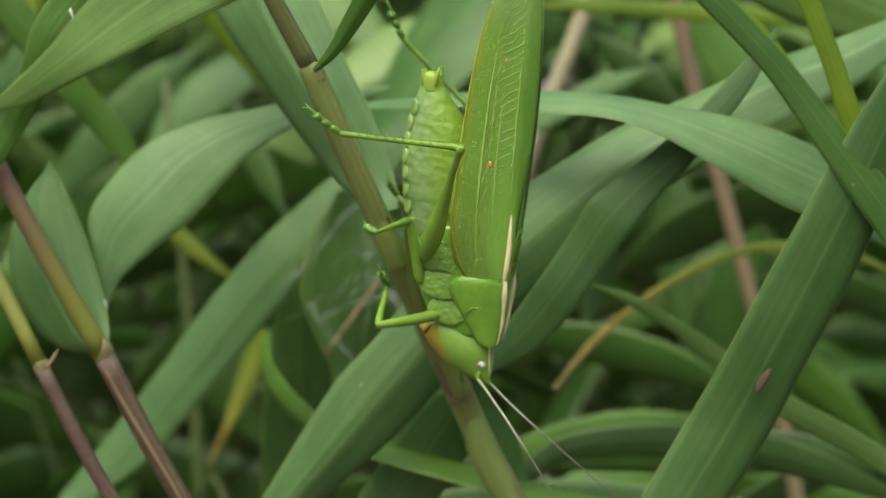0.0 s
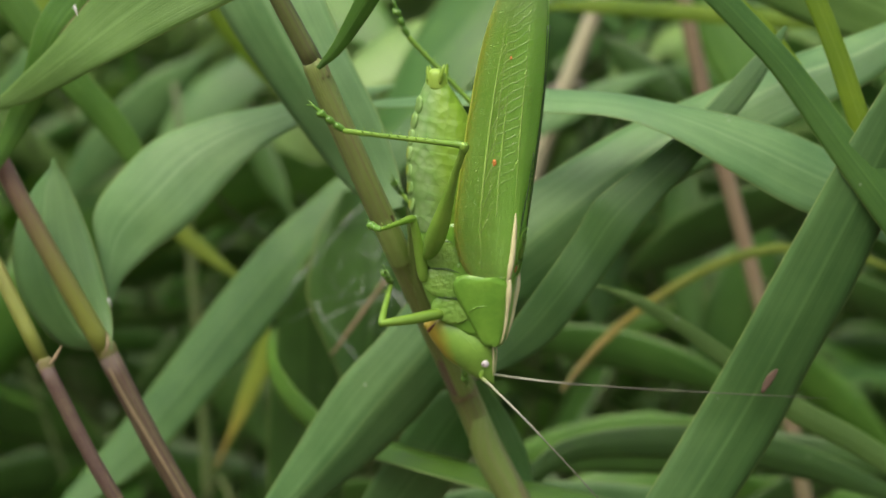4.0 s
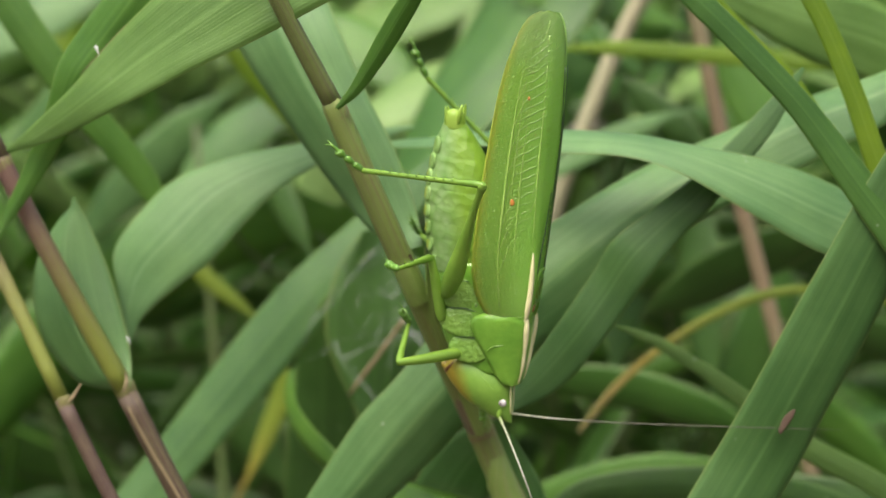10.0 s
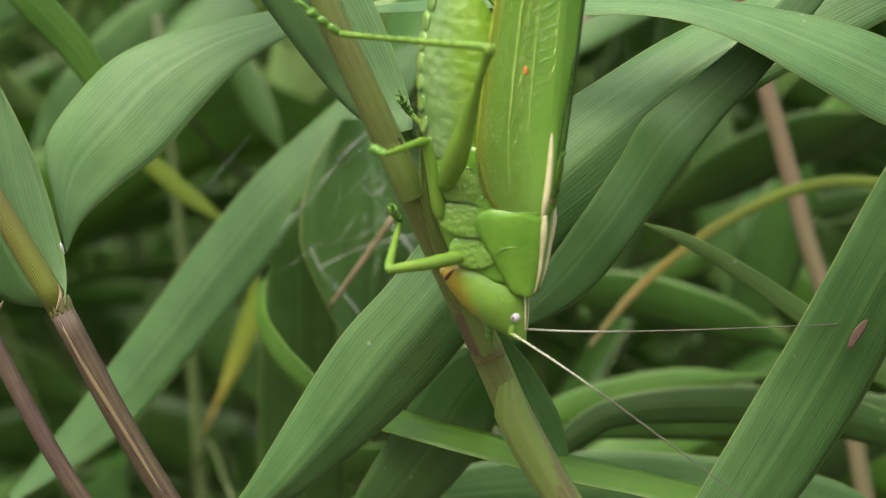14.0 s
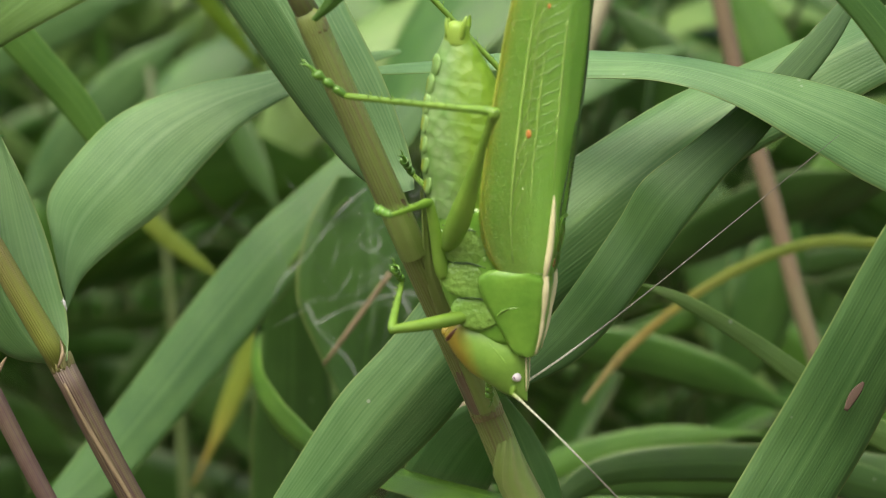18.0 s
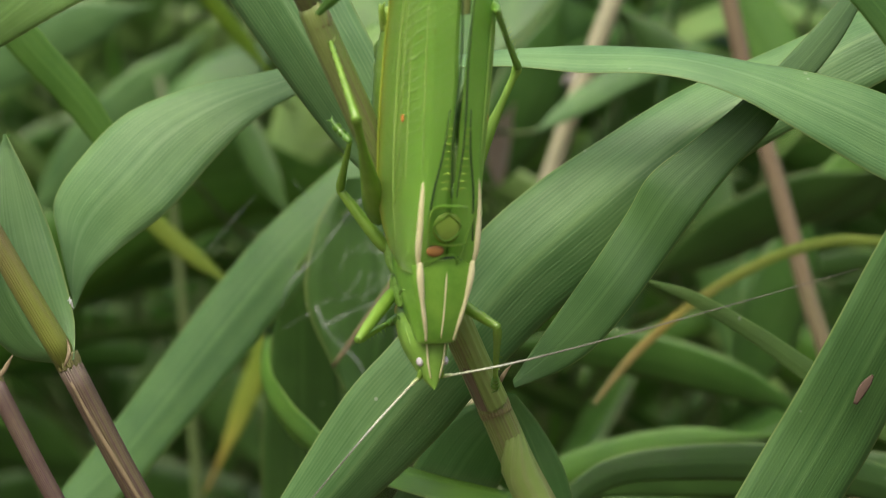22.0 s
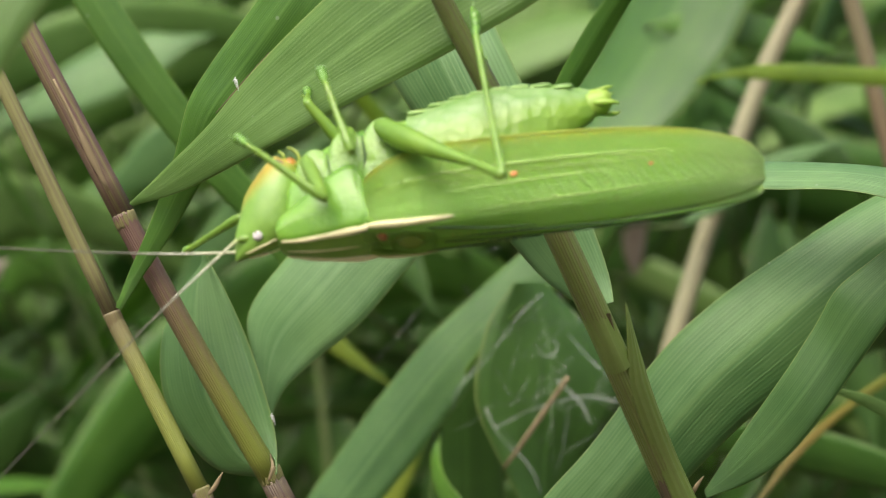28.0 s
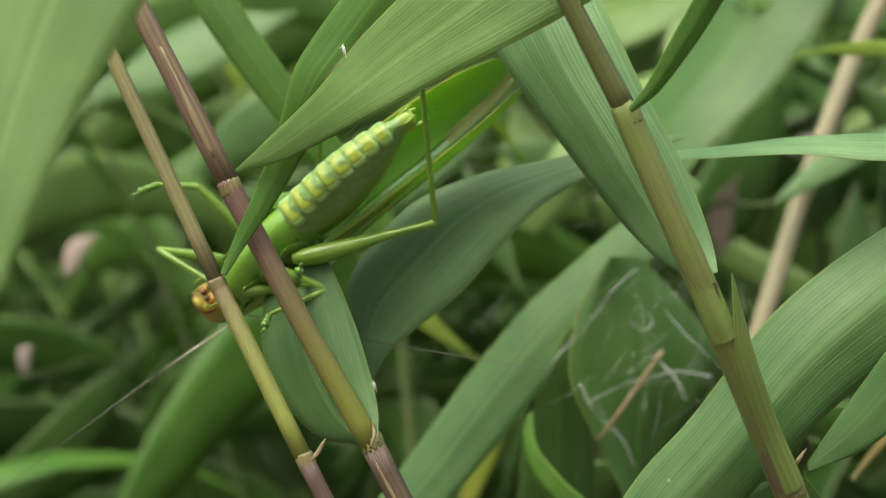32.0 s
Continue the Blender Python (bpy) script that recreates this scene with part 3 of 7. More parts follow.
def to_ground(rows, lean=0.35):
    """The rows of a culm carried on down to the soil, slowly righting itself."""
    rows = list(rows)
    a, b = np.array(rows[-2][:3]), np.array(rows[-1][:3])
    d = (b - a) / abs(b[2] - a[2])
    p, k = b, 1.0
    while p[2] > -800:
        step = min(120.0, p[2] + 800.5)
        k *= 1 - lean
        p = p + step * np.array([d[0] * k, d[1] * k, -1.0])
        rows.append((*p, rows[-1][3] * 1.03))
    return rows


# ---- ground ----
def build_ground():
    n, size = 60, 60.0
    verts, faces = [], []
    for i in range(n + 1):
        for j in range(n + 1):
            x, y = [(2 * k / n - 1) for k in (i, j)]
            x, y = size * x * abs(x) ** 2, size * y * abs(y) ** 2
            z = 0.02 * noise.noise((x * 1.3, y * 1.3, 0)) + 0.004 * noise.noise((x * 9, y * 9, 3))
            verts.append((x, y, z - 0.012))
    for i in range(n):
        for j in range(n):
            a = i * (n + 1) + j
            faces.append((a, a + n + 1, a + n + 2, a + 1))
    g = new("ground", mesh_of("ground", verts, faces))
    g.data.materials.append(SOIL)
    tagged(g, "dark damp soil under the dense reeds", "ground", kind="structure")


build_ground()

# ---- leaves and culms of the plants before the camera, in mm from the plan's centre ----
CULM_MAIN = [(-26.2, -26.0, 42.1, 1.18), (-22.5, -22.0, 34.0, 1.24), (-14.7, -15.0, 18.9, 1.48), (-14.3, -15.0, 17.6, 1.73), (-4.6, -8.0, -4.8, 1.86), (6.7, 10.0, -30.6, 2.17), (11.7, 13.0, -41.9, 2.28), (23.5, 14.0, -63.7, 2.15), (31.9, 14.0, -82.3, 2.06)]
CULM_LEFT = [(-88.6, 8.0, 52.4, 1.54), (-81.2, 8.0, 37.0, 1.53), (-69.4, 9.0, 12.8, 1.61), (-68.6, 9.0, 10.9, 1.60), (-59.5, 10.0, -7.1, 1.60), (-50.2, 12.0, -24.6, 1.73), (-41.8, 12.0, -41.3, 1.65), (-32.9, 12.0, -56.7, 1.57), (-25.7, 12.0, -69.9, 1.57)]
CULM_THIN = [(-90.6, 6.0, 42.6, 1.04), (-84.8, 6.0, 30.5, 1.08), (-70.8, 7.0, -1.1, 1.15), (-70.4, 7.0, -2.1, 1.23), (-58.7, 3.0, -24.8, 1.24), (-50.1, 2.0, -41.6, 1.19), (-41.5, 2.0, -55.8, 1.20), (-35.5, 2.0, -68.3, 1.20)]
LEAF_B = [(-4.5, 6.0, -1.6, 1.7, -2.0, 0.5), (-7.0, 8.0, 1.7, 3.9, -2.0, 0.4), (-10.2, 9.5, 6.9, 5.7, -2.5, 0.1), (-15.4, 10.5, 16.0, 7.8, -2.5, -0.8), (-21.4, 12.5, 26.3, 9.3, -2.5, -1.6), (-25.6, 14.0, 35.2, 9.3, -2.0, -0.3), (-30.4, 17.0, 46.2, 8.8, 0.0, 1.4), (-35.5, 18.0, 56.1, 7.4, 0.0, 1.8), (-45.8, 20.0, 67.7, 0.2, 0.0, -0.0)]
LEAF_C = [(9.6, 11.0, -27.9, 0.1, -0.4, -0.5), (14.2, 10.0, -24.2, 1.2, -0.4, -2.1), (18.6, 9.0, -19.7, 1.4, -0.4, -3.6), (22.9, 8.0, -14.3, 1.6, -0.4, -4.0), (27.0, 8.0, -8.6, 2.1, -0.4, -3.6), (30.7, 7.0, -3.0, 2.9, -0.4, -2.9), (36.0, 7.0, 2.2, 2.5, -0.4, -2.1), (41.0, 6.0, 6.7, 1.6, -0.4, -2.3), (46.6, 6.0, 12.6, 1.2, -0.4, -2.0), (52.5, 6.0, 19.4, 1.0, -0.4, -1.5), (57.7, 6.0, 26.8, 0.2, -0.4, -0.2)]
LEAF_E = [(-32.3, 24.0, -59.0, 0.9, 0, -0.0), (-24.0, 19.5, -52.2, 3.5, 0.3, -0.4), (-15.6, 18.0, -43.3, 5.6, 0.4, -1.5), (-7.0, 16.3, -33.0, 6.5, 0.4, -3.0), (-0.0, 15.0, -25.0, 6.0, 0.3, -3.3), (9.9, 15.0, -13.8, 5.5, -0.3, -5.2), (18.6, 15.0, -6.5, 6.0, -1.2, -5.3), (27.4, 15.0, 0.5, 5.1, -2, -4.9), (37.7, 16.0, 7.5, 3.8, -3, -4.9), (50.0, 17.0, 13.5, 3.0, -3.5, -4.5), (61.8, 18.0, 19.1, 2.6, -3.5, -4.2), (73.9, 18.0, 23.9, 1.6, -2, -3.4), (85.6, 18.0, 31.3, 0.3, 0, -0.6)]
LEAF_T = [(-14.4, -18.0, 18.9, 0.3, 0.0, -0.2), (-11.5, -20.0, 21.7, 0.7, 0.0, -0.6), (-7.7, -23.0, 27.2, 1.3, 0.0, -0.7), (-4.3, -26.0, 32.4, 1.4, 0.0, -0.6), (-0.8, -30.0, 36.9, 1.0, 0.0, -0.2), (3.7, -36.0, 41.8, 0.1, 0.0, -0.1)]
LEAF_U = [(9.0, 20.0, -30.1, 1.2, 0.0, -0.2), (11.5, 22.0, -34.6, 2.3, 0.0, -0.4), (13.9, 23.0, -40.5, 3.2, 0.0, -0.5), (15.9, 24.0, -46.3, 2.7, 0.0, -0.4), (17.6, 24.0, -50.7, 1.1, 0.0, 0.2), (18.7, 24.0, -53.0, 0.2, 0.0, -0.0)]
LEAF_W = [(9.1, 24.0, -32.8, 1.0, 0.0, -2.5), (4.6, 30.0, -39.2, 4.1, 0.0, -4.2), (-0.8, 36.0, -48.2, 4.7, 0.0, -3.9), (-7.7, 42.0, -57.4, 3.9, 0.0, -2.7), (-15.9, 48.0, -65.0, 0.4, 0.0, -0.2)]
LEAF_A = [(-50.8, 12.0, -24.2, 1.3, -2.0, 0.5), (-55.2, 15.0, -20.5, 5.0, -2.0, 2.3), (-59.3, 17.0, -12.9, 7.2, -2.0, 1.8), (-61.0, 19.0, -5.0, 6.5, -2.0, 0.4), (-61.2, 21.0, 1.7, 3.8, -2.0, 0.0), (-60.6, 23.0, 7.2, 0.1, -2.0, 0.0)]
LEAF_A_BACK = [(-53.0, 30.0, -17.3, 0.2, -0.3, -0.5), (-52.9, 31.0, -10.9, 2.4, -1.1, -2.3), (-51.0, 32.0, -5.3, 5.3, -1.9, -3.4), (-45.4, 32.0, 0.7, 6.5, -2.4, -4.2), (-39.1, 33.0, 7.1, 6.2, -2.2, -3.9), (-31.6, 34.0, 11.6, 4.0, -1.6, -3.1), (-23.5, 36.0, 14.6, 2.0, -1.0, -2.0), (-13.2, 38.0, 17.9, 1.0, -0.7, -1.2), (-4.2, 40.0, 19.9, 0.1, -0.3, -0.3)]
LEAF_I = [(-67.4, 5.0, 14.0, 0.3, 0.0, -0.2), (-60.9, -0.5, 16.4, 2.2, -1.5, -1.0), (-50.8, -9.0, 21.6, 4.1, -3.0, -1.9), (-42.7, -13.0, 26.7, 6.5, -4.0, -2.5), (-35.6, -16.0, 30.9, 8.0, -4.0, -3.0), (-27.9, -18.5, 35.6, 9.5, -3.5, -3.4), (-20.8, -20.0, 40.1, 8.6, -2.0, -4.5), (-14.0, -20.0, 45.1, 7.5, 0.0, -4.4), (-10.2, -22.0, 49.8, 0.3, 0.0, -0.2)]
LEAF_I_BACK = [(-69.8, 6.0, -0.1, 0.4, 0.0, -0.2), (-67.3, 6.0, 4.5, 0.9, 0.0, -0.4), (-63.7, 5.0, 10.2, 1.6, 0.0, -0.5), (-59.3, 3.0, 18.2, 2.1, 0.0, -1.2), (-55.2, -1.5, 25.3, 3.6, -1.5, -1.6), (-50.6, -3.5, 30.7, 4.7, -1.5, -1.0), (-44.5, -6.5, 37.7, 5.0, -1.5, -0.4), (-39.7, -8.0, 43.9, 4.1, 0.0, -0.1), (-37.3, -10.0, 49.3, 0.4, 0.0, -0.0)]
LEAF_V = [(-62.9, -70.0, 35.5, 7.4, 0.0, -0.8), (-68.0, -72.0, 28.2, 8.5, 0.0, -0.3), (-71.8, -74.0, 17.9, 6.4, 0.0, -0.2), (-73.7, -76.0, 10.4, 5.0, 0.0, -0.1), (-75.3, -78.0, 3.1, 3.8, 0.0, -0.1), (-76.7, -80.0, -3.6, 2.9, 0.0, -0.1), (-77.3, -80.0, -8.7, 0.3, 0.0, -0.0)]
LEAF_J = [(-75.0, -40.0, -51.7, 0.2, 0.0, -0.8), (-56.3, -40.0, -50.7, 0.9, -4.0, -2.5), (-38.0, -39.0, -50.6, 0.4, -5.0, -3.2), (-19.6, -37.0, -52.5, -0.4, -5.0, -3.8), (0.3, -35.0, -55.6, -0.8, -5.0, -3.7), (19.4, -33.0, -57.5, -0.8, -5.0, -3.2), (35.5, -30.0, -59.2, -1.0, -4.0, -1.9), (53.1, -24.0, -62.3, 0.1, 0.0, -0.2)]
LEAF_D = [(86.5, 6.0, -11.8, -0.7, -3.0, -1.3), (77.5, 5.0, -5.8, -1.3, -3.0, -3.3), (69.5, 4.0, -0.6, -1.1, -3.0, -4.8), (59.8, 2.0, 3.6, -1.5, -3.0, -5.4), (50.5, 1.0, 7.9, -1.8, -3.0, -4.3), (40.3, 2.0, 12.1, -1.7, -3.0, -2.5), (30.5, 5.0, 14.8, -1.2, -3.0, -1.9), (19.3, 10.0, 15.8, -0.4, -3.0, -2.0), (8.9, 15.0, 16.5, -0.0, -3.0, -1.4), (-0.3, 20.0, 16.2, 0.0, -3.0, -1.0), (-7.9, 25.0, 16.1, 0.0, -3.0, -0.7), (-13.1, 30.0, 15.4, 0.0, -3.0, -0.2)]
LEAF_F = [(87.9, -10.0, -29.7, 0.6, 0.0, 0.4), (79.3, -10.0, -15.2, 2.1, 0.0, 1.5), (70.2, -10.0, -2.1, 2.3, 0.0, 1.9), (62.7, -10.0, 7.8, 2.4, 0.0, 1.0), (55.0, -10.0, 18.3, 2.2, 0.0, 0.6), (49.7, -10.0, 24.3, 2.1, 0.0, 0.7), (44.7, -10.0, 29.5, 2.0, 0.0, 0.8), (36.6, -10.0, 37.6, 2.4, 0.0, 0.3), (31.2, -10.0, 43.9, 2.0, 0.0, 0.4), (23.6, -10.0, 51.1, 0.3, 0.0, 0.1)]
LEAF_G = [(79.0, -3.0, -17.5, 0.6, 0.0, 0.4), (75.7, -3.0, -7.8, 1.6, 0.0, 0.6), (68.0, -3.0, 9.0, 1.7, 0.0, 0.6), (63.7, -3.0, 21.4, 1.6, 0.0, 0.4), (59.6, -3.0, 31.6, 1.6, 0.0, 0.3), (55.7, -3.0, 39.4, 1.6, 0.0, 0.3), (52.8, -3.0, 47.2, 1.0, 0.0, 0.3), (49.5, -3.0, 52.9, 0.1, 0.0, 0.0)]
LEAF_G_THIN = [(63.5, 12.0, 17.5, 0.3, 0.0, 0.1), (57.3, 12.0, 25.2, 0.9, 0.0, 0.4), (50.5, 12.0, 32.0, 0.9, 0.0, 0.4), (43.2, 12.0, 39.7, 0.8, 0.0, 0.5), (37.0, 12.0, 45.7, 0.1, 0.0, 0.1)]
LEAF_Q = [(119.4, 60.0, 21.2, -0.0, 0.0, -2.1), (96.0, 56.0, 29.4, -1.1, 0.0, -5.2), (81.2, 54.0, 35.7, -1.5, 0.0, -7.0), (68.0, 50.0, 39.2, -1.6, 0.0, -6.2), (55.8, 48.0, 43.3, -1.0, 0.0, -3.8), (42.8, 46.0, 47.9, -0.5, 0.0, -1.0), (35.0, 44.0, 49.5, 0.0, 0.0, -0.2)]
LEAF_H = [(24.9, -2.0, -65.6, 0.4, 0.4, -0.0), (31.4, -2.0, -58.3, 3.5, 0.4, -1.3), (39.7, -2.0, -48.3, 5.6, 0.4, -1.8), (48.0, -2.0, -35.3, 6.1, 0.4, -1.8), (53.6, -4.0, -24.4, 6.0, 0.4, -1.3), (58.8, -6.0, -14.0, 5.5, 0.4, -2.2), (63.8, -8.0, -3.5, 5.2, 0.4, -1.9), (68.1, -10.0, 6.0, 4.6, 0.4, -1.7), (72.6, -12.0, 17.1, 2.9, 0.4, -1.3), (75.8, -14.0, 28.1, 0.1, 0.4, -0.1)]
LEAF_K = [(-13.8, 88.0, -2.4, 0.2, 0.0, -0.3), (-20.1, 94.0, -8.6, 0.3, 0.0, -0.3), (-25.3, 98.0, -15.3, 0.4, 0.0, -0.3), (-30.1, 100.0, -24.2, 0.5, 0.0, -0.2), (-31.4, 95.0, -31.2, 1.1, -3.0, 0.3), (-29.7, 85.0, -35.9, 1.4, -5.0, 1.9), (-24.3, 69.0, -40.1, 1.6, -5.0, 2.3), (-17.0, 51.0, -42.5, 0.7, -1.0, 1.9), (-6.0, 30.0, -42.8, 0.4, 4.0, 1.2), (9.5, 24.5, -46.1, 0.7, 5.5, 0.9), (17.6, 23.0, -48.3, 0.3, 6.0, 0.8), (32.8, 16.0, -50.8, 0.9, 6.0, 0.7), (46.1, 11.0, -53.9, 1.0, 5.0, 0.5), (59.0, 5.0, -57.2, 0.6, 3.0, 0.4), (65.9, 1.0, -58.1, 0.1, 0.0, 0.3)]
LEAF_WEB = [(-12.5, 93.2, 1.6, 2.9899999999999998, 3.0, -0.1), (-10.2, 92.6, -8.4, 10.695, 3.0, -1.7), (-9.4, 92.0, -19.4, 13.799999999999999, 3.0, -0.2), (-11.2, 91.4, -31.3, 7.704999999999999, 3.0, -0.6), (-11.4, 90.8, -40.7, 2.9899999999999998, 3.0, -0.6), (-10.8, 90.2, -48.5, 0.22999999999999998, 3.0, -0.0)]
LEAF_X = [(-27.0, 120.0, -17.2, 3.8, 0.0, 0.6), (-26.0, 122.0, -28.6, 6.3, 0.0, 0.6), (-26.5, 124.0, -52.4, 8.3, 0.0, -0.1), (-26.3, 126.0, -78.6, 8.4, 0.0, -0.1), (-26.7, 128.0, -105.3, 7.2, 0.0, -0.1), (-27.5, 130.0, -125.9, 0.3, 0.0, -0.0)]
LEAF_M = [(0.2, 99.0, 16.3, 1.8, -2.0, -1.8), (-6.9, 99.0, 8.3, 3.0, -2.0, -2.7), (-16.5, 99.0, -1.3, 4.2, -2.0, -3.3), (-27.8, 99.0, -12.3, 4.8, -2.0, -3.6), (-38.8, 99.0, -25.4, 5.1, -2.0, -3.6), (-50.1, 99.0, -39.4, 4.5, -2.0, -3.3), (-62.6, 99.0, -53.7, 3.9, -2.0, -2.7), (-78.4, 99.0, -67.0, 0.6, -2.0, -0.5)]
LEAF_N = [(-22.6, 64.0, -67.2, 0.1, 0.0, -0.4), (-11.1, 62.0, -62.7, 0.5, 0.0, -3.0), (4.0, 60.0, -60.1, 0.5, 0.0, -4.6), (22.3, 60.0, -59.3, 0.5, 0.0, -6.0), (39.6, 60.0, -60.5, -0.5, 0.0, -6.4), (55.8, 60.0, -63.4, -1.6, 0.0, -6.7), (67.7, 60.0, -68.2, -2.7, 0.0, -6.3), (76.5, 60.0, -76.8, -2.7, 0.0, -3.3), (82.5, 60.0, -87.3, -1.1, 0.0, -0.5)]
LEAF_N_FAR = [(21.4, 95.0, -57.3, 0.3, 0.0, -0.4), (30.5, 94.0, -53.9, 0.6, 0.0, -3.3), (42.1, 92.0, -52.5, 0.6, 0.0, -4.7), (59.5, 90.0, -52.4, 0.6, 0.0, -5.0), (76.1, 88.0, -52.8, 0.0, 0.0, -4.3), (92.6, 86.0, -54.5, -0.6, 0.0, -2.7), (109.5, 84.0, -59.5, -0.6, 0.0, -0.6)]
LEAF_O = [(93.2, 30.0, -54.2, -0.75, 0.0, -1.42), (75.7, 32.0, -42.8, -1.05, 0.0, -1.8), (63.8, 33.0, -36.3, -0.75, 0.0, -2.03), (53.3, 34.0, -28.2, -0.75, 0.0, -1.42), (45.8, 35.0, -22.8, -0.52, 0.0, -1.2), (37.4, 36.0, -17.8, -0.38, 0.0, -0.9), (30.5, 37.0, -15.2, 0.08, 0.0, -0.22)]
LEAF_P = [(104.0, 105.0, -17.8, -0.0, 0.0, -0.59), (94.9, 107.0, -13.5, -0.0, 0.0, -0.85), (79.8, 110.0, -11.3, -0.0, 0.0, -1.04), (68.9, 110.0, -12.9, 0.07, 0.0, -1.1), (58.2, 110.0, -17.4, 0.26, 0.0, -1.04), (47.5, 110.0, -24.2, 0.45, 0.0, -0.72), (38.0, 110.0, -32.4, 0.65, 0.0, -0.59), (30.1, 110.0, -41.8, 0.33, 0.0, -0.33)]
CULM_PINK = [(56.9, 165, 79.9, 2.0), (63.6, 165, 54.8, 2.0), (68.0, 165, 33.8, 2.0), (72.2, 165, 15.6, 2.0), (76.4, 165, 1.7, 2.0), (83.4, 165, -24.9, 2.0), (91.8, 165, -58.5, 2.0)]
CULM_BEIGE = [(66.5, 210, 88.1, 2.4), (56.5, 210, 68.1, 2.4), (48.0, 210, 51.1, 2.4), (41.1, 210, 34.2, 2.4), (33.4, 210, 14.1, 2.4), (22.6, 210, -18.2, 2.4), (10.3, 210, -55.2, 2.4)]
LEAF_S = [(-92.2, 62.0, 63.5, 3.2, 0.0, 1.1), (-79.5, 62.0, 42.5, 3.2, 0.0, 1.3), (-67.4, 64.0, 25.2, 3.0, 0.0, 1.1), (-57.0, 66.0, 12.5, 2.5, 0.0, 1.0), (-49.1, 68.0, -1.3, 0.5, 0.0, 0.4)]
LEAF_TOP_YELLOW = [(97.5, 150.0, 40.3, -0.0, 0.0, -1.2), (84.1, 150.0, 42.1, -0.0, 0.0, -2.2), (63.9, 150.0, 43.6, -0.0, 0.0, -2.0), (43.6, 150.0, 45.2, -0.0, 0.0, -1.9), (31.6, 150.0, 45.1, 0.1, 0.0, -0.7), (24.9, 150.0, 43.6, 0.1, 0.0, -0.3)]
LEAF_PALE = [(-7.8, 235.0, 17.8, 6.6, -10.0, -4.0), (4.3, 237.5, 37.4, 8.8, -12.5, -6.2), (19.0, 241.5, 54.9, 11.8, -13.5, -7.6), (31.5, 244.0, 74.0, 12.3, -14.0, -9.0), (40.1, 247.5, 93.4, 10.6, -12.5, -6.8), (46.5, 250.0, 112.9, 0.8, 0.0, -0.4)]
LEAF_PALE_BACK = [(-41.9, 330.0, 13.9, 7.7, 0.0, -3.9), (-28.9, 330.0, 34.0, 15.8, 0.0, -4.8), (-19.7, 330.0, 53.1, 18.2, 0.0, -4.9), (-11.0, 330.0, 72.3, 17.3, 0.0, -4.8), (-2.3, 330.0, 92.4, 14.4, 0.0, -3.9), (-0.3, 330.0, 114.9, 1.0, 0.0, -0.5)]
LEAF_LOWRIGHT = [(20.2, 60.0, -52.4, 0.8, 0.0, -1.6), (27.9, 60.0, -47.6, 1.1, 0.0, -2.1), (39.6, 60.0, -46.1, -0.0, 0.0, -2.9), (55.9, 62.0, -46.9, -0.0, 0.0, -3.2), (71.8, 64.0, -50.5, -0.5, 0.0, -3.2), (88.5, 66.0, -56.8, -0.5, 0.0, -1.6), (100.5, 68.0, -62.4, 0.1, 0.0, -0.3)]


# ---- the reed on which the insect sits ----
def node_ring(parent, x, y, z, r, tilt=25, label=""):
    ring = tube_mesh("node", [(x - 0.9 * math.sin(radians(tilt)), y, z + 1.0, r * 0.99), (x - 0.3 * math.sin(radians(tilt)), y, z + 0.3, r * 1.03),
                              (x + 0.2 * math.sin(radians(tilt)), y, z - 0.3, r * 1.02), (x + 0.8 * math.sin(radians(tilt)), y, z - 1.0, r * 0.98)], 2, 14)
    return part_mesh("node", ring, NODE_SKIN, parent, label)


reed = thing("reed", "leaning olive reed with waxy blue-green leaves", "reed", "reeds in front")
part_mesh("culm", tube_mesh("culm", CULM_MAIN[:3]), CULM_UPPER, reed, "brownish upper culm")
part_mesh("culm", tube_mesh("culm", to_ground(CULM_MAIN[2:])), CULM_OLIVE, reed, "olive culm flushed brown")
node_ring(reed, -14.5, -15.0, 18.3, 1.72)
node_ring(reed, 6.9, 10.2, -31.0, 2.2)
leaf(reed, LEAF_B, LEAF_WAX, "broad waxy leaf sheathing the culm", 1, cup=0.25)
leaf(reed, LEAF_C, LEAF_TEAL, "broad darker leaf from the lower node", 2, cup=0.10)
leaf(reed, LEAF_T, LEAF_GREEN, "short narrow side leaf", 3, cup=0.3)
leaf(reed, LEAF_U, LEAF_BLUE, "pale leaf sheath below the node", 4)
leaf(reed, LEAF_W, LEAF_BLUE, "", 5)

left_reed = thing("reed", "purple-brown reed with a torn dry streak", "reed", "reeds in front")
part_mesh("culm", tube_mesh("culm", CULM_LEFT[:3]), CULM_PURPLE, left_reed, "purple-brown upper culm")
part_mesh("culm", tube_mesh("culm", CULM_LEFT[2:6]), CULM_FADING, left_reed, "purple culm turning olive green")
part_mesh("culm", tube_mesh("culm", to_ground(CULM_LEFT[5:])), CULM_WINE, left_reed, "purple lower culm")
node_ring(left_reed, -69.1, 9.0, 12.0, 1.62)
node_ring(left_reed, -50.4, 12.0, -24.0, 1.75)
leaf(left_reed, LEAF_A, LEAF_BLUE, "waxy leaf folded against the culm", 6, cup=0.3)
leaf(left_reed, LEAF_I, LEAF_FRESH, "bright fresh leaf arching from the top node", 7, cup=0.05)

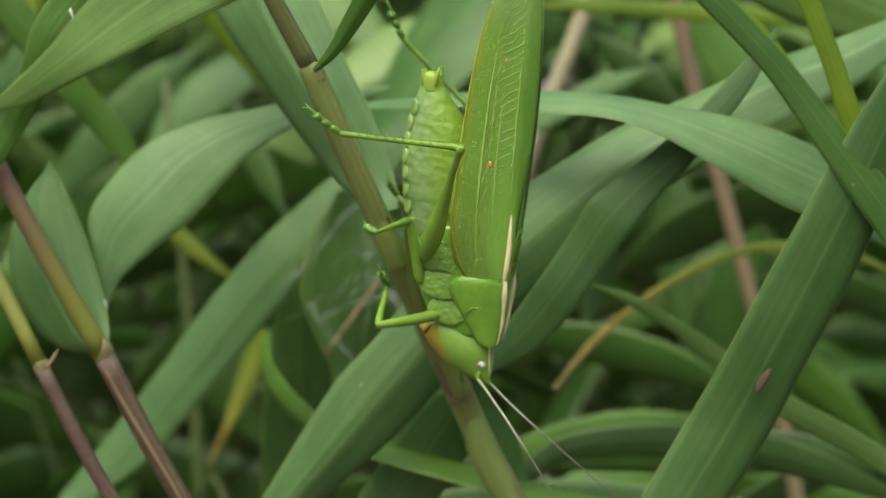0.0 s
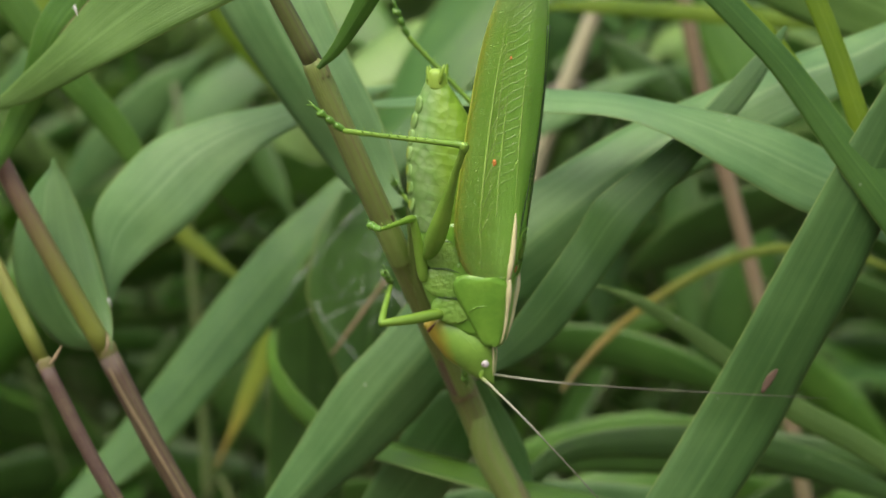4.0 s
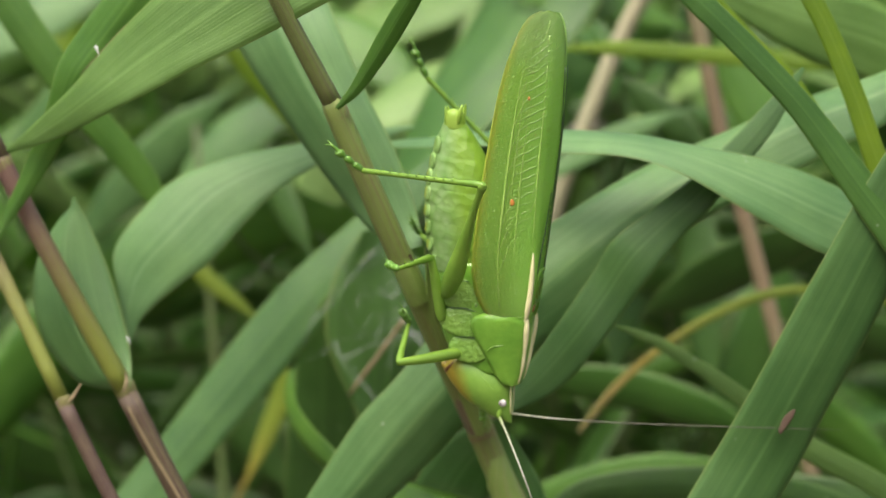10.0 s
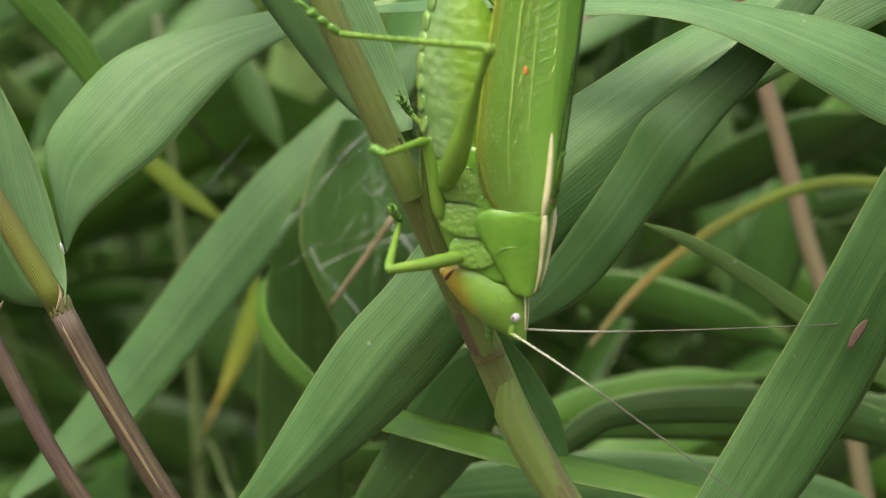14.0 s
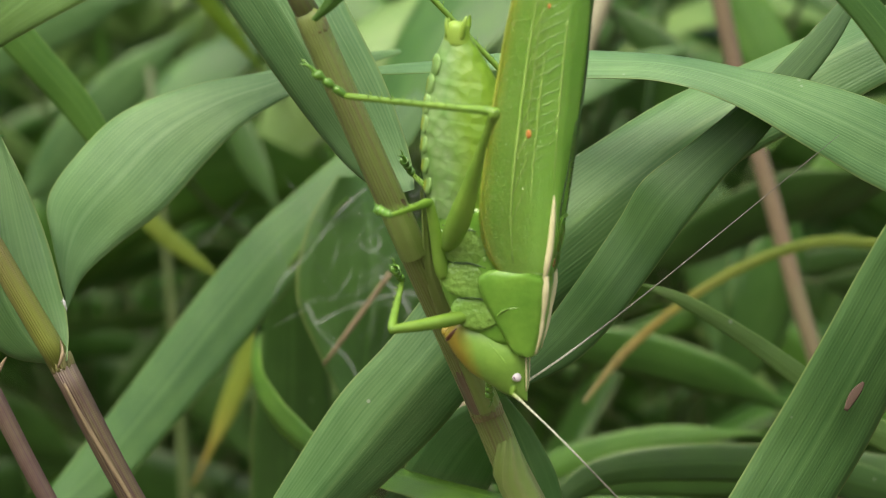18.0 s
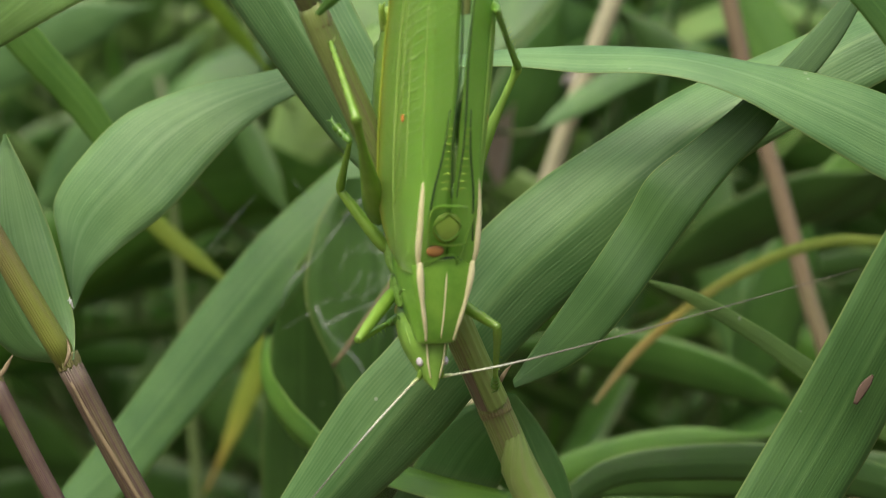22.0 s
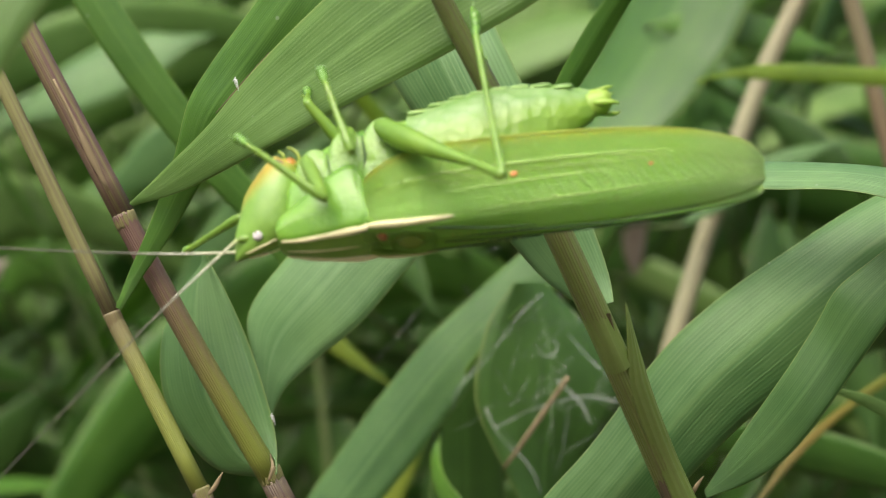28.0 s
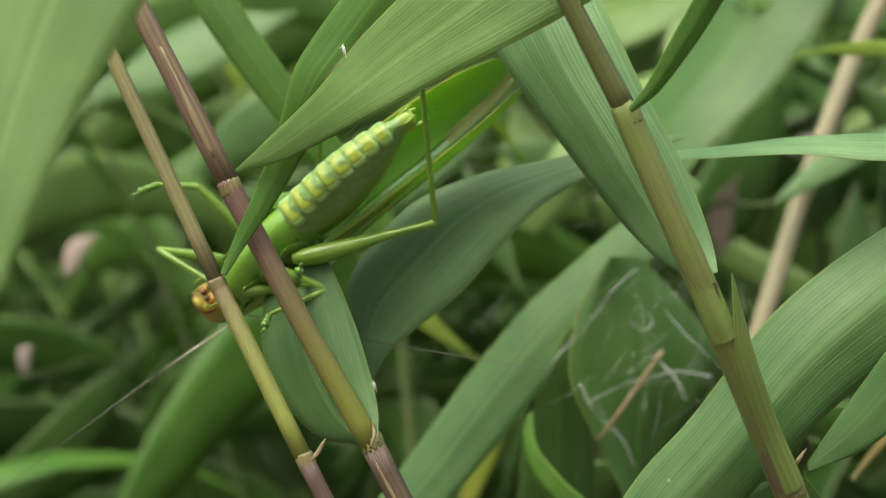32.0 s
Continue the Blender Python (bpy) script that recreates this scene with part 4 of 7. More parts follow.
thin_reed = thing("reed", "slim tan reed with ribbed skin", "reed", "reeds in front")
part_mesh("culm", tube_mesh("culm", CULM_THIN[:3]), CULM_RIBBED, thin_reed, "slim ribbed tan culm")
part_mesh("culm", tube_mesh("culm", CULM_THIN[2:5]), CULM_SLIM, thin_reed, "olive culm")
part_mesh("culm", tube_mesh("culm", to_ground(CULM_THIN[4:])), CULM_WINE, thin_reed, "purple lower culm")
node_ring(thin_reed, -70.6, 7.0, -1.6, 1.22)
node_ring(thin_reed, -58.3, 3.0, -25.4, 1.28)
leaf(thin_reed, LEAF_I_BACK, LEAF_GREEN, "", 8, cup=0.2)

pink_reed = thing("reed", "far pinkish reed out of focus", "reed", "reeds behind")
part_mesh("culm", tube_mesh("culm", to_ground(CULM_PINK)), CULM_TAN, pink_reed)
beige_reed = thing("reed", "far dry beige reed out of focus", "reed", "reeds behind")
part_mesh("culm", tube_mesh("culm", to_ground(CULM_BEIGE)), CULM_BEIGE_MAT, beige_reed)


def hidden_reed(x, y, label, leaves, top=60.0, material=CULM_OLIVE):
    """A reed whose culm stands beside the view and whose leaves reach into it."""
    r = thing("reed", label, "reed", "reeds around")
    part_mesh("culm", tube_mesh("culm", [(x - 10, y, top, 1.2), (x, y, -100, 1.8), (x + 15, y, -450, 2.2), (x + 20, y, -800.5, 2.4)]), material, r)
    for k, (stations, material_of, text, kw) in enumerate(leaves):
        leaf(r, stations, material_of, text, 20 + k + int(abs(x)), **kw)
    return r


hidden_reed(118, -2, "reed beside with long drooping green leaves", [
    (LEAF_D, LEAF_WAX, "long pale arching leaf", {"cup": 0.15}), (LEAF_H, LEAF_TEAL, "broad leaf with a brown spot", {}), (LEAF_O, LEAF_FRESH, "", {})])
hidden_reed(150, -84, "near reed with a dark strap leaf", [(LEAF_F, LEAF_DEEP, "dark strap leaf", {}), (LEAF_G, LEAF_YELLOW, "yellow-green narrow leaf", {})])
hidden_reed(170, 55, "reed behind with broad soft leaves", [
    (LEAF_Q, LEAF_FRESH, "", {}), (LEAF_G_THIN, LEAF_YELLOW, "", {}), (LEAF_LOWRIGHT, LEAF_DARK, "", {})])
hidden_reed(48, 60, "reed with long leaf crossing behind the insect", [(LEAF_E, LEAF_BLOOM, "long waxy leaf crossing behind the culm, folded along its midrib", {"cup": 0.36}), (LEAF_N, LEAF_BLUE, "", {})], -120)
hidden_reed(-150, -72, "near reed with a broad blurred leaf", [(LEAF_V, LEAF_FRESH, "broad pale leaf close by", {})], 100)
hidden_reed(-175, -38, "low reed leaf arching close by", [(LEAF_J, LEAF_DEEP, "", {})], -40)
hidden_reed(-40, 70, "reed with a dry-tipped leaf", [(LEAF_K, LEAF_DRY_TIP, "long curled leaf with a dry tan tip", {"cup": 0.2}), (LEAF_M, LEAF_TEAL, "", {}), (LEAF_A_BACK, LEAF_WAX, "broad waxy leaf", {"cup": 0.1})], -120)
web_reed = hidden_reed(-8, 130, "dark reed with a webbed leaf nest", [
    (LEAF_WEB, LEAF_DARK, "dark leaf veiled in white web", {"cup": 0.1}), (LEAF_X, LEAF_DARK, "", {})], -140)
hidden_reed(160, 108, "far reed with rusty arching leaf", [(LEAF_P, LEAF_RUST, "", {}), (LEAF_N_FAR, LEAF_DARK, "", {}), (LEAF_TOP_YELLOW, LEAF_YELLOW, "", {})])
hidden_reed(-140, 64, "far reed with a slanting leaf", [(LEAF_S, LEAF_GREEN, "", {}), (LEAF_PALE, LEAF_DEEP, "", {})])

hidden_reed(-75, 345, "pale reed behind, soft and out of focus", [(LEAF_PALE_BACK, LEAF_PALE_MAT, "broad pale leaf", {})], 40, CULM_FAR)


# ---- reeds further behind, out of focus ----
# leaves in the space behind: both ends (x, z), distance behind the plan's centre, half width, bow and skin
SOFT_LEFT_HIGH = [
    (-156, 113, -151, 68, 460, 6.9, 0.0, LEAF_YELLOW),
    (-253, 89, -188, 5, 460, 11.7, -4.7, LEAF_GREEN),
    (-121, 83, -117, 15, 460, 2.1, -1.0, LEAF_GREEN),
    (-180, 67, -121, 90, 380, 10.4, 2.1, LEAF_BLUE),
    (-242, 61, -169, 89, 460, 10.3, 4.6, LEAF_BLUE),
    (-139, 37, -87, 60, 330, 8.8, 3.8, LEAF_BLUE),
    (-272, 26, -197, 45, 460, 9.3, 7.0, LEAF_BLUE),
    (-197, 24, -124, 64, 460, 7.9, 4.7, LEAF_GREEN),
    (-124, 4, -73, 53, 360, 8.1, 2.0, LEAF_BLUE),
]
# low leaves mostly wear dark skins: shade among the reeds put into colour
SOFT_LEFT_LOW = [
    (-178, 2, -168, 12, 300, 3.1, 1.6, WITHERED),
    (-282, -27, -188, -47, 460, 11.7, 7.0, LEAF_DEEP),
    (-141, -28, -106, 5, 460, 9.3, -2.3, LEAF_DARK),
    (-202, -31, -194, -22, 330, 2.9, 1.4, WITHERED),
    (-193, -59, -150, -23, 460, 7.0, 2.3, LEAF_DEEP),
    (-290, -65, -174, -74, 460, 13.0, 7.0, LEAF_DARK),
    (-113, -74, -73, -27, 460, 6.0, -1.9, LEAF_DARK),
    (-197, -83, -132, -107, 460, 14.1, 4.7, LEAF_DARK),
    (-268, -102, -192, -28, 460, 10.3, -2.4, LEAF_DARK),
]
# the pale skins in this group carry bright sky light as leaf colour
SOFT_MIDDLE_HIGH = [
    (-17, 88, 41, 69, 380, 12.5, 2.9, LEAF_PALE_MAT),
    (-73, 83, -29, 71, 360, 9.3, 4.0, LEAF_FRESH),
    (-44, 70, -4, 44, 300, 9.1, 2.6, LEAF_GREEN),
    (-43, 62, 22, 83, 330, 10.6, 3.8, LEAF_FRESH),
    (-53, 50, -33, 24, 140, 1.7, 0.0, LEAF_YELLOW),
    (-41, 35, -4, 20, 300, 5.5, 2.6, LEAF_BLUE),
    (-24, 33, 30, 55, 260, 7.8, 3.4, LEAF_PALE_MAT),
    (-51, 24, -37, -5, 250, 4.0, -1.0, LEAF_DARK),
    (-92, 23, -47, 54, 380, 9.6, 2.1, LEAF_BLUE),
]
# DARK and DEEP skins here paint the shaded depth between the reeds
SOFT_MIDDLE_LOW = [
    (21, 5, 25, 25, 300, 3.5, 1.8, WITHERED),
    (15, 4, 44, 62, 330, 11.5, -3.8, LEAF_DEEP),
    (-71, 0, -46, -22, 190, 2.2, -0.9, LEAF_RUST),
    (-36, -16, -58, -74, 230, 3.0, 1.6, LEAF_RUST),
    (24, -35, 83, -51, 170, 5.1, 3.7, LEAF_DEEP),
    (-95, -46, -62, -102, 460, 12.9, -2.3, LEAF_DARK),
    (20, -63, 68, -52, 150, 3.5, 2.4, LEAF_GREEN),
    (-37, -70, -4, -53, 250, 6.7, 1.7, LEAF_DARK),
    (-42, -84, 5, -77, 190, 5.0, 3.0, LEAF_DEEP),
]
SOFT_RIGHT_HIGH = [
    (119, 81, 157, 62, 330, 13.4, 3.8, LEAF_FRESH),
    (118, 77, 127, 72, 260, 1.4, 0.7, WITHERED),
    (29, 69, 73, 61, 240, 4.9, 2.0, LEAF_GREEN),
    (86, 58, 108, 19, 260, 7.5, -1.7, LEAF_GREEN),
    (55, 44, 78, 25, 240, 4.3, -1.0, LEAF_DARK),
    (40, 32, 52, 36, 280, 1.8, 0.9, WITHERED),
    (30, 17, 66, 34, 200, 3.3, 1.5, LEAF_BLUE),
    # dark skins from here down: shaded gaps painted as leaf colour
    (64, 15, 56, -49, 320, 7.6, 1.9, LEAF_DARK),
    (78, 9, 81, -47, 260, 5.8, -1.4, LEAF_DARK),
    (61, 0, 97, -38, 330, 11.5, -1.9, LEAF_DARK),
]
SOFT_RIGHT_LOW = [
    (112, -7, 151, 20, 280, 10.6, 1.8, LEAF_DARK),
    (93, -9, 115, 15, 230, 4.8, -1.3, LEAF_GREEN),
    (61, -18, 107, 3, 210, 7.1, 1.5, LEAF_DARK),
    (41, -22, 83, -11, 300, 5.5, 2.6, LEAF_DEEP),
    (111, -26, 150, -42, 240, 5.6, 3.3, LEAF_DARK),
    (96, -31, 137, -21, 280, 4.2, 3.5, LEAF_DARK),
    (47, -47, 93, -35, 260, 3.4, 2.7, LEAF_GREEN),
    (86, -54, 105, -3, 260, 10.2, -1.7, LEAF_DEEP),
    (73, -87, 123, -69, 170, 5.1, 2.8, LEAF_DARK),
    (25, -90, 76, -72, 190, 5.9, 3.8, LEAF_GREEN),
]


def build_soft_leaves():
    """Single reeds behind the first row, each with one leaf that crosses the view."""
    rng = random.Random(31)
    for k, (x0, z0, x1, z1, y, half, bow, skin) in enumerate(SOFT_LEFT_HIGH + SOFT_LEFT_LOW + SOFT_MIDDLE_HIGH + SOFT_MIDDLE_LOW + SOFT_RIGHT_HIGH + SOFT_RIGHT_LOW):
        ln = math.hypot(x1 - x0, z1 - z0)
        ux, uz = (x1 - x0) / ln, (z1 - z0) / ln
        # the upper margin leans away, so that the blade faces the sky
        up = 1 if ux < 0 else -1
        rise = rng.uniform(-1.1, -0.6) if skin in (LEAF_PALE_MAT, LEAF_FRESH) else rng.uniform(0.3, 0.7) if skin in (LEAF_DARK, LEAF_DEEP) else rng.uniform(-0.5, 0.2)
        tip_y, lean = rng.uniform(-18, 18), rng.choice((-1, 1)) * rng.uniform(0.5, 1.1)
        st = []
        for q in (-0.12, 0.0, 0.2, 0.45, 0.7, 0.9, 1.06):
            w = half * max(0.06, 1 - abs(2 * (q - 0.42)) ** 2.6 * 0.8) if -0.1 < q < 1 else 0.3
            sag = bow * 4 * q * (1 - q)
            st.append((x0 + ux * ln * q - uz * sag, y + tip_y * q, z0 + uz * ln * q + ux * sag, -uz * w * up, rise * w, ux * w * up))
        r = thing("reed", "reed behind with a broad leaf, out of focus", "reed", "reeds behind")
        bx, by, bz = st[0][:3]
        part_mesh("culm", tube_mesh("culm", [(bx, by, bz, 0.5), (bx + lean * 20, by + 110, bz - 8, 0.9), (bx + lean * 50, by + 290, bz - 120, 1.4), (bx + lean * 80, by + 330, -800.5, 2.2)], 4, 7), CULM_FAR, r)
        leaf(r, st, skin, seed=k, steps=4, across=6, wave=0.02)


build_soft_leaves()


def far_reed(x, y, rng, height):
    r = thing("reed", "reed standing behind, soft and out of focus", "reed", "reeds behind")
    lean, ly = rng.choice((-1, 1)) * rng.uniform(140, 320), rng.uniform(-60, 120)
    pts = [(x + lean * k * k, y + ly * k * k, -800.5 + height * k, 1.3 * (1 - 0.6 * k)) for k in (0, 0.25, 0.5, 0.75, 1.0)]
    part_mesh("culm", tube_mesh("culm", pts, 3, 7), CULM_FAR, r)
    for k in range(rng.randint(9, 12)):
        u = rng.uniform(0.42, 1.0)
        ox, oy, oz = x + lean * u * u, y + ly * u * u, -800.5 + height * u
        ang, up, length, wid = rng.uniform(0, 6.28), rng.uniform(0.2, 1.2), rng.uniform(170, 380), rng.choice((8.0, 12.0, 16.0, 20.0))
        dx, dy = math.cos(ang), 0.5 * math.sin(ang)
        side = np.array([-dy, dx, rng.uniform(-0.6, 0.6)])
        if rng.random() < 0.7:
            side = np.array([0.3 * dx, -0.35, 0.9])
        side /= np.linalg.norm(side)
        st = []
        for q in (0, 0.15, 0.4, 0.7, 0.9, 1.0):
            w = wid * (0.25 + 3.2 * q * (1 - q) ** 0.7) * (1 if q < 1 else 0) * 0.75 + 0.2
            st.append((ox + dx * length * q, oy + dy * length * q, oz + length * (up * q - (0.55 + 0.5 * up) * q * q), *(side * w)))
        # paler skins up high, darker ones below: skylight and shade painted by colour
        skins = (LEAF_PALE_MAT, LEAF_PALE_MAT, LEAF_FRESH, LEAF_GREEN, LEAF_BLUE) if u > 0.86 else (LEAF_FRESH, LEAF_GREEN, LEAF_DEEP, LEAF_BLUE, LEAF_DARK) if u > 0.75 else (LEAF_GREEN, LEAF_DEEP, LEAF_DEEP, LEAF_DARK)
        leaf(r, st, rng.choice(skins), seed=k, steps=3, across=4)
    return r


def build_far():
    rng = random.Random(11)
    for k in range(64):
        y = 400 + 1250 * (k / 64) ** 1.25
        half = 110 + 0.36 * y
        far_reed(rng.uniform(-half - 60, half) - 40, y + rng.uniform(-20, 20), rng, rng.uniform(900, 1080))


build_far()


def build_thicket():
    """Beyond the reeds: a dense bank of leaves that closes the view, joined as one."""
    rng = random.Random(5)
    verts, faces, uvs = [], [], []
    for k in range(9000):
        y = rng.uniform(1.5, 2.7)
        x, z = rng.uniform(-1.6, 1.6), rng.uniform(0.0, 1.5)
        a, ln, w = rng.uniform(-1.2, 1.2), rng.uniform(0.12, 0.3), rng.uniform(0.010, 0.024)
        d = np.array([math.sin(a), rng.uniform(-0.4, 0.4), math.cos(a) * rng.choice((1, -0.6))])
        s = np.array([math.cos(a), rng.uniform(-0.5, 0.5), -math.sin(a)])
        b, base = np.array([x, y, z]), len(verts)
        for q, ww in ((0, 0.4), (0.3, 1.0), (0.65, 0.8), (1.0, 0.02)):
            c = b + d * ln * q + np.array([0, 0, -0.35 * ln * q * q])
            verts += [c - s * w * ww, c + s * w * ww]
            uvs += [(0, ln * q * 10), (1, ln * q * 10)]
        for i in range(3):
            faces.append((base + 2 * i, base + 2 * i + 1, base + 2 * i + 3, base + 2 * i + 2))
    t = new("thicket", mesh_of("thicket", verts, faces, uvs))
    # the dark skin puts the bank's deep shade into its colour
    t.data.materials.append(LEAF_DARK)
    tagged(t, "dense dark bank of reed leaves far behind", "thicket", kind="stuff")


build_thicket()

# ---- sheaths, torn skins, webs and marks on the plants ----
SHEATH_MAIN_TOP = [(-14.3, -15.0, 18.0, 1.69), (-9.5, -12.0, 6.6, 1.79), (-4.5, -8.0, -5.1, 1.86), (-2.8, -6.0, -9.1, 1.88)]
SHEATH_MAIN_LOW = [(-3.6, -9.0, -1.4, 1.87), (-0.4, -3.0, -12.6, 1.98), (3.0, 4.0, -21.8, 2.08), (6.5, 9.0, -29.9, 2.18)]
SHEATH_MAIN_BASE = [(7.1, 12.0, -32.0, 2.39), (11.5, 13.0, -42.3, 2.49), (17.0, 14.0, -51.9, 2.42), (20.3, 14.0, -56.6, 2.23)]
SPLIT_EDGE = [(-49.5, 9.0, -26.5, 0.15), (-46.9, 9.0, -31.6, 0.27), (-43.2, 9.0, -38.0, 0.31), (-39.5, 9.0, -44.4, 0.27), (-36.9, 9.0, -49.0, 0.12)]
LEAF_TEAR = [(-53.6, -7.3, 24.8, 0.04), (-51.1, -8.4, 27.2, 0.08), (-48.3, -10.0, 29.8, 0.05), (-45.9, -11.3, 31.9, 0.04)]
TORN_EDGE = [(-77.7, 5.0, 31.4, 0.20), (-74.9, 4.4, 25.8, 0.24), (-72.8, 4.2, 21.0, 0.55), (-70.5, 5.0, 15.9, 0.20)]
WEB_HOOK = [(-12.0, 86.0, -9.9, 0.15), (-10.8, 86.0, -11.4, 0.31), (-9.0, 86.0, -11.5, 0.31), (-8.2, 86.0, -10.0, 0.20), (-8.7, 86.0, -8.8, 0.10)]
WEB_A = [(-10.6, 88.0, -0.5, 0.25), (-15.3, 88.0, -4.6, 0.19), (-20.7, 88.0, -11.7, 0.14), (-26.0, 90.0, -16.9, 0.19), (-27.7, 92.0, -21.2, 0.08)]
WEB_B = [(-19.9, 88.0, -24.6, 0.26), (-13.7, 88.0, -21.6, 0.26), (-8.5, 88.0, -20.2, 0.31), (-3.3, 88.0, -19.2, 0.26), (2.3, 88.0, -20.3, 0.36)]
WEB_C = [(-8.4, 88.0, -16.1, 0.36), (-4.4, 88.0, -20.2, 0.31), (-2.4, 88.0, -24.4, 0.20)]
WEB_D = [(-21.4, 88.0, -21.0, 0.21), (-18.9, 88.0, -26.2, 0.26), (-13.9, 88.0, -31.4, 0.21), (-11.9, 88.0, -36.6, 0.15)]
TWIG = [(-6.4, 86.0, -15.5, 0.46), (-10.1, 86.0, -20.5, 0.46), (-13.8, 86.0, -25.6, 0.46), (-18.5, 88.0, -31.9, 0.31)]
TWIG_TOP = [(-9.8, 98.0, -1.7, 0.42), (-7.2, 98.0, -4.7, 0.53), (-2.1, 98.0, -11.4, 0.53), (3.0, 98.0, -18.9, 0.42)]
SPECK_A = [(-50.4, -11.5, 28.4, 0.25)]
SPECK_B = [(-50.1, 12.0, -15.8, 0.20)]
LIG_J = [(7.4, 9.0, -28.1, 0.19), (7.9, 8.0, -26.7, 0.31), (8.6, 8.0, -25.7, 0.19), (9.1, 8.0, -25.1, 0.08)]
LIG_L = [(-50.3, 9.0, -24.4, 0.15), (-49.7, 9.0, -22.8, 0.27), (-49.9, 10.0, -21.7, 0.19), (-50.1, 10.0, -20.8, 0.08)]
LIG_T = [(-57.1, 0.0, -25.0, 0.18), (-56.3, 0.0, -24.1, 0.33), (-55.7, 0.0, -23.1, 0.26), (-55.1, 0.0, -22.1, 0.07)]
SPOT_H = [(51.5, -6.0, -29.5, 0.26), (52.4, -6.0, -27.8, 0.60), (53.2, -6.0, -26.7, 0.51), (53.8, -6.0, -25.9, 0.17)]


def sheath_mesh(name, rows, a0, a1, grow=1.08, steps=6, sides=12, wobble=0.12, seed=0):
    """A skin wrapped part of the way round a culm, from a0 to a1 degrees: 0 is to the right, 90 to the camera."""
    r = smooth_rows(rows, steps)
    rng = random.Random(seed)
    p1, p2 = rng.uniform(0, 6), rng.uniform(0, 6)
    verts, uvs, faces = [], [], []
    c = r[:, :3] * MM + np.array([0, 0, MID])
    t = np.gradient(c, axis=0)
    t /= np.linalg.norm(t, axis=1, keepdims=True)
    run = np.r_[0, np.cumsum(np.linalg.norm(np.diff(c, axis=0), axis=1))]
    m, k = len(c), sides + 1
    for layer in (grow, grow - 0.07):
        for i in range(m):
            a = np.cross(t[i], np.array([0.0, 1, 0]))
            a *= np.sign(a[0]) / np.linalg.norm(a)
            b = np.cross(t[i], a)
            b *= -np.sign(b[1])
            w = wobble * math.sin(run[i] * 180 + p1) + wobble * math.sin(run[i] * 430 + p2)
            taper = min(1.0, 0.25 + 3.0 * i / m)
            for j in range(k):
                q = radians(a0 + (a1 - a0) * (j / sides) * (taper if j else 1)) + (w * 0.3 if j in (0, sides) else 0)
                verts.append(c[i] + r[i, 3] * MM * layer * (math.cos(q) * a + math.sin(q) * b))
                uvs.append((0.3 * j / sides, run[i] * 10))
    for i in range(m - 1):
        for j in range(sides):
            x = i * k + j
            faces.append((x, x + 1, x + k + 1, x + k))
            y = x + m * k
            faces.append((y, y + k, y + k + 1, y + 1))
        for j in (0, sides):
            x, y = i * k + j, i * k + j + m * k
            faces.append((x, x + k, y + k, y) if j == 0 else (x, y, y + k, x + k))
    return mesh_of(name, verts, faces, uvs)


def mark(name, rows, material, parent, label="", flat=0.35, sides=8):
    return part_mesh(name, tube_mesh(name, rows, 4, sides, flat=flat), material, parent, label)


part_mesh("sheath", sheath_mesh("sheath", SHEATH_MAIN_TOP, -50, 215, 1.012, seed=1), SHEATH_GREEN, reed, "olive green leaf sheath")
part_mesh("sheath", sheath_mesh("sheath", SHEATH_MAIN_LOW, 5, 118, 1.01, seed=2), SHEATH_GREEN, reed, "olive green leaf sheath")
part_mesh("bare_culm", sheath_mesh("bare_culm", SHEATH_MAIN_LOW, 110, 230, 0.99, seed=6), CULM_PURPLE_DARK, reed, "brown bare side of the culm")
part_mesh("sheath", sheath_mesh("sheath", SHEATH_MAIN_BASE, -20, 190, 1.012, seed=3), SHEATH_GREEN, reed, "pale green leaf sheath")
mark("split_edge", SPLIT_EDGE, HUSK, left_reed, "ragged yellow-green split down the culm", 0.5)
mark("torn_skin", TORN_EDGE, HUSK, left_reed, "torn pale dry skin")
mark("torn_edge", LEAF_TEAR, HUSK, left_reed, "ragged pale edge of the arching leaf", 0.5)
mark("ligule", LIG_J, HUSK, reed, "torn papery ligule", 0.5)
mark("ligule", LIG_L, HUSK, left_reed, "torn papery ligule", 0.5)
mark("ligule", LIG_T, HUSK, thin_reed, "torn papery ligule", 0.5)

# the nest in the dark leaf behind
mark("web_hook", WEB_HOOK, WEB_THIN, web_reed, "white curl of web", 0.6)
for rows in (WEB_A, WEB_B, WEB_C, WEB_D):
    mark("web_strand", rows, WEB_THIN, web_reed, "thin veil of spider silk", 0.3)
mark("dry_leaf", TWIG, HUSK, web_reed, "dry brown leaf strip caught in web", 0.4)
mark("dry_leaf", TWIG_TOP, HUSK, web_reed, "dry tan leaf strip", 0.4)
rng = random.Random(21)
for k in range(46):
    x, z = rng.gauss(-10, 9), rng.gauss(-15, 9)
    a, ln = rng.choice((0.5, 2.2, 1.2)) + rng.uniform(-0.5, 0.5), rng.uniform(4, 15)
    dx, dz = math.cos(a) * ln, math.sin(a) * ln
    y, r = rng.uniform(84, 89), rng.uniform(0.03, 0.09)
    mark("silk_thread", [(x - dx / 2, y, z - dz / 2, 0.03), (x, y - 1, z - rng.uniform(0.2, 1.2), r), (x + dx / 2, y + 1, z + dz / 2, 0.03)], WEB_THIN, web_reed, sides=5)
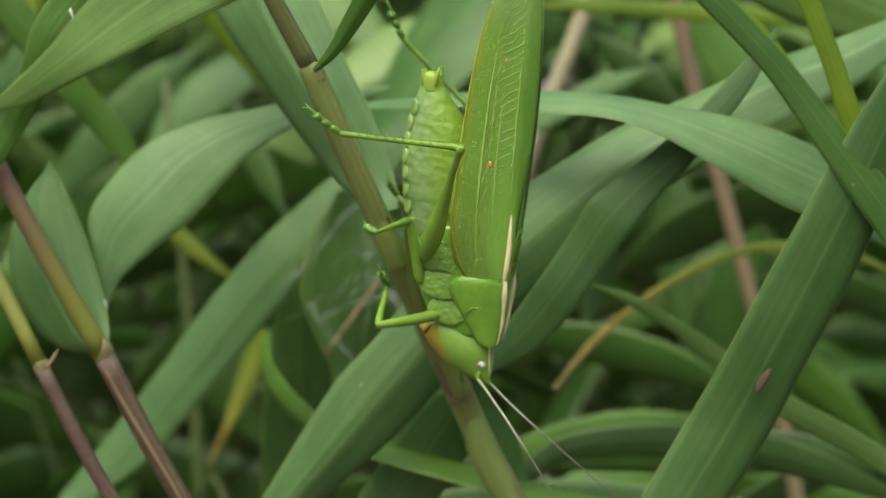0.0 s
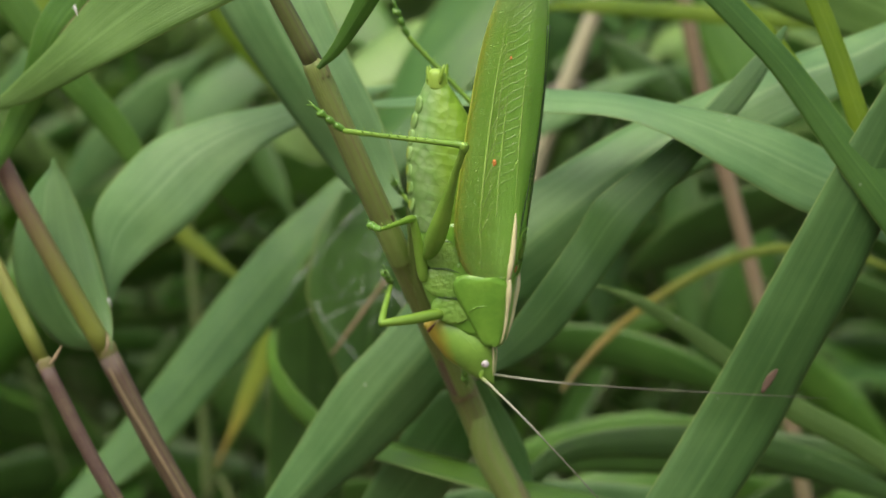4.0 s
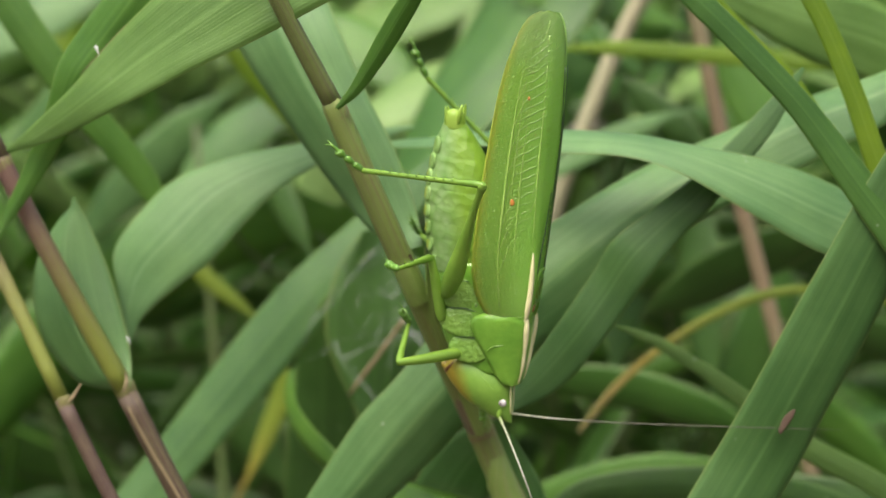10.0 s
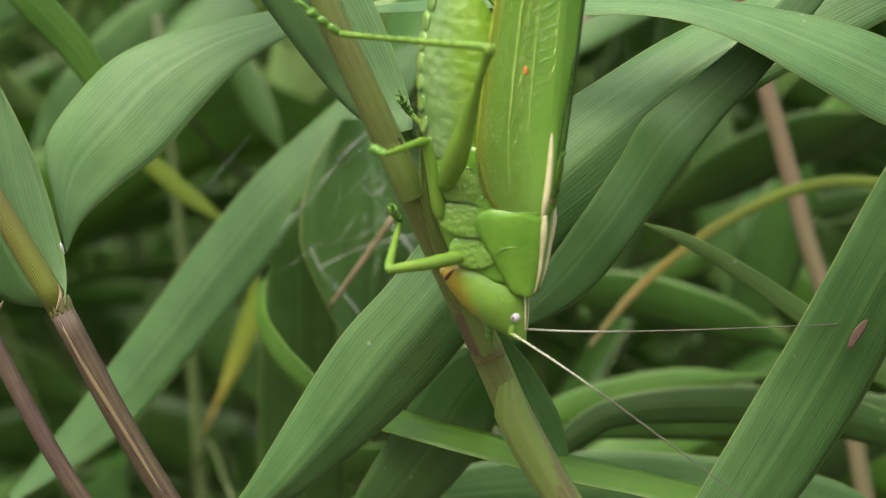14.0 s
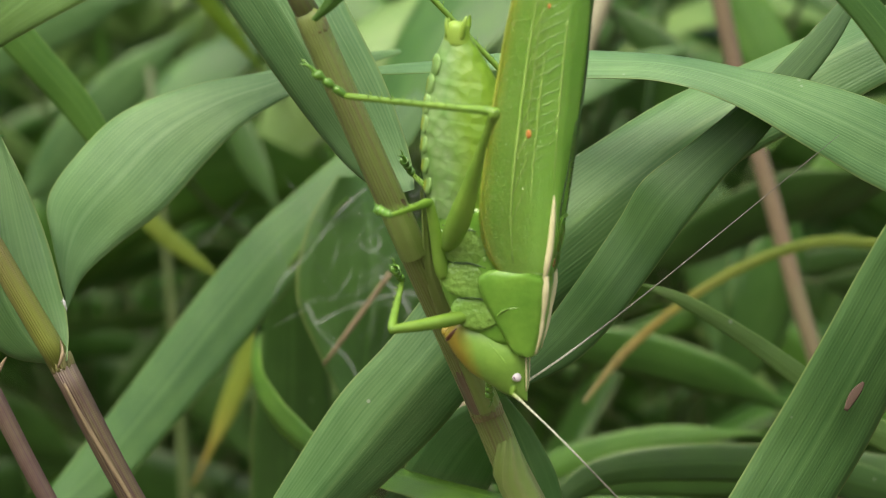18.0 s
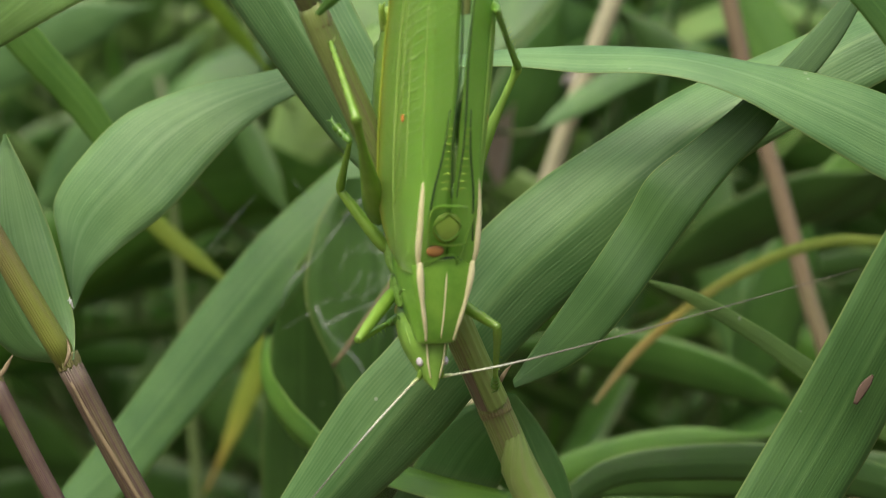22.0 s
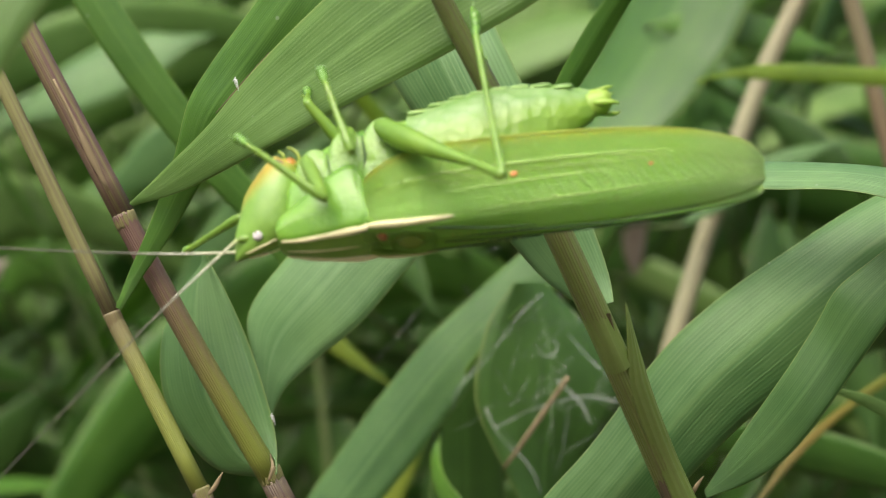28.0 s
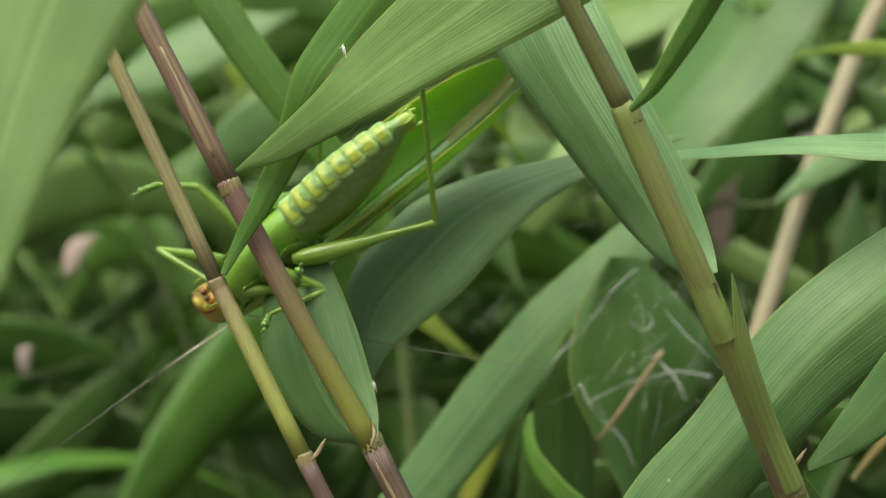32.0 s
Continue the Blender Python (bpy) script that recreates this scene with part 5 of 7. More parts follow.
# veils of silk drawn between the leaf and the culm
for x0, z0, x1, z1, half in ((-6, -8, 6, -20, 1.2),):
    veil = [(x0 + (x1 - x0) * q, 86 + 2 * q, z0 + (z1 - z0) * q - 3 * q * (1 - q), half * 0.6 * (0.3 + q * (1 - q) * 3), 0.4, -half * 0.6 * (0.3 + q * (1 - q) * 3)) for q in (0, 0.25, 0.5, 0.75, 1)]
    leaf(web_reed, veil, WEB_THIN, "thin veil of spider silk", name="silk_veil", across=6, thick=0.00005, wave=0.2)
# a brown scar on the broad leaf
broad_reed = [o for o in bpy.data.objects if o.parent is None and o.get("label", "").startswith("reed beside with long drooping")][0]
mark("scar", SPOT_H, SCAR, broad_reed, "small brown scar on the broad leaf", 0.12)

# bits of white down on the leaves
for rows, owner in ((SPECK_A, left_reed), (SPECK_B, left_reed)):
    x, y, z, r = rows[0]
    for k in range(4):
        mark("down_speck", [(x - r + k * 0.25, y, z - 0.4 * k, 0.05), (x + 0.1 * k, y - 0.15, z + 0.2, r * 0.2), (x + r * 0.7, y, z + 0.5 - 0.3 * k, 0.04)], WEB_WHITE, owner)

# ---- the katydid: x runs to its head, y to its left, z to its back; in mm from the hind edge of the collar ----
def loft_mesh(name, rings, sides=20, steps=4, square=0.0, top=1.0):
    """A body through rings of x, centre z, half width, half height; square fills out the corners, top flattens the back."""
    r = smooth_rows(rings, steps)
    verts, uvs, faces = [], [], []
    for i, (x, zc, ry, rz) in enumerate(r):
        for j in range(sides):
            q = 2 * math.pi * j / sides
            c, s = math.cos(q), math.sin(q)
            e = 1 - square
            yy = ry * math.copysign(abs(c) ** e, c)
            zz = rz * math.copysign(abs(s) ** e, s) * (top if s > 0 else 1.0)
            verts.append((x * MM, max(ry, 0.01) / max(ry, 0.01) * yy * MM, (zc + zz) * MM))
            uvs.append((j / sides, x * MM * 10))
    for i in range(len(r) - 1):
        for j in range(sides):
            faces.append((i * sides + j, (i + 1) * sides + j, (i + 1) * sides + (j + 1) % sides, i * sides + (j + 1) % sides))
    faces.append(tuple(range(sides)))
    faces.append(tuple((len(r) - 1) * sides + j for j in range(sides))[::-1])
    return mesh_of(name, verts, faces, uvs)


def sheet_mesh(name, sections, across=14, steps=5, thick=0.16, bulge=0.0):
    """A thin curved shell through cross sections, each a run of points (x, y, z) in mm from one edge to the other."""
    secs = []
    for sec in sections:
        p = smooth_rows(sec, 6)
        d = np.r_[0, np.cumsum(np.linalg.norm(np.diff(p, axis=0), axis=1))]
        d /= max(d[-1], 1e-9)
        secs.append(np.stack([np.interp(np.linspace(0, 1, across + 1), d, p[:, k]) for k in range(3)], 1).ravel())
    g = smooth_rows(secs, steps).reshape(-1, across + 1, 3)
    du, dv = np.gradient(g, axis=1), np.gradient(g, axis=0)
    nn = np.cross(dv, du)
    nn /= np.linalg.norm(nn, axis=2, keepdims=True) + 1e-9
    run = np.r_[0, np.cumsum(np.linalg.norm(np.diff(g[:, across // 2], axis=0), axis=1))]
    m, k = g.shape[0], across + 1
    verts, uvs, faces = [], [], []
    for side in (1, -1):
        for i in range(m):
            for j in range(k):
                verts.append((g[i, j] + nn[i, j] * side * thick / 2) * MM)
                uvs.append((j / across, run[i] * MM * 10))
    for i in range(m - 1):
        for j in range(across):
            a = i * k + j
            faces.append((a, a + k, a + k + 1, a + 1))
            b = a + m * k
            faces.append((b, b + 1, b + k + 1, b + k))
        for j, flip in ((0, 0), (across, 1)):
            a, b = i * k + j, i * k + j + m * k
            faces.append((a, b, b + k, a + k) if not flip else (a, a + k, b + k, b))
    return mesh_of(name, verts, faces, uvs)


def ball_mesh(name, c, r, seg=14, rows=9, pts=None):
    verts, faces = [], []
    for i in range(rows + 1):
        p = math.pi * i / rows
        for j in range(seg):
            q = 2 * math.pi * j / seg
            verts.append(((c[0] + r[0] * math.sin(p) * math.cos(q)) * MM, (c[1] + r[1] * math.sin(p) * math.sin(q)) * MM, (c[2] + r[2] * math.cos(p)) * MM))
    for i in range(rows):
        for j in range(seg):
            faces.append((i * seg + j, (i + 1) * seg + j, (i + 1) * seg + (j + 1) % seg, i * seg + (j + 1) % seg))
    return mesh_of(name, verts, faces)


katydid = thing("katydid", "bright green cone-headed katydid clinging to the reed", "insect")

# collar with its side lobes, an open saddle over the thorax
collar_rows = []
for x, half, low, top, lobe in ((-0.6, 3.7, -4.4, 0.0, 4.0), (0.2, 3.75, -6.8, 0.1, 4.3), (1.2, 3.65, -7.8, 0.2, 4.3), (2.6, 3.5, -7.6, 0.27, 4.1), (4.4, 3.15, -6.5, 0.3, 3.75), (6.4, 2.75, -5.1, 0.22, 3.3), (8.4, 2.35, -3.7, 0.05, 2.8), (9.6, 2.15, -2.8, -0.2, 2.5), (10.0, 2.0, -2.2, -0.4, 2.3)):
    collar_rows.append([(x, lobe * 0.92, low, ), (x, lobe, low * 0.55), (x, half + 0.1, -0.9), (x, half * 0.9, top - 0.25), (x, half * 0.4, top), (x, 0, top + 0.12),
                        (x, -half * 0.4, top), (x, -half * 0.9, top - 0.25), (x, -half - 0.1, -0.9), (x, -lobe, low * 0.55), (x, -lobe * 0.92, low)])
collar = part_mesh("pronotum", sheet_mesh("pronotum", collar_rows, 30, 4, 0.3), BODY_GREEN, katydid, "smooth green collar plate")
for s in (1, -1):
    part_mesh("stripe", tube_mesh("stripe", [(-0.4, s * 3.35, 0.0, 0.30), (1.2, s * 3.25, 0.16, 0.46), (3, s * 3.0, 0.24, 0.40), (4.6, s * 2.75, 0.26, 0.27), (6.5, s * 2.35, 0.22, 0.29), (8.3, s * 1.98, 0.06, 0.20), (9.6, s * 1.75, -0.15, 0.14)], 5, 8, 0), STRIPE_CREAM, collar, "ragged cream edge stripe")
part_mesh("stripe", tube_mesh("stripe", [(0.0, 0, 0.26, 0.08), (2.4, 0, 0.47, 0.15), (4.5, 0, 0.55, 0.10), (6.8, 0, 0.48, 0.13), (9.2, 0, 0.22, 0.08)], 4, 8, 0), STRIPE_CREAM, collar)
part_mesh("fold", tube_mesh("fold", [(4.6, -3.3, -1.2, 0.05), (4.0, -3.75, -2.6, 0.13), (4.4, -3.88, -4.2, 0.12), (5.4, -3.75, -5.2, 0.04)], 4, 6, 0), BODY_PALE, collar)
part_mesh("fold", tube_mesh("fold", [(4.6, 3.3, -1.2, 0.05), (4.0, 3.75, -2.6, 0.13), (4.4, 3.88, -4.2, 0.12), (5.4, 3.75, -5.2, 0.04)], 4, 6, 0), BODY_PALE, collar)
for row, r in ((collar_rows[0], 0.15), (collar_rows[-1], 0.14)):
    part_mesh("rim", tube_mesh("rim", [(x, y * 1.01, z, r) for x, y, z in row], 4, 6, 0), BODY_PALE, collar, "pale raised rim")
for s in (0, -1):
    part_mesh("rim", tube_mesh("rim", [(*row[s], 0.15) for row in collar_rows], 4, 6, 0), BODY_PALE, collar)
part_mesh("groove", tube_mesh("groove", [(x - 0.3, y * 0.97, z - 0.05, 0.14) for x, y, z in collar_rows[0][2:9]], 4, 6, 0), SEAM_DARK, katydid)

part_mesh("thorax", loft_mesh("thorax", [(9.0, -5.2, 2.3, 4.0), (6.5, -6.2, 2.9, 5.2), (3.0, -7.2, 3.4, 6.2), (-1.0, -7.8, 3.7, 6.9), (-4.5, -8.6, 3.7, 6.4), (-7.0, -9.2, 3.5, 5.4)], 24), BODY_GREEN, katydid)
for s in (1, -1):
    for x, z, ax, az, y in ((5.6, -8.0, 1.9, 3.0, 2.35), (1.7, -9.2, 2.1, 3.6, 2.75), (-2.4, -10.2, 2.2, 3.8, 2.85)):
        part_mesh("side_plate", ball_mesh("side_plate", (x, s * (y + 0.62), z), (ax * 1.12, 0.36, az), 18, 12), BODY_PALE, katydid, "smooth thorax plate")
    for x, z0, z1, y in ((3.8, -5.8, -11.4, 3.32), (-0.3, -6.6, -13.0, 3.6), (-4.3, -7.2, -13.4, 3.5)):
        part_mesh("seam", tube_mesh("seam", [(x + 0.3, s * (y - 0.1), z0, 0.06), (x - 0.1, s * (y + 0.10), z0 * 0.6 + z1 * 0.4, 0.13), (x + 0.15, s * y, z0 * 0.3 + z1 * 0.7, 0.12), (x, s * (y - 0.7), z1, 0.06)], 4, 6, 0), SEAM_DARK, katydid)
    for x, z in ((-1.2, -7.6), (2.4, -6.9)):
        part_mesh("breathing_hole", ball_mesh("breathing_hole", (x, s * 3.72, z), (0.32, 0.14, 0.22), 10, 6), ABDOMEN_PALE, katydid)

# head, on its own hinge: a slanting cone, from the tip of the brow back and down to the jaws
HINGE = (9.0, 0.0, -5.0)
TIP, DOWN, FRONT = np.array([6.9, 0, 4.9]), np.array([-0.53, 0, -0.848]), np.array([0.848, 0, -0.53])


def on_head(s, n, y=0.0):
    """A point of the head: s down from the brow's tip, n out to the face."""
    p = TIP + DOWN * s + FRONT * n
    return (float(p[0]), y, float(p[2]))


def head_mesh():
    rows = smooth_rows([(0.0, 0.0, 0.05, 0.05), (0.5, -0.1, 0.42, 0.4), (1.5, -0.45, 1.0, 1.25), (3.0, -0.95, 1.7, 2.35), (5.0, -1.5, 2.45, 3.3), (7.5, -1.15, 2.85, 3.45), (10.0, -1.0, 2.8, 3.1), (12.0, -0.7, 2.4, 2.4), (12.9, -0.5, 1.9, 1.8), (13.2, -0.5, 1.2, 1.1)], 5)
    verts, faces, sides = [], [], 28
    for s, nc, ry, rn in rows:
        for j in range(sides):
            q = 2 * math.pi * j / sides
            x, y, z = on_head(s, nc + rn * math.sin(q), ry * math.copysign(abs(math.cos(q)) ** 0.9, math.cos(q)))
            verts.append((x * MM, y * MM, z * MM))
    for i in range(len(rows) - 1):
        for j in range(sides):
            faces.append((i * sides + j, i * sides + (j + 1) % sides, (i + 1) * sides + (j + 1) % sides, (i + 1) * sides + j))
    faces.append(tuple((len(rows) - 1) * sides + j for j in range(sides)))
    return mesh_of("head", verts, faces)


def head_tube(name, pts, sides=8):
    return tube_mesh(name, [(*on_head(s, n, y), r) for s, n, y, r in pts], 4, sides, 0)


head = new("head", head_mesh())
head.data.materials.append(HEAD_GREEN)
head.parent = katydid
head.location = [v * MM for v in HINGE]
tagged(head, "slanting conical green head with an ochre face")
ring = [(12.35, -0.6 + 2.1 * math.sin(q), 2.05 * math.cos(q), 0.26 + 0.10 * math.sin(3 * q)) for q in np.linspace(0, 2 * math.pi, 17)]
part_mesh("mouth_edge", head_tube("mouth_edge", ring), MOUTH_DARK, head, "dark rust edge round the mouth")
part_mesh("lip", ball_mesh("lip", on_head(13.0, 0.7), (0.75, 1.2, 0.8)), FACE_OCHRE, head, "yellow upper lip")
for s in (1, -1):
    eye = part_mesh("eye", ball_mesh("eye", on_head(3.1, -1.7, s * 1.62), (0.58, 0.42, 0.62)), EYE_PALE, head, "small pearly eye")
    part_mesh("pupil", ball_mesh("pupil", on_head(3.2, -1.55, s * 1.98), (0.16, 0.09, 0.17), 8, 6), EYE_SPOT, eye)
    part_mesh("stripe", head_tube("stripe", [(1.0, -1.0, s * 0.55, 0.08), (2.4, -2.6, s * 1.0, 0.13), (4.0, -4.3, s * 1.2, 0.1)], 6), STRIPE_CREAM, head)
    part_mesh("cheek_line", head_tube("cheek_line", [(4.0, -1.9, s * 2.02, 0.09), (6.0, -2.4, s * 2.5, 0.11), (9.0, -2.6, s * 2.45, 0.11), (11.5, -1.9, s * 2.05, 0.08)], 6), BODY_PALE, head)
    part_mesh("mandible", ball_mesh("mandible", on_head(12.7, -1.2, s * 0.95), (1.05, 0.85, 1.05)), MOUTH_ORANGE, head, "orange jaw")
    part_mesh("mandible_tip", ball_mesh("mandible_tip", on_head(13.45, -0.9, s * 0.6), (0.55, 0.5, 0.6), 10, 7), MOUTH_DARK, head, "dark brown biting edge")
    part_mesh("palp", head_tube("palp", [(12.4, -1.9, s * 1.4, 0.26), (13.3, -2.5, s * 2.0, 0.20), (14.1, -1.7, s * 2.3, 0.18), (14.4, -0.5, s * 2.2, 0.13)]), BELLY_YELLOW, head, "yellow-green feeler of the mouth")
    part_mesh("palp", head_tube("palp", [(12.8, -0.6, s * 1.1, 0.2), (13.6, -0.2, s * 1.5, 0.16), (14.0, 0.6, s * 1.4, 0.11)]), BELLY_YELLOW, head)
    part_mesh("antenna_socket", tube_mesh("antenna_socket", [(4.6, s * 0.9, 2.9, 0.55), (5.4, s * 1.25, 3.0, 0.46), (6.2, s * 1.5, 3.0, 0.3)], 3, 10, 0), LEG_GREEN, head)


def block_plate(name, c, r, bend, seg=20, rows=8):
    """A rounded rectangular plate."""
    verts, faces = [], []
    f = lambda v: math.copysign(abs(v) ** 0.55, v)
    for i in range(rows + 1):
        p = math.pi * i / rows
        for j in range(seg):
            q = 2 * math.pi * j / seg
            y = r[1] * f(math.sin(p)) * f(math.sin(q))
            verts.append(((c[0] + r[0] * f(math.sin(p)) * f(math.cos(q))) * MM, (c[1] + y) * MM, (c[2] + r[2] * math.cos(p) + y * y / (2 * bend)) * MM))
    for i in range(rows):
        for j in range(seg):
            faces.append((i * seg + j, (i + 1) * seg + j, (i + 1) * seg + (j + 1) % seg, i * seg + (j + 1) % seg))
    return mesh_of(name, verts, faces)


# abdomen: nine rings, deeper than wide, puckered along the lower flanks, with yellow belly plates
def abdomen_at(u):
    r = 5.0 + 1.9 * math.sin(2.6 * u) - 4.3 * u * u
    return -5.0 - 21.5 * u, -10.5 - 4.6 * u + 0.6 * math.sin(3.0 * u), r * 0.62, r * 1.03


def ring_mesh(u0, u1, sides=44, steps=10):
    verts, uvs, faces = [], [], []
    for i in range(steps + 1):
        f = i / steps
        x, zc, ry, rz = abdomen_at(u0 + (u1 - u0) * f)
        swell = 1.0 - 0.009 * (2 * abs(f - 0.45)) ** 4 + 0.005 * math.sin(math.pi * f)
        for j in range(sides):
            q = 2 * math.pi * j / sides
            c, s = math.cos(q), math.sin(q)
            flank = max(0.0, 1 - abs(s + 0.55) / 0.5)
            bump = 0.17 * flank * noise.noise((x * 0.9, c * 3.0 + 5, s * 5.0)) + 0.05 * noise.noise((x * 1.7, c * 5, s * 7))
            y, z = (ry + bump) * swell * c, (rz + bump) * swell * s
            verts.append((x * MM, y * MM, (zc + z) * MM))
            uvs.append((j / sides, x * MM * 10))
    for i in range(steps):
        for j in range(sides):
            faces.append((i * sides + j, (i + 1) * sides + j, (i + 1) * sides + (j + 1) % sides, i * sides + (j + 1) % sides))
    return mesh_of("abdomen_ring", verts, faces, uvs)


core = [(x, zc, ry * 0.94, rz * 0.94) for x, zc, ry, rz in (abdomen_at(u) for u in (0, 0.2, 0.4, 0.6, 0.8, 1.0))]
abdomen = part_mesh("abdomen", loft_mesh("abdomen", core, 18), ABDOMEN_GREEN, katydid, "swollen pale green abdomen")
for n_ring in range(9):
    part_mesh("abdomen_ring", ring_mesh(n_ring / 9, (n_ring + 1.12) / 9), ABDOMEN_SKIN, abdomen)
    if n_ring < 8:
        cx, cz, cy, ch = abdomen_at((n_ring + 0.55) / 9)
        wide = 1.95 - 0.07 * n_ring
        part_mesh("plate_rim", block_plate("plate_rim", (cx, 0, cz - ch * 0.915), (1.36, wide + 0.6, 0.42), cy * 1.1), ABDOMEN_PALE, abdomen)
        part_mesh("belly_plate", block_plate("belly_plate", (cx, 0, cz - ch * 0.95), (1.12, wide, 0.32), cy * 1.1), BELLY_YELLOW, abdomen, "yellow belly plate")
part_mesh("tail_plate", loft_mesh("tail_plate", [(-25.6, -14.9, 1.35, 1.75), (-27.0, -15.2, 1.4, 1.6), (-28.0, -15.3, 1.25, 1.25), (-28.5, -15.3, 0.7, 0.6)], 16), ABDOMEN_GREEN, abdomen, "blunt tail plate")
for s in (1, -1):
    part_mesh("cercus", tube_mesh("cercus", [(-26.6, s * 0.9, -14.5, 0.42), (-28.0, s * 1.25, -14.3, 0.34), (-28.9, s * 1.2, -14.2, 0.22), (-29.4, s * 0.85, -14.2, 0.05)], 4, 8, 0), ABDOMEN_GREEN, abdomen, "short hooked cercus")
    part_mesh("tail_spine", tube_mesh("tail_spine", [(-26.6, s * 0.7, -16.1, 0.4), (-28.0, s * 0.85, -16.5, 0.24), (-28.8, s * 0.75, -16.7, 0.05)], 3, 6, 0), ABDOMEN_GREEN, abdomen)



# forewings folded like a roof
def wing_sections(s):
    rows = ((1.2, 0.5, 0.0, 3.4, -0.5, 3.8, -4.0), (-1.5, 0.2, 0.35, 3.65, -0.15, 4.1, -7.0), (-6.0, 0.1, 0.55, 3.6, -0.1, 4.6, -8.7), (-13.0, 0.2, 0.7, 3.3, -0.8, 4.95, -9.0),
            (-22.0, 0.3, 0.6, 3.3, -1.4, 5.0, -8.9), (-31.0, 0.5, 0.3, 3.3, -1.8, 4.7, -8.5), (-37.0, 0.6, -0.2, 3.0, -2.2, 4.2, -7.8), (-41.0, 0.8, -0.8, 2.6, -2.6, 3.5, -6.9), (-43.2, 1.0, -1.5, 2.3, -2.9, 3.0, -5.9), (-44.3, 1.3, -2.3, 2.0, -3.0, 2.4, -4.4))
    out = []
    for x, yi, zi, ys, zs, yo, zo in rows:
        out.append([(x, s * yi, zi), (x, s * (yi + ys) / 2, (zi + zs) / 2 + 0.22), (x, s * ys, zs), (x, s * ((ys + yo) / 2 + 0.45), (zs + zo) / 2), (x, s * yo, zo)])
    return out


def on_wing(s, x, q):
    """A point on the wing at x, q across its side field from shoulder to lower edge."""
    secs = wing_sections(s)
    xs = [-sec[0][0] for sec in secs]
    a = [np.interp(-x, xs, [sec[k][1 + c] for sec in secs]) for k in (2, 3, 4) for c in (0, 1)]
    y, z = np.interp(q, (0, 0.5, 1), (a[0], a[2], a[4])), np.interp(q, (0, 0.5, 1), (a[1], a[3], a[5]))
    return x, y, z


wings = []
for s, lift in ((1, 0.0), (-1, 0.12)):
    secs = wing_sections(s)
    secs = [[(x, y, z + (lift if n < 3 else 0)) for n, (x, y, z) in enumerate(sec)] for sec in secs]
    wing = part_mesh("forewing", sheet_mesh("forewing", secs, 16, 6), WING_GREEN, katydid, "leathery green forewing with netted veins")
    wings.append(wing)
    part_mesh("stripe", tube_mesh("stripe", [(0.4, s * 3.3, -0.2, 0.22), (-1.8, s * 3.62, -0.05, 0.42), (-4.5, s * 3.62, 0.0, 0.42), (-7.5, s * 3.48, -0.2, 0.36), (-9.6, s * 3.36, -0.4, 0.22), (-10.6, s * 3.3, -0.5, 0.06)], 5, 8, 0), STRIPE_CREAM, wing, "cream shoulder stripe")
    for q, x0, x1, r in ((0.30, -2.0, -41.0, 0.13), (0.56, -1.5, -40.0, 0.16), (0.0, -11.0, -41.0, 0.09), (0.98, -1.0, -41.5, 0.13), (0.14, -14.0, -40.0, 0.07), (0.44, -12.0, -39.0, 0.07)):
        pts = [on_wing(s, x, q) for x in np.linspace(x0, x1, 8)]
        part_mesh("vein", tube_mesh("vein", [(x, y + s * 0.13, z, r * 1.15 * min(1.0, 0.2 + 2.2 * k / 8, 0.1 + 1.6 * (7 - k) / 7)) for k, (x, y, z) in enumerate(pts)], 4, 6, 0), VEIN_WING if q < 0.9 else WING_MARGIN, wing)
    for i in range(13):
        x0 = -11.0 - 2.1 * i
        pts = [on_wing(s, x0 - 7.0 * f, 0.30 - 0.30 * f) for f in (0.0, 0.35, 0.7, 1.0)]
        part_mesh("branch_vein", tube_mesh("branch_vein", [(x, y + s * 0.11, z + 0.03, 0.075) for x, y, z in pts], 3, 5, 0), VEIN_WING, wing)
    for i in range(8):
        x0 = -6.0 - 3.6 * i
        pts = [on_wing(s, x0 - 6.0 * f, 0.56 - 0.22 * f) for f in (0.0, 0.35, 0.7, 1.0)]
        part_mesh("branch_vein", tube_mesh("branch_vein", [(x, y + s * 0.11, z, 0.065) for x, y, z in pts], 3, 5, 0), VEIN_WING, wing)
    for x, q, r in ((-17.0, 0.42, 0.45), (-32.0, 0.35, 0.32), (-27.0, 0.12, 0.2)):
        cx, cy, cz = on_wing(s, x, q)
        part_mesh("spot", ball_mesh("spot", (cx, cy + s * 0.12, cz), (r * 1.2, 0.10, r), 10, 6), SPOT_ORANGE, wing, "rust orange spot")
part_mesh("song_mirror", ball_mesh("song_mirror", (-4.8, -0.5, 0.62), (1.9, 1.8, 0.34), 20, 8), MIRROR_SKIN, katydid, "glassy song membrane on the back")
part_mesh("song_patch", ball_mesh("song_patch", (-1.9, -1.7, 0.42), (0.75, 1.15, 0.24), 16, 8), SONG_RUST, katydid, "rusty translucent patch behind the collar")
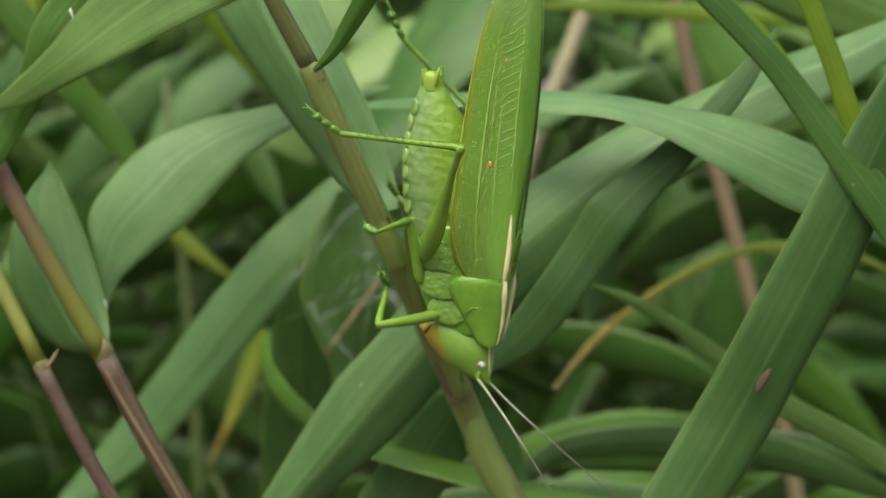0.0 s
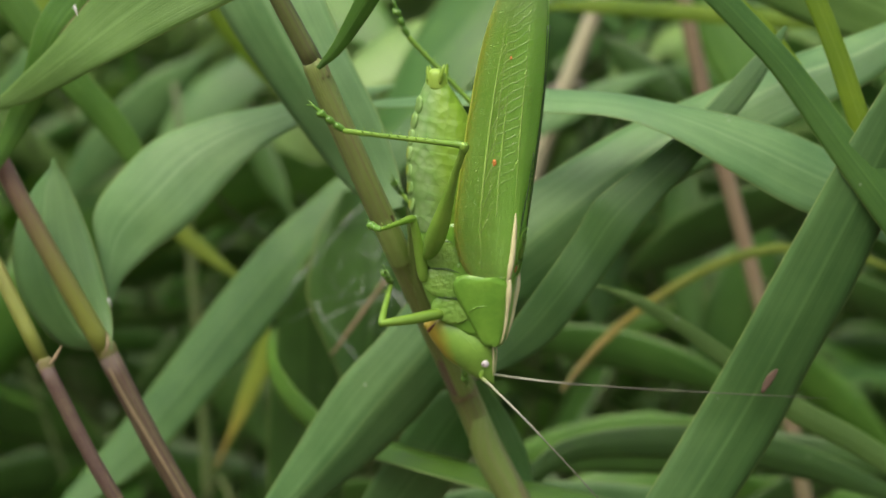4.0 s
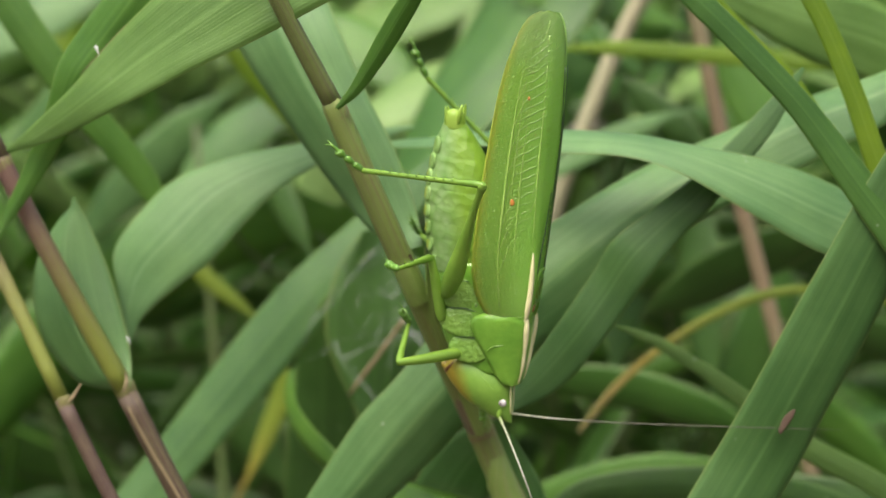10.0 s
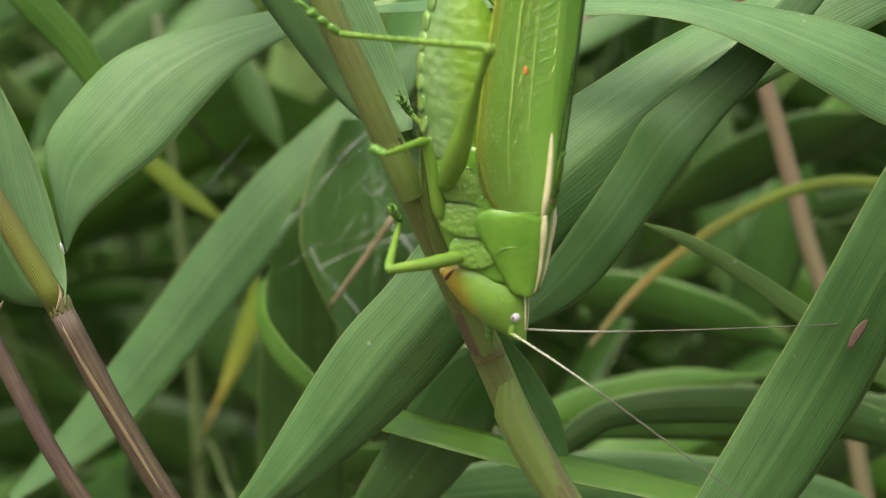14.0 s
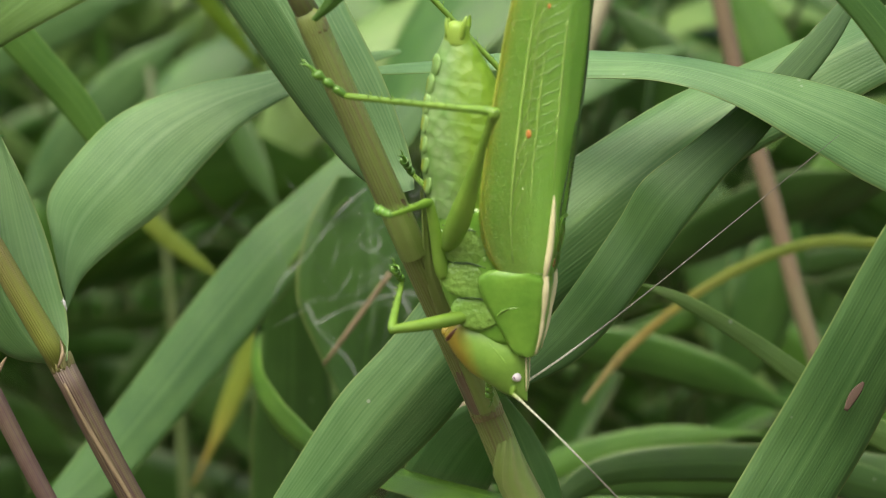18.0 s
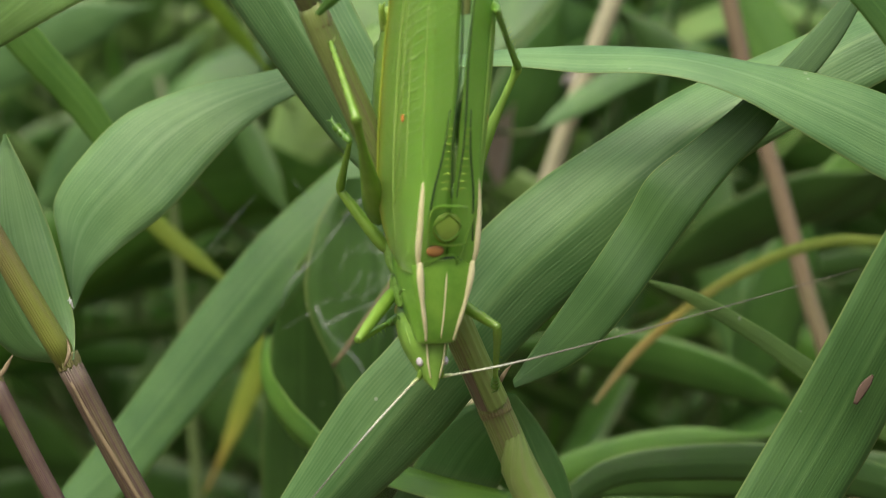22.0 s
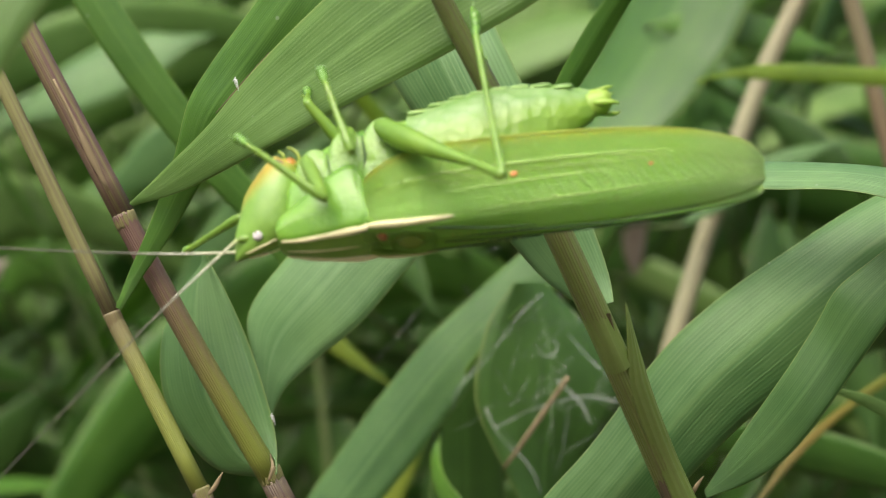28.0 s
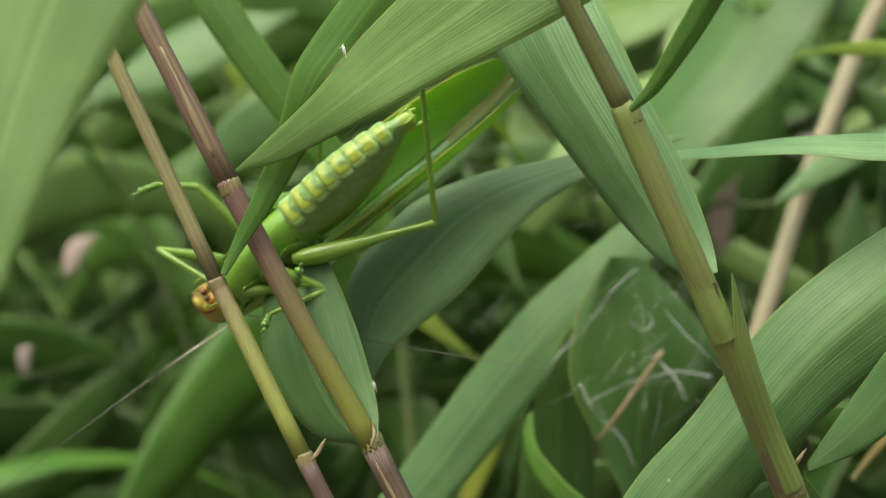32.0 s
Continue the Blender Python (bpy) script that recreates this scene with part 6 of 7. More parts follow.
for rows in ([(-7.2, 1.9, 0.7, 0.16), (-7.5, 0, 0.9, 0.24), (-7.2, -2.4, 0.75, 0.18), (-5.0, -2.9, 0.72, 0.14), (-2.6, -2.6, 0.6, 0.14)], [(-6.6, -0.5, 0.86, 0.12), (-5.0, -2.2, 0.82, 0.12), (-3.2, -0.6, 0.8, 0.13), (-4.8, 1.2, 0.82, 0.12), (-6.6, -0.5, 0.86, 0.12)],
             [(-2.8, 2.2, 0.5, 0.12), (-2.6, 0.2, 0.75, 0.15), (-2.9, -2.4, 0.6, 0.12)], [(-0.3, 1.2, 0.4, 0.12), (-1.6, 1.6, 0.55, 0.14), (-5.2, 2.6, 0.5, 0.16), (-8.0, 3.0, 0.3, 0.1)], [(-0.4, -2.8, 0.3, 0.12), (-1.5, 0.2, 0.72, 0.1), (-0.5, 1.4, 0.4, 0.1)]):
    part_mesh("song_vein", tube_mesh("song_vein", rows, 5, 8, 0), WING_GREEN, katydid)
for s in (1, -1):
    part_mesh("fold_line", tube_mesh("fold_line", [(-8.5, s * 0.35, 0.72, 0.07), (-16.0, s * 0.7, 0.78, 0.12), (-26.0, s * 0.45, 0.68, 0.13), (-37.0, s * 1.0, -0.02, 0.07)], 5, 6, 0), SEAM_DARK, katydid, "dark fold line along the back")
    part_mesh("song_vein", tube_mesh("song_vein", [(-3.0, s * 3.0, 0.30, 0.12), (-9.0, s * 2.5, 0.50, 0.13), (-14.0, s * 1.7, 0.62, 0.12), (-19.0, s * 1.3, 0.62, 0.06)], 5, 6, 0), SEAM_DARK, katydid)
    for q in range(9):
        part_mesh("song_vein", tube_mesh("song_vein", [(-9.5 - q * 0.9, s * 0.5, 0.72, 0.05), (-9.6 - q * 0.9, s * 1.1, 0.72, 0.09), (-9.5 - q * 0.9, s * 1.6, 0.62, 0.04)], 2, 5, 0), VEIN_PALE, katydid)
part_mesh("hind_wing", sheet_mesh("hind_wing", [[(-30, -0.7, -0.6), (-30, 0, -0.2), (-30, 0.7, -0.6)], [(-38, -0.9, -1.8), (-38, 0, -1.5), (-38, 0.9, -1.8)], [(-43.4, -0.8, -4.0), (-43.4, 0, -3.7), (-43.4, 0.8, -4.0)]], 6, 5), WING_EDGE, katydid, "brown folded hind wing tip")


# legs: each joint is a part of its own
HIPS = {"hind": (-2.5, 4.8, -12.0, 20.5, 21.0, 6.0), "mid": (1.5, 3.4, -12.5, 9.0, 9.5, 4.2), "fore": (6.5, 3.0, -9.5, 9.6, 10.5, 4.4)}


def leg(kind):
    x, y, z, fem, tib, foot = HIPS[kind]
    thick = {"hind": 1.45, "mid": 0.85, "fore": 0.85}[kind]
    if kind == "hind":
        f_rows = [(-0.6, 0, 0, 0.7), (1.2, 0, 0.2, 1.25), (4.5, 0, 0.3, thick), (10.0, 0, 0.2, 0.98), (15.0, 0, 0, 0.55), (19.0, 0, 0, 0.5), (20.3, 0, 0, 0.68), (21.0, 0, 0, 0.4)]
        t_rows = [(-0.3, 0, 0, 0.5), (1.2, 0, 0.15, 0.52), (3.5, 0, 0.1, 0.42), (tib * 0.7, 0, 0, 0.36), (tib - 0.6, 0, 0, 0.42), (tib, 0, 0, 0.3)]
    else:
        f_rows = [(-0.5, 0, 0, 0.6), (1.0, 0, 0, thick), (fem * 0.5, 0, 0.1, thick * 0.92), (fem - 0.6, 0, 0, 0.56), (fem + 0.3, 0, 0, 0.45)]
        t_rows = [(-0.3, 0, 0, 0.45), (1.0, 0, 0.12, 0.58), (tib * 0.35, 0, 0.1, 0.46), (tib * 0.75, 0, 0, 0.36), (tib, 0, 0, 0.3)]
    a = part_mesh(kind + "_femur", tube_mesh(kind + "_femur", f_rows, 4, 12, 0), LEG_GREEN, katydid)
    b = part_mesh(kind + "_tibia", tube_mesh(kind + "_tibia", t_rows, 4, 10, 0), LEG_GREEN, katydid)
    for k in range(9 if kind == "hind" else 5):
        px = tib * (0.22 + 0.075 * k if kind == "hind" else 0.3 + 0.13 * k)
        for s in (1, -1):
            part_mesh("spine", tube_mesh("spine", [(px, s * 0.2, 0.25, 0.09), (px + 0.35, s * 0.42, 0.75, 0.02)], 1, 5, 0), LEG_GREEN, b)
    c = part_mesh(kind + "_tarsus", tube_mesh(kind + "_tarsus", [(-0.2, 0, 0, 0.3), (foot * 0.1, 0, 0, 0.5), (foot * 0.24, 0, -0.1, 0.52), (foot * 0.3, 0, 0, 0.3), (foot * 0.38, 0, -0.1, 0.54), (foot * 0.5, 0, -0.15, 0.54),
                                                               (foot * 0.56, 0, 0, 0.3), (foot * 0.64, 0, -0.1, 0.6), (foot * 0.74, 0, -0.2, 0.62), (foot * 0.8, 0, 0, 0.26), (foot, 0, 0, 0.24)], 3, 10, 0), LEG_DARK, katydid, "jointed dark green foot")
    for s in (1, -1):
        part_mesh("claw", tube_mesh("claw", [(foot - 0.1, s * 0.1, 0, 0.13), (foot + 0.45, s * 0.4, -0.1, 0.1), (foot + 0.7, s * 0.5, -0.45, 0.03)], 3, 6, 0), LEG_DARK, c)
    return a, b, c


legs = {(kind, s): leg(kind) for kind in ("hind", "mid", "fore") for s in (1, -1)}


def antenna_material():
    m, n, l, p = mat_base("antenna_skin")
    uv = n.new("ShaderNodeUVMap")
    sep = n.new("ShaderNodeSeparateXYZ")
    l.new(uv.outputs[0], sep.inputs[0])
    r = ramp(n, [(0.0, (0.30, 0.42, 0.10)), (0.03, (0.62, 0.66, 0.42)), (0.13, (0.60, 0.62, 0.48)), (0.24, (0.13, 0.13, 0.09)), (1.0, (0.05, 0.045, 0.03))])
    l.new(math_node(n, l, "MULTIPLY", sep.outputs[1], 1.8), r.inputs[0])
    rings = math_node(n, l, "SINE", math_node(n, l, "MULTIPLY", sep.outputs[1], 900.0))
    l.new(mixc(n, l, math_node(n, l, "MULTIPLY_ADD", rings, 0.12, 0.12), r.outputs[0], (0.03, 0.03, 0.02)), p.inputs["Base Color"])
    p.inputs["Roughness"].default_value = 0.5
    return m


ANTENNA_SKIN = antenna_material()


def antenna(bend):
    rows = [(0, 0, 0, 0.26), (1.2, 0, 0, 0.22), (2.0, 0, 0, 0.14), (9, 0, bend * 0.4, 0.115), (20, 0, bend * 1.6, 0.09), (35, 0, bend * 3.6, 0.065), (52, 0, bend * 6.0, 0.035)]
    return part_mesh("antenna", tube_mesh("antenna", rows, 5, 8, 0), ANTENNA_SKIN, katydid, "long thread antenna, white at its base")


antennae = {1: antenna(1.0), -1: antenna(-0.8)}

# ---- how the katydid moves: seconds, place of the collar's hind edge in mm, way of its head, way of its back ----
BODY = [
    (0, 13.59, -14.01, -11.53, -0.134, 0.169, -0.977, 0.955, -0.215, -0.172),
    (19, 13.59, -14.01, -11.53, -0.134, 0.169, -0.977, 0.955, -0.215, -0.172),
    (19.5, 8.4, -16.5, -12.89, -0.161, 0.032, -0.986, 0.42, -0.9, -0.1),
    (20, 4.62, -11.62, -14.58, -0.23, 0.191, -0.954, 0.34, -0.9, -0.25),
    (21, 4.03, -9.32, -11.99, -0.243, 0.207, -0.948, 0.36, -0.89, -0.27),
    (22, 0.31, -16.04, -10.88, -0.087, 0.263, -0.961, 0.33, -0.9, -0.277),
    (23, 0.28, -17.39, -11.14, -0.054, 0.286, -0.957, 0.33, -0.9, -0.289),
    (24, -6.98, -15.88, -8.48, -0.11, 0.478, -0.872, 0.021, -0.876, -0.483),
    (24.5, -6.04, -18.38, -3.91, -0.376, 0.364, -0.852, 0.264, -0.839, -0.475),
    (26.5, -16.4, -19.07, 4.29, -0.775, 0.267, -0.573, 0.124, -0.825, -0.552),
    (27, -21.14, -16.58, 6.11, -0.721, 0.377, -0.582, 0.118, -0.761, -0.638),
    (28, -32.01, -35.93, 7.0, -0.996, 0.059, -0.067, 0.025, -0.450, -0.890),
    (29, -36.76, -27.66, 1.14, -0.961, 0.082, -0.265, 0.181, -0.400, -0.900),
    (30, -39.18, -24.72, -1.85, -0.942, 0.044, -0.333, 0.279, -0.340, -0.900),
    (31, -41.96, -6.0, -2.18, -0.866, 0.338, -0.368, 0.470, 0.430, -0.770),
    (31.5, -47.41, 11.0, 0.58, -0.836, 0.179, -0.518, 0.503, 0.625, -0.597),
    (32, -64.4, 31.0, 1.32, -0.8, -0.02, -0.6, 0.162, 0.955, -0.247),
]
HIND_RIGHT = [
    (0, 6.2, -29.4, 7.2, -10.9, -17.4, 10.0, -15.5, -19.0, 13.8),
    (19, 6.2, -29.4, 7.2, -10.9, -17.4, 10.0, -15.5, -19.0, 13.8),
    (19.5, -1.1, -25.2, 2.2, -11.7, -9.1, 10.4, -15.8, -18.0, 13.5),
    (20, -1.6, -19.7, 2.1, -12.2, -4.0, 11.2, -15.7, -18.0, 13.6),
    (21, -2.6, -17.9, 4.8, -10.1, -37.0, 9.1, -15.5, -18.0, 13.3),
    (22, -9.8, -24.0, 6.0, -14.9, -10.8, 21.5, -17.0, -20.0, 24.3),
    (23, -9.3, -26.7, 3.9, -13.9, -10.8, 16.8, -16.0, -20.0, 19.9),
    (24, -16.9, -24.5, 9.0, -17.1, -7.4, 21.3, -17.7, -18.0, 24.0),
    (24.5, -10.5, -31.5, 6.8, -11.1, -15.7, 20.6, -12.5, -20.0, 24.8),
    (26.5, -10.5, -30.8, 16.9, -11.9, -16.0, 31.7, -12.5, -22.0, 35.5),
    (27, -18.3, -30.6, 18.4, -19.3, -15.1, 32.5, -20.2, -22.0, 36.2),
    (28, -17.84, -47.97, 13.81, -19.37, -35.99, 29.91, -19.94, -28.9, 35.57),
    (29, -19.29, -32.8, 11.93, -19.48, -20.92, 28.22, -19.86, -27.05, 33.49),
    (30, -26.74, -36.62, 6.28, -38.14, -30.48, 21.61, -40.54, -27.13, 28.23),
    (31, -30.8, -28.3, 2.0, -38.6, -28.8, 21.5, -42.5, -20.0, 27.3),
    (31.5, -31.4, -8.0, 3.3, -40.0, -10.6, 22.3, -42.9, -19.0, 27.3),
    (32, -42.6, 19.6, 6.5, -42.3, 10.9, 25.7, -43.0, -19.0, 27.3),
]
HIND_LEFT = [
    (0, 12.9, 1.5, 9.9, -4.2, -0.5, 27.7, -5.8, -3.5, 34.7),
    (19, 12.9, 1.5, 9.9, -4.2, -0.5, 27.7, -5.8, -3.5, 34.7),
    (19.5, 7.5, -5.7, 10.4, -2.9, -17.8, 24.2, -5.5, -17.0, 28.9),
    (20, 7.1, -1.0, 10.4, -2.6, -12.7, 24.8, -4.9, -17.0, 29.0),
    (21, 6.9, 1.2, 13.2, -3.9, -10.9, 26.5, -5.9, -17.0, 31.4),
    (22, 10.0, -3.2, 13.6, 6.5, -23.4, 18.4, 4.6, -6.0, 26.0),
    (23, 9.8, -4.6, 13.6, 8.2, 14.6, 21.9, 4.4, -6.0, 24.6),
    (24, 6.7, 1.9, 15.6, 4.5, -18.1, 21.7, 3.0, -6.0, 28.3),
    (24.5, 10.8, -5.3, 16.9, 8.3, 11.8, 28.9, 5.2, -4.0, 31.8),
    (26.5, 7.2, -9.0, 12.8, 6.4, 11.1, 18.6, 5.3, 12.0, 27.4),
    (27, 2.9, -7.3, 14.4, 1.8, 12.5, 21.0, -0.2, 12.0, 30.4),
    (28, -11.99, -17.49, 16.39, -18.79, -1.96, 27.23, -19.37, 3.69, 35.47),
    (29, -16.7, -18.33, 14.42, -23.22, -3.28, 26.11, -24.75, 3.62, 33.78),
    (30, -34.98, 3.64, 6.47, -41.88, 16.01, 20.75, -42.75, 9.3, 28.13),
    (31, -43.1, 13.3, 11.1, -51.2, 28.8, 22.8, -51.9, 22.0, 29.8),
    (31.5, -45.4, 25.8, 14.9, -53.8, 40.5, 27.3, -56.6, 24.0, 32.6),
    (32, -61.7, 40.1, 13.4, -57.9, 21.9, 23.2, -59.8, 30.0, 30.8),
]
MID_RIGHT = [
    (0, -0.9, -16.6, -2.8, -5.6, -24.7, -4.1, -8.2, -18.0, -2.8),
    (19, -0.9, -16.6, -2.8, -5.6, -24.7, -4.1, -8.2, -18.0, -2.8),
    (19.5, -5.9, -6.6, -5.2, -6.9, -16.0, -3.7, -8.6, -14.0, -1.8),
    (20, -7.4, -0.5, -5.3, -7.4, -9.7, -3.1, -8.9, -14.0, -1.8),
    (21, -9.0, 1.3, -2.9, -11.5, -3.6, 4.9, -14.7, -14.0, 6.9),
    (22, -12.3, -5.4, -2.1, -11.1, -12.6, 4.0, -13.9, -10.0, 7.4),
    (23, -12.6, -6.9, -2.3, -11.2, -13.6, 4.2, -14.0, -10.0, 7.4),
    (24, -17.8, -5.1, 2.2, -14.0, -13.7, 3.4, -12.2, -8.0, 6.3),
    (24.5, -17.2, -16.2, 4.0, -20.2, -21.0, 11.6, -24.7, -22.0, 12.1),
    (26.5, -22.7, -11.1, 21.2, -19.5, -19.1, 25.2, -21.2, -12.0, 31.3),
    (27, -25.6, -11.9, 23.2, -20.1, -19.3, 25.3, -22.6, -10.0, 31.9),
    (28, -33.36, -40.69, 17.26, -36.43, -37.62, 25.31, -38.44, -28.9, 29.24),
    (29, -39.8, -32.23, 13.85, -42.68, -28.97, 21.9, -43.35, -28.97, 26.21),
    (30, -41.69, -29.62, 12.51, -42.27, -30.58, 21.52, -43.42, -28.09, 26.21),
    (31, -50.5, -21.2, 1.9, -55.3, -22.4, 10.0, -59.7, -12.0, 13.4),
    (31.5, -50.5, 1.2, -3.0, -59.8, -0.4, -2.3, -63.5, -2.0, -2.4),
    (32, -58.2, 19.2, -2.1, -65.6, 14.7, -6.1, -65.7, 2.0, -13.7),
]
MID_LEFT = [
    (0, 0.6, -3.8, -2.4, -2.8, 4.5, 0.9, -5.1, -1.0, 5.1),
    (19, 0.6, -3.8, -2.4, -2.8, 4.5, 0.9, -5.1, -1.0, 5.1),
    (19.5, 9.0, -0.6, -6.4, 8.8, 7.8, -2.1, 7.9, 4.0, 0.9),
    (20, 8.7, 7.2, -8.0, 7.7, -1.1, -3.5, 7.2, 4.0, -0.6),
    (21, 9.2, 8.2, -5.3, 8.9, -0.2, -0.8, 7.7, 4.0, 2.1),
    (22, 5.2, 3.3, -5.0, 4.8, 12.0, -1.2, 1.6, 4.0, 0.9),
    (23, 6.2, 0.7, -5.1, 5.9, 9.7, -2.0, 3.5, 4.0, 0.1),
    (24, 2.9, -4.5, 1.6, -0.6, 4.3, 2.0, -2.9, 2.0, 3.1),
    (24.5, 1.8, -6.4, 2.4, 0.0, 2.9, 1.8, -3.0, 2.0, 1.9),
    (26.5, -9.8, -6.5, 2.9, -8.9, 2.1, 6.8, -4.4, 6.0, 5.2),
    (27, -13.4, -4.6, 7.3, -8.9, 3.7, 8.0, -4.0, 6.0, 6.9),
    (28, -38.35, -27.94, 22.34, -40.26, -19.51, 25.41, -42.28, -3.98, 28.47),
    (29, -42.77, -16.41, 16.72, -45.65, -9.8, 22.38, -46.99, -4.05, 26.59),
    (30, -44.66, -17.16, 15.0, -48.5, -10.07, 19.22, -49.93, -4.12, 19.89),
    (31, -48.4, -7.8, 17.8, -52.5, 0.8, 17.0, -56.9, 20.0, 14.9),
    (31.5, -54.3, 5.6, 18.2, -56.7, 14.0, 14.6, -59.2, 22.0, 13.4),
    (32, -76.0, 18.4, 13.1, -83.1, 24.7, 13.6, -88.0, 22.0, 11.1),
]
FORE_RIGHT = [
    (0, -5.4, -18.3, -17.7, -4.3, -9.4, -12.3, -5.2, -13.0, -10.3),
    (19, -5.4, -18.3, -17.7, -4.3, -9.4, -12.3, -5.2, -13.0, -10.3),
    (19.5, -9.0, -13.3, -19.4, -5.9, -23.1, -17.1, -4.7, -12.0, -16.9),
    (20, -10.2, -6.6, -20.0, -6.6, -16.3, -17.9, -4.7, -12.0, -16.9),
    (21, -9.2, -5.7, -19.6, -5.5, -15.1, -16.5, -4.2, -12.0, -15.5),
    (22, -10.1, -13.3, -19.4, -6.7, -3.4, -18.5, -4.5, -10.0, -17.3),
    (23, -10.3, -14.4, -19.8, -7.6, -4.3, -19.5, -5.4, -10.0, -18.5),
    (24, -14.7, -12.8, -12.6, -12.6, -2.5, -12.6, -10.3, -10.0, -12.0),
    (24.5, -19.2, -16.7, -1.8, -13.9, -7.7, -2.5, -11.7, -10.0, -2.6),
    (26.5, -30.5, -18.3, 9.1, -34.8, -27.4, 12.0, -39.4, -18.0, 10.8),
    (27, -33.3, -17.0, 9.4, -42.8, -14.8, 13.4, -45.3, -14.0, 10.7),
    (28, -36.53, -41.36, 12.18, -44.77, -41.07, 18.02, -49.66, -30.82, 20.42),
    (29, -44.59, -32.9, 12.5, -48.14, -24.66, 17.1, -50.15, -25.14, 17.68),
    (30, -54.44, -29.62, 4.93, -61.92, -28.18, 11.45, -68.34, -15.62, 14.52),
    (31, -45.5, -13.8, -3.6, -51.2, -20.1, -9.7, -48.9, -14.0, -12.8),
    (31.5, -49.8, 0.7, -4.4, -57.4, 7.9, -4.9, -55.8, 2.0, -9.3),
    (32, -60.9, 22.3, -2.1, -60.5, 11.8, -1.7, -59.8, 10.0, 0.2),
]
FORE_LEFT = [
    (0, 13.4, -5.4, -18.2, 6.9, -1.6, -25.4, 7.4, 4.0, -31.3),
    (19, 13.4, -5.4, -18.2, 6.9, -1.6, -25.4, 7.4, 4.0, -31.3),
    (19.5, 12.2, -13.2, -19.9, 7.3, -5.2, -24.7, 7.1, 4.0, -29.5),
    (20, 11.2, -6.1, -21.7, 6.7, 2.5, -25.8, 6.7, 4.0, -30.8),
    (21, 9.2, -4.4, -19.6, 6.9, 4.0, -25.4, 6.9, 6.0, -29.4),
    (22, 6.9, -9.8, -19.0, 6.6, -1.8, -25.8, 7.2, 8.0, -30.8),
    (23, 6.8, -11.7, -18.3, 6.2, -4.1, -25.5, 6.9, 8.0, -31.4),
    (24, 2.4, -4.8, -16.1, 1.7, 4.7, -20.5, 4.5, 8.0, -24.1),
    (24.5, -1.5, -7.3, -12.3, -3.2, 0.9, -18.7, -2.0, 6.0, -23.6),
    (26.5, -13.0, -7.9, -1.6, -5.3, -2.7, -6.6, -6.1, 6.0, -11.2),
    (27, -16.9, -5.3, 1.5, -8.3, -5.6, -4.5, -5.8, 6.0, -11.0),
    (28, -46.97, -29.67, 10.55, -54.45, -23.82, 7.1, -56.66, -7.81, 6.43),
    (29, -51.78, -21.21, 1.19, -54.85, -13.35, -4.18, -54.75, -7.88, -5.04),
    (30, -56.07, -19.36, 3.5, -56.26, -9.39, 2.25, -55.3, -6.04, 0.81),
    (31, -61.2, -6.5, 4.3, -68.2, 1.3, 3.7, -71.2, 10.0, 3.3),
    (31.5, -67.7, 6.5, 4.4, -74.3, 13.2, -0.3, -76.2, 10.0, -3.0),
    (32, -83.0, 20.3, 3.9, -74.2, 16.9, -0.8, -71.2, 6.0, -3.6),
]

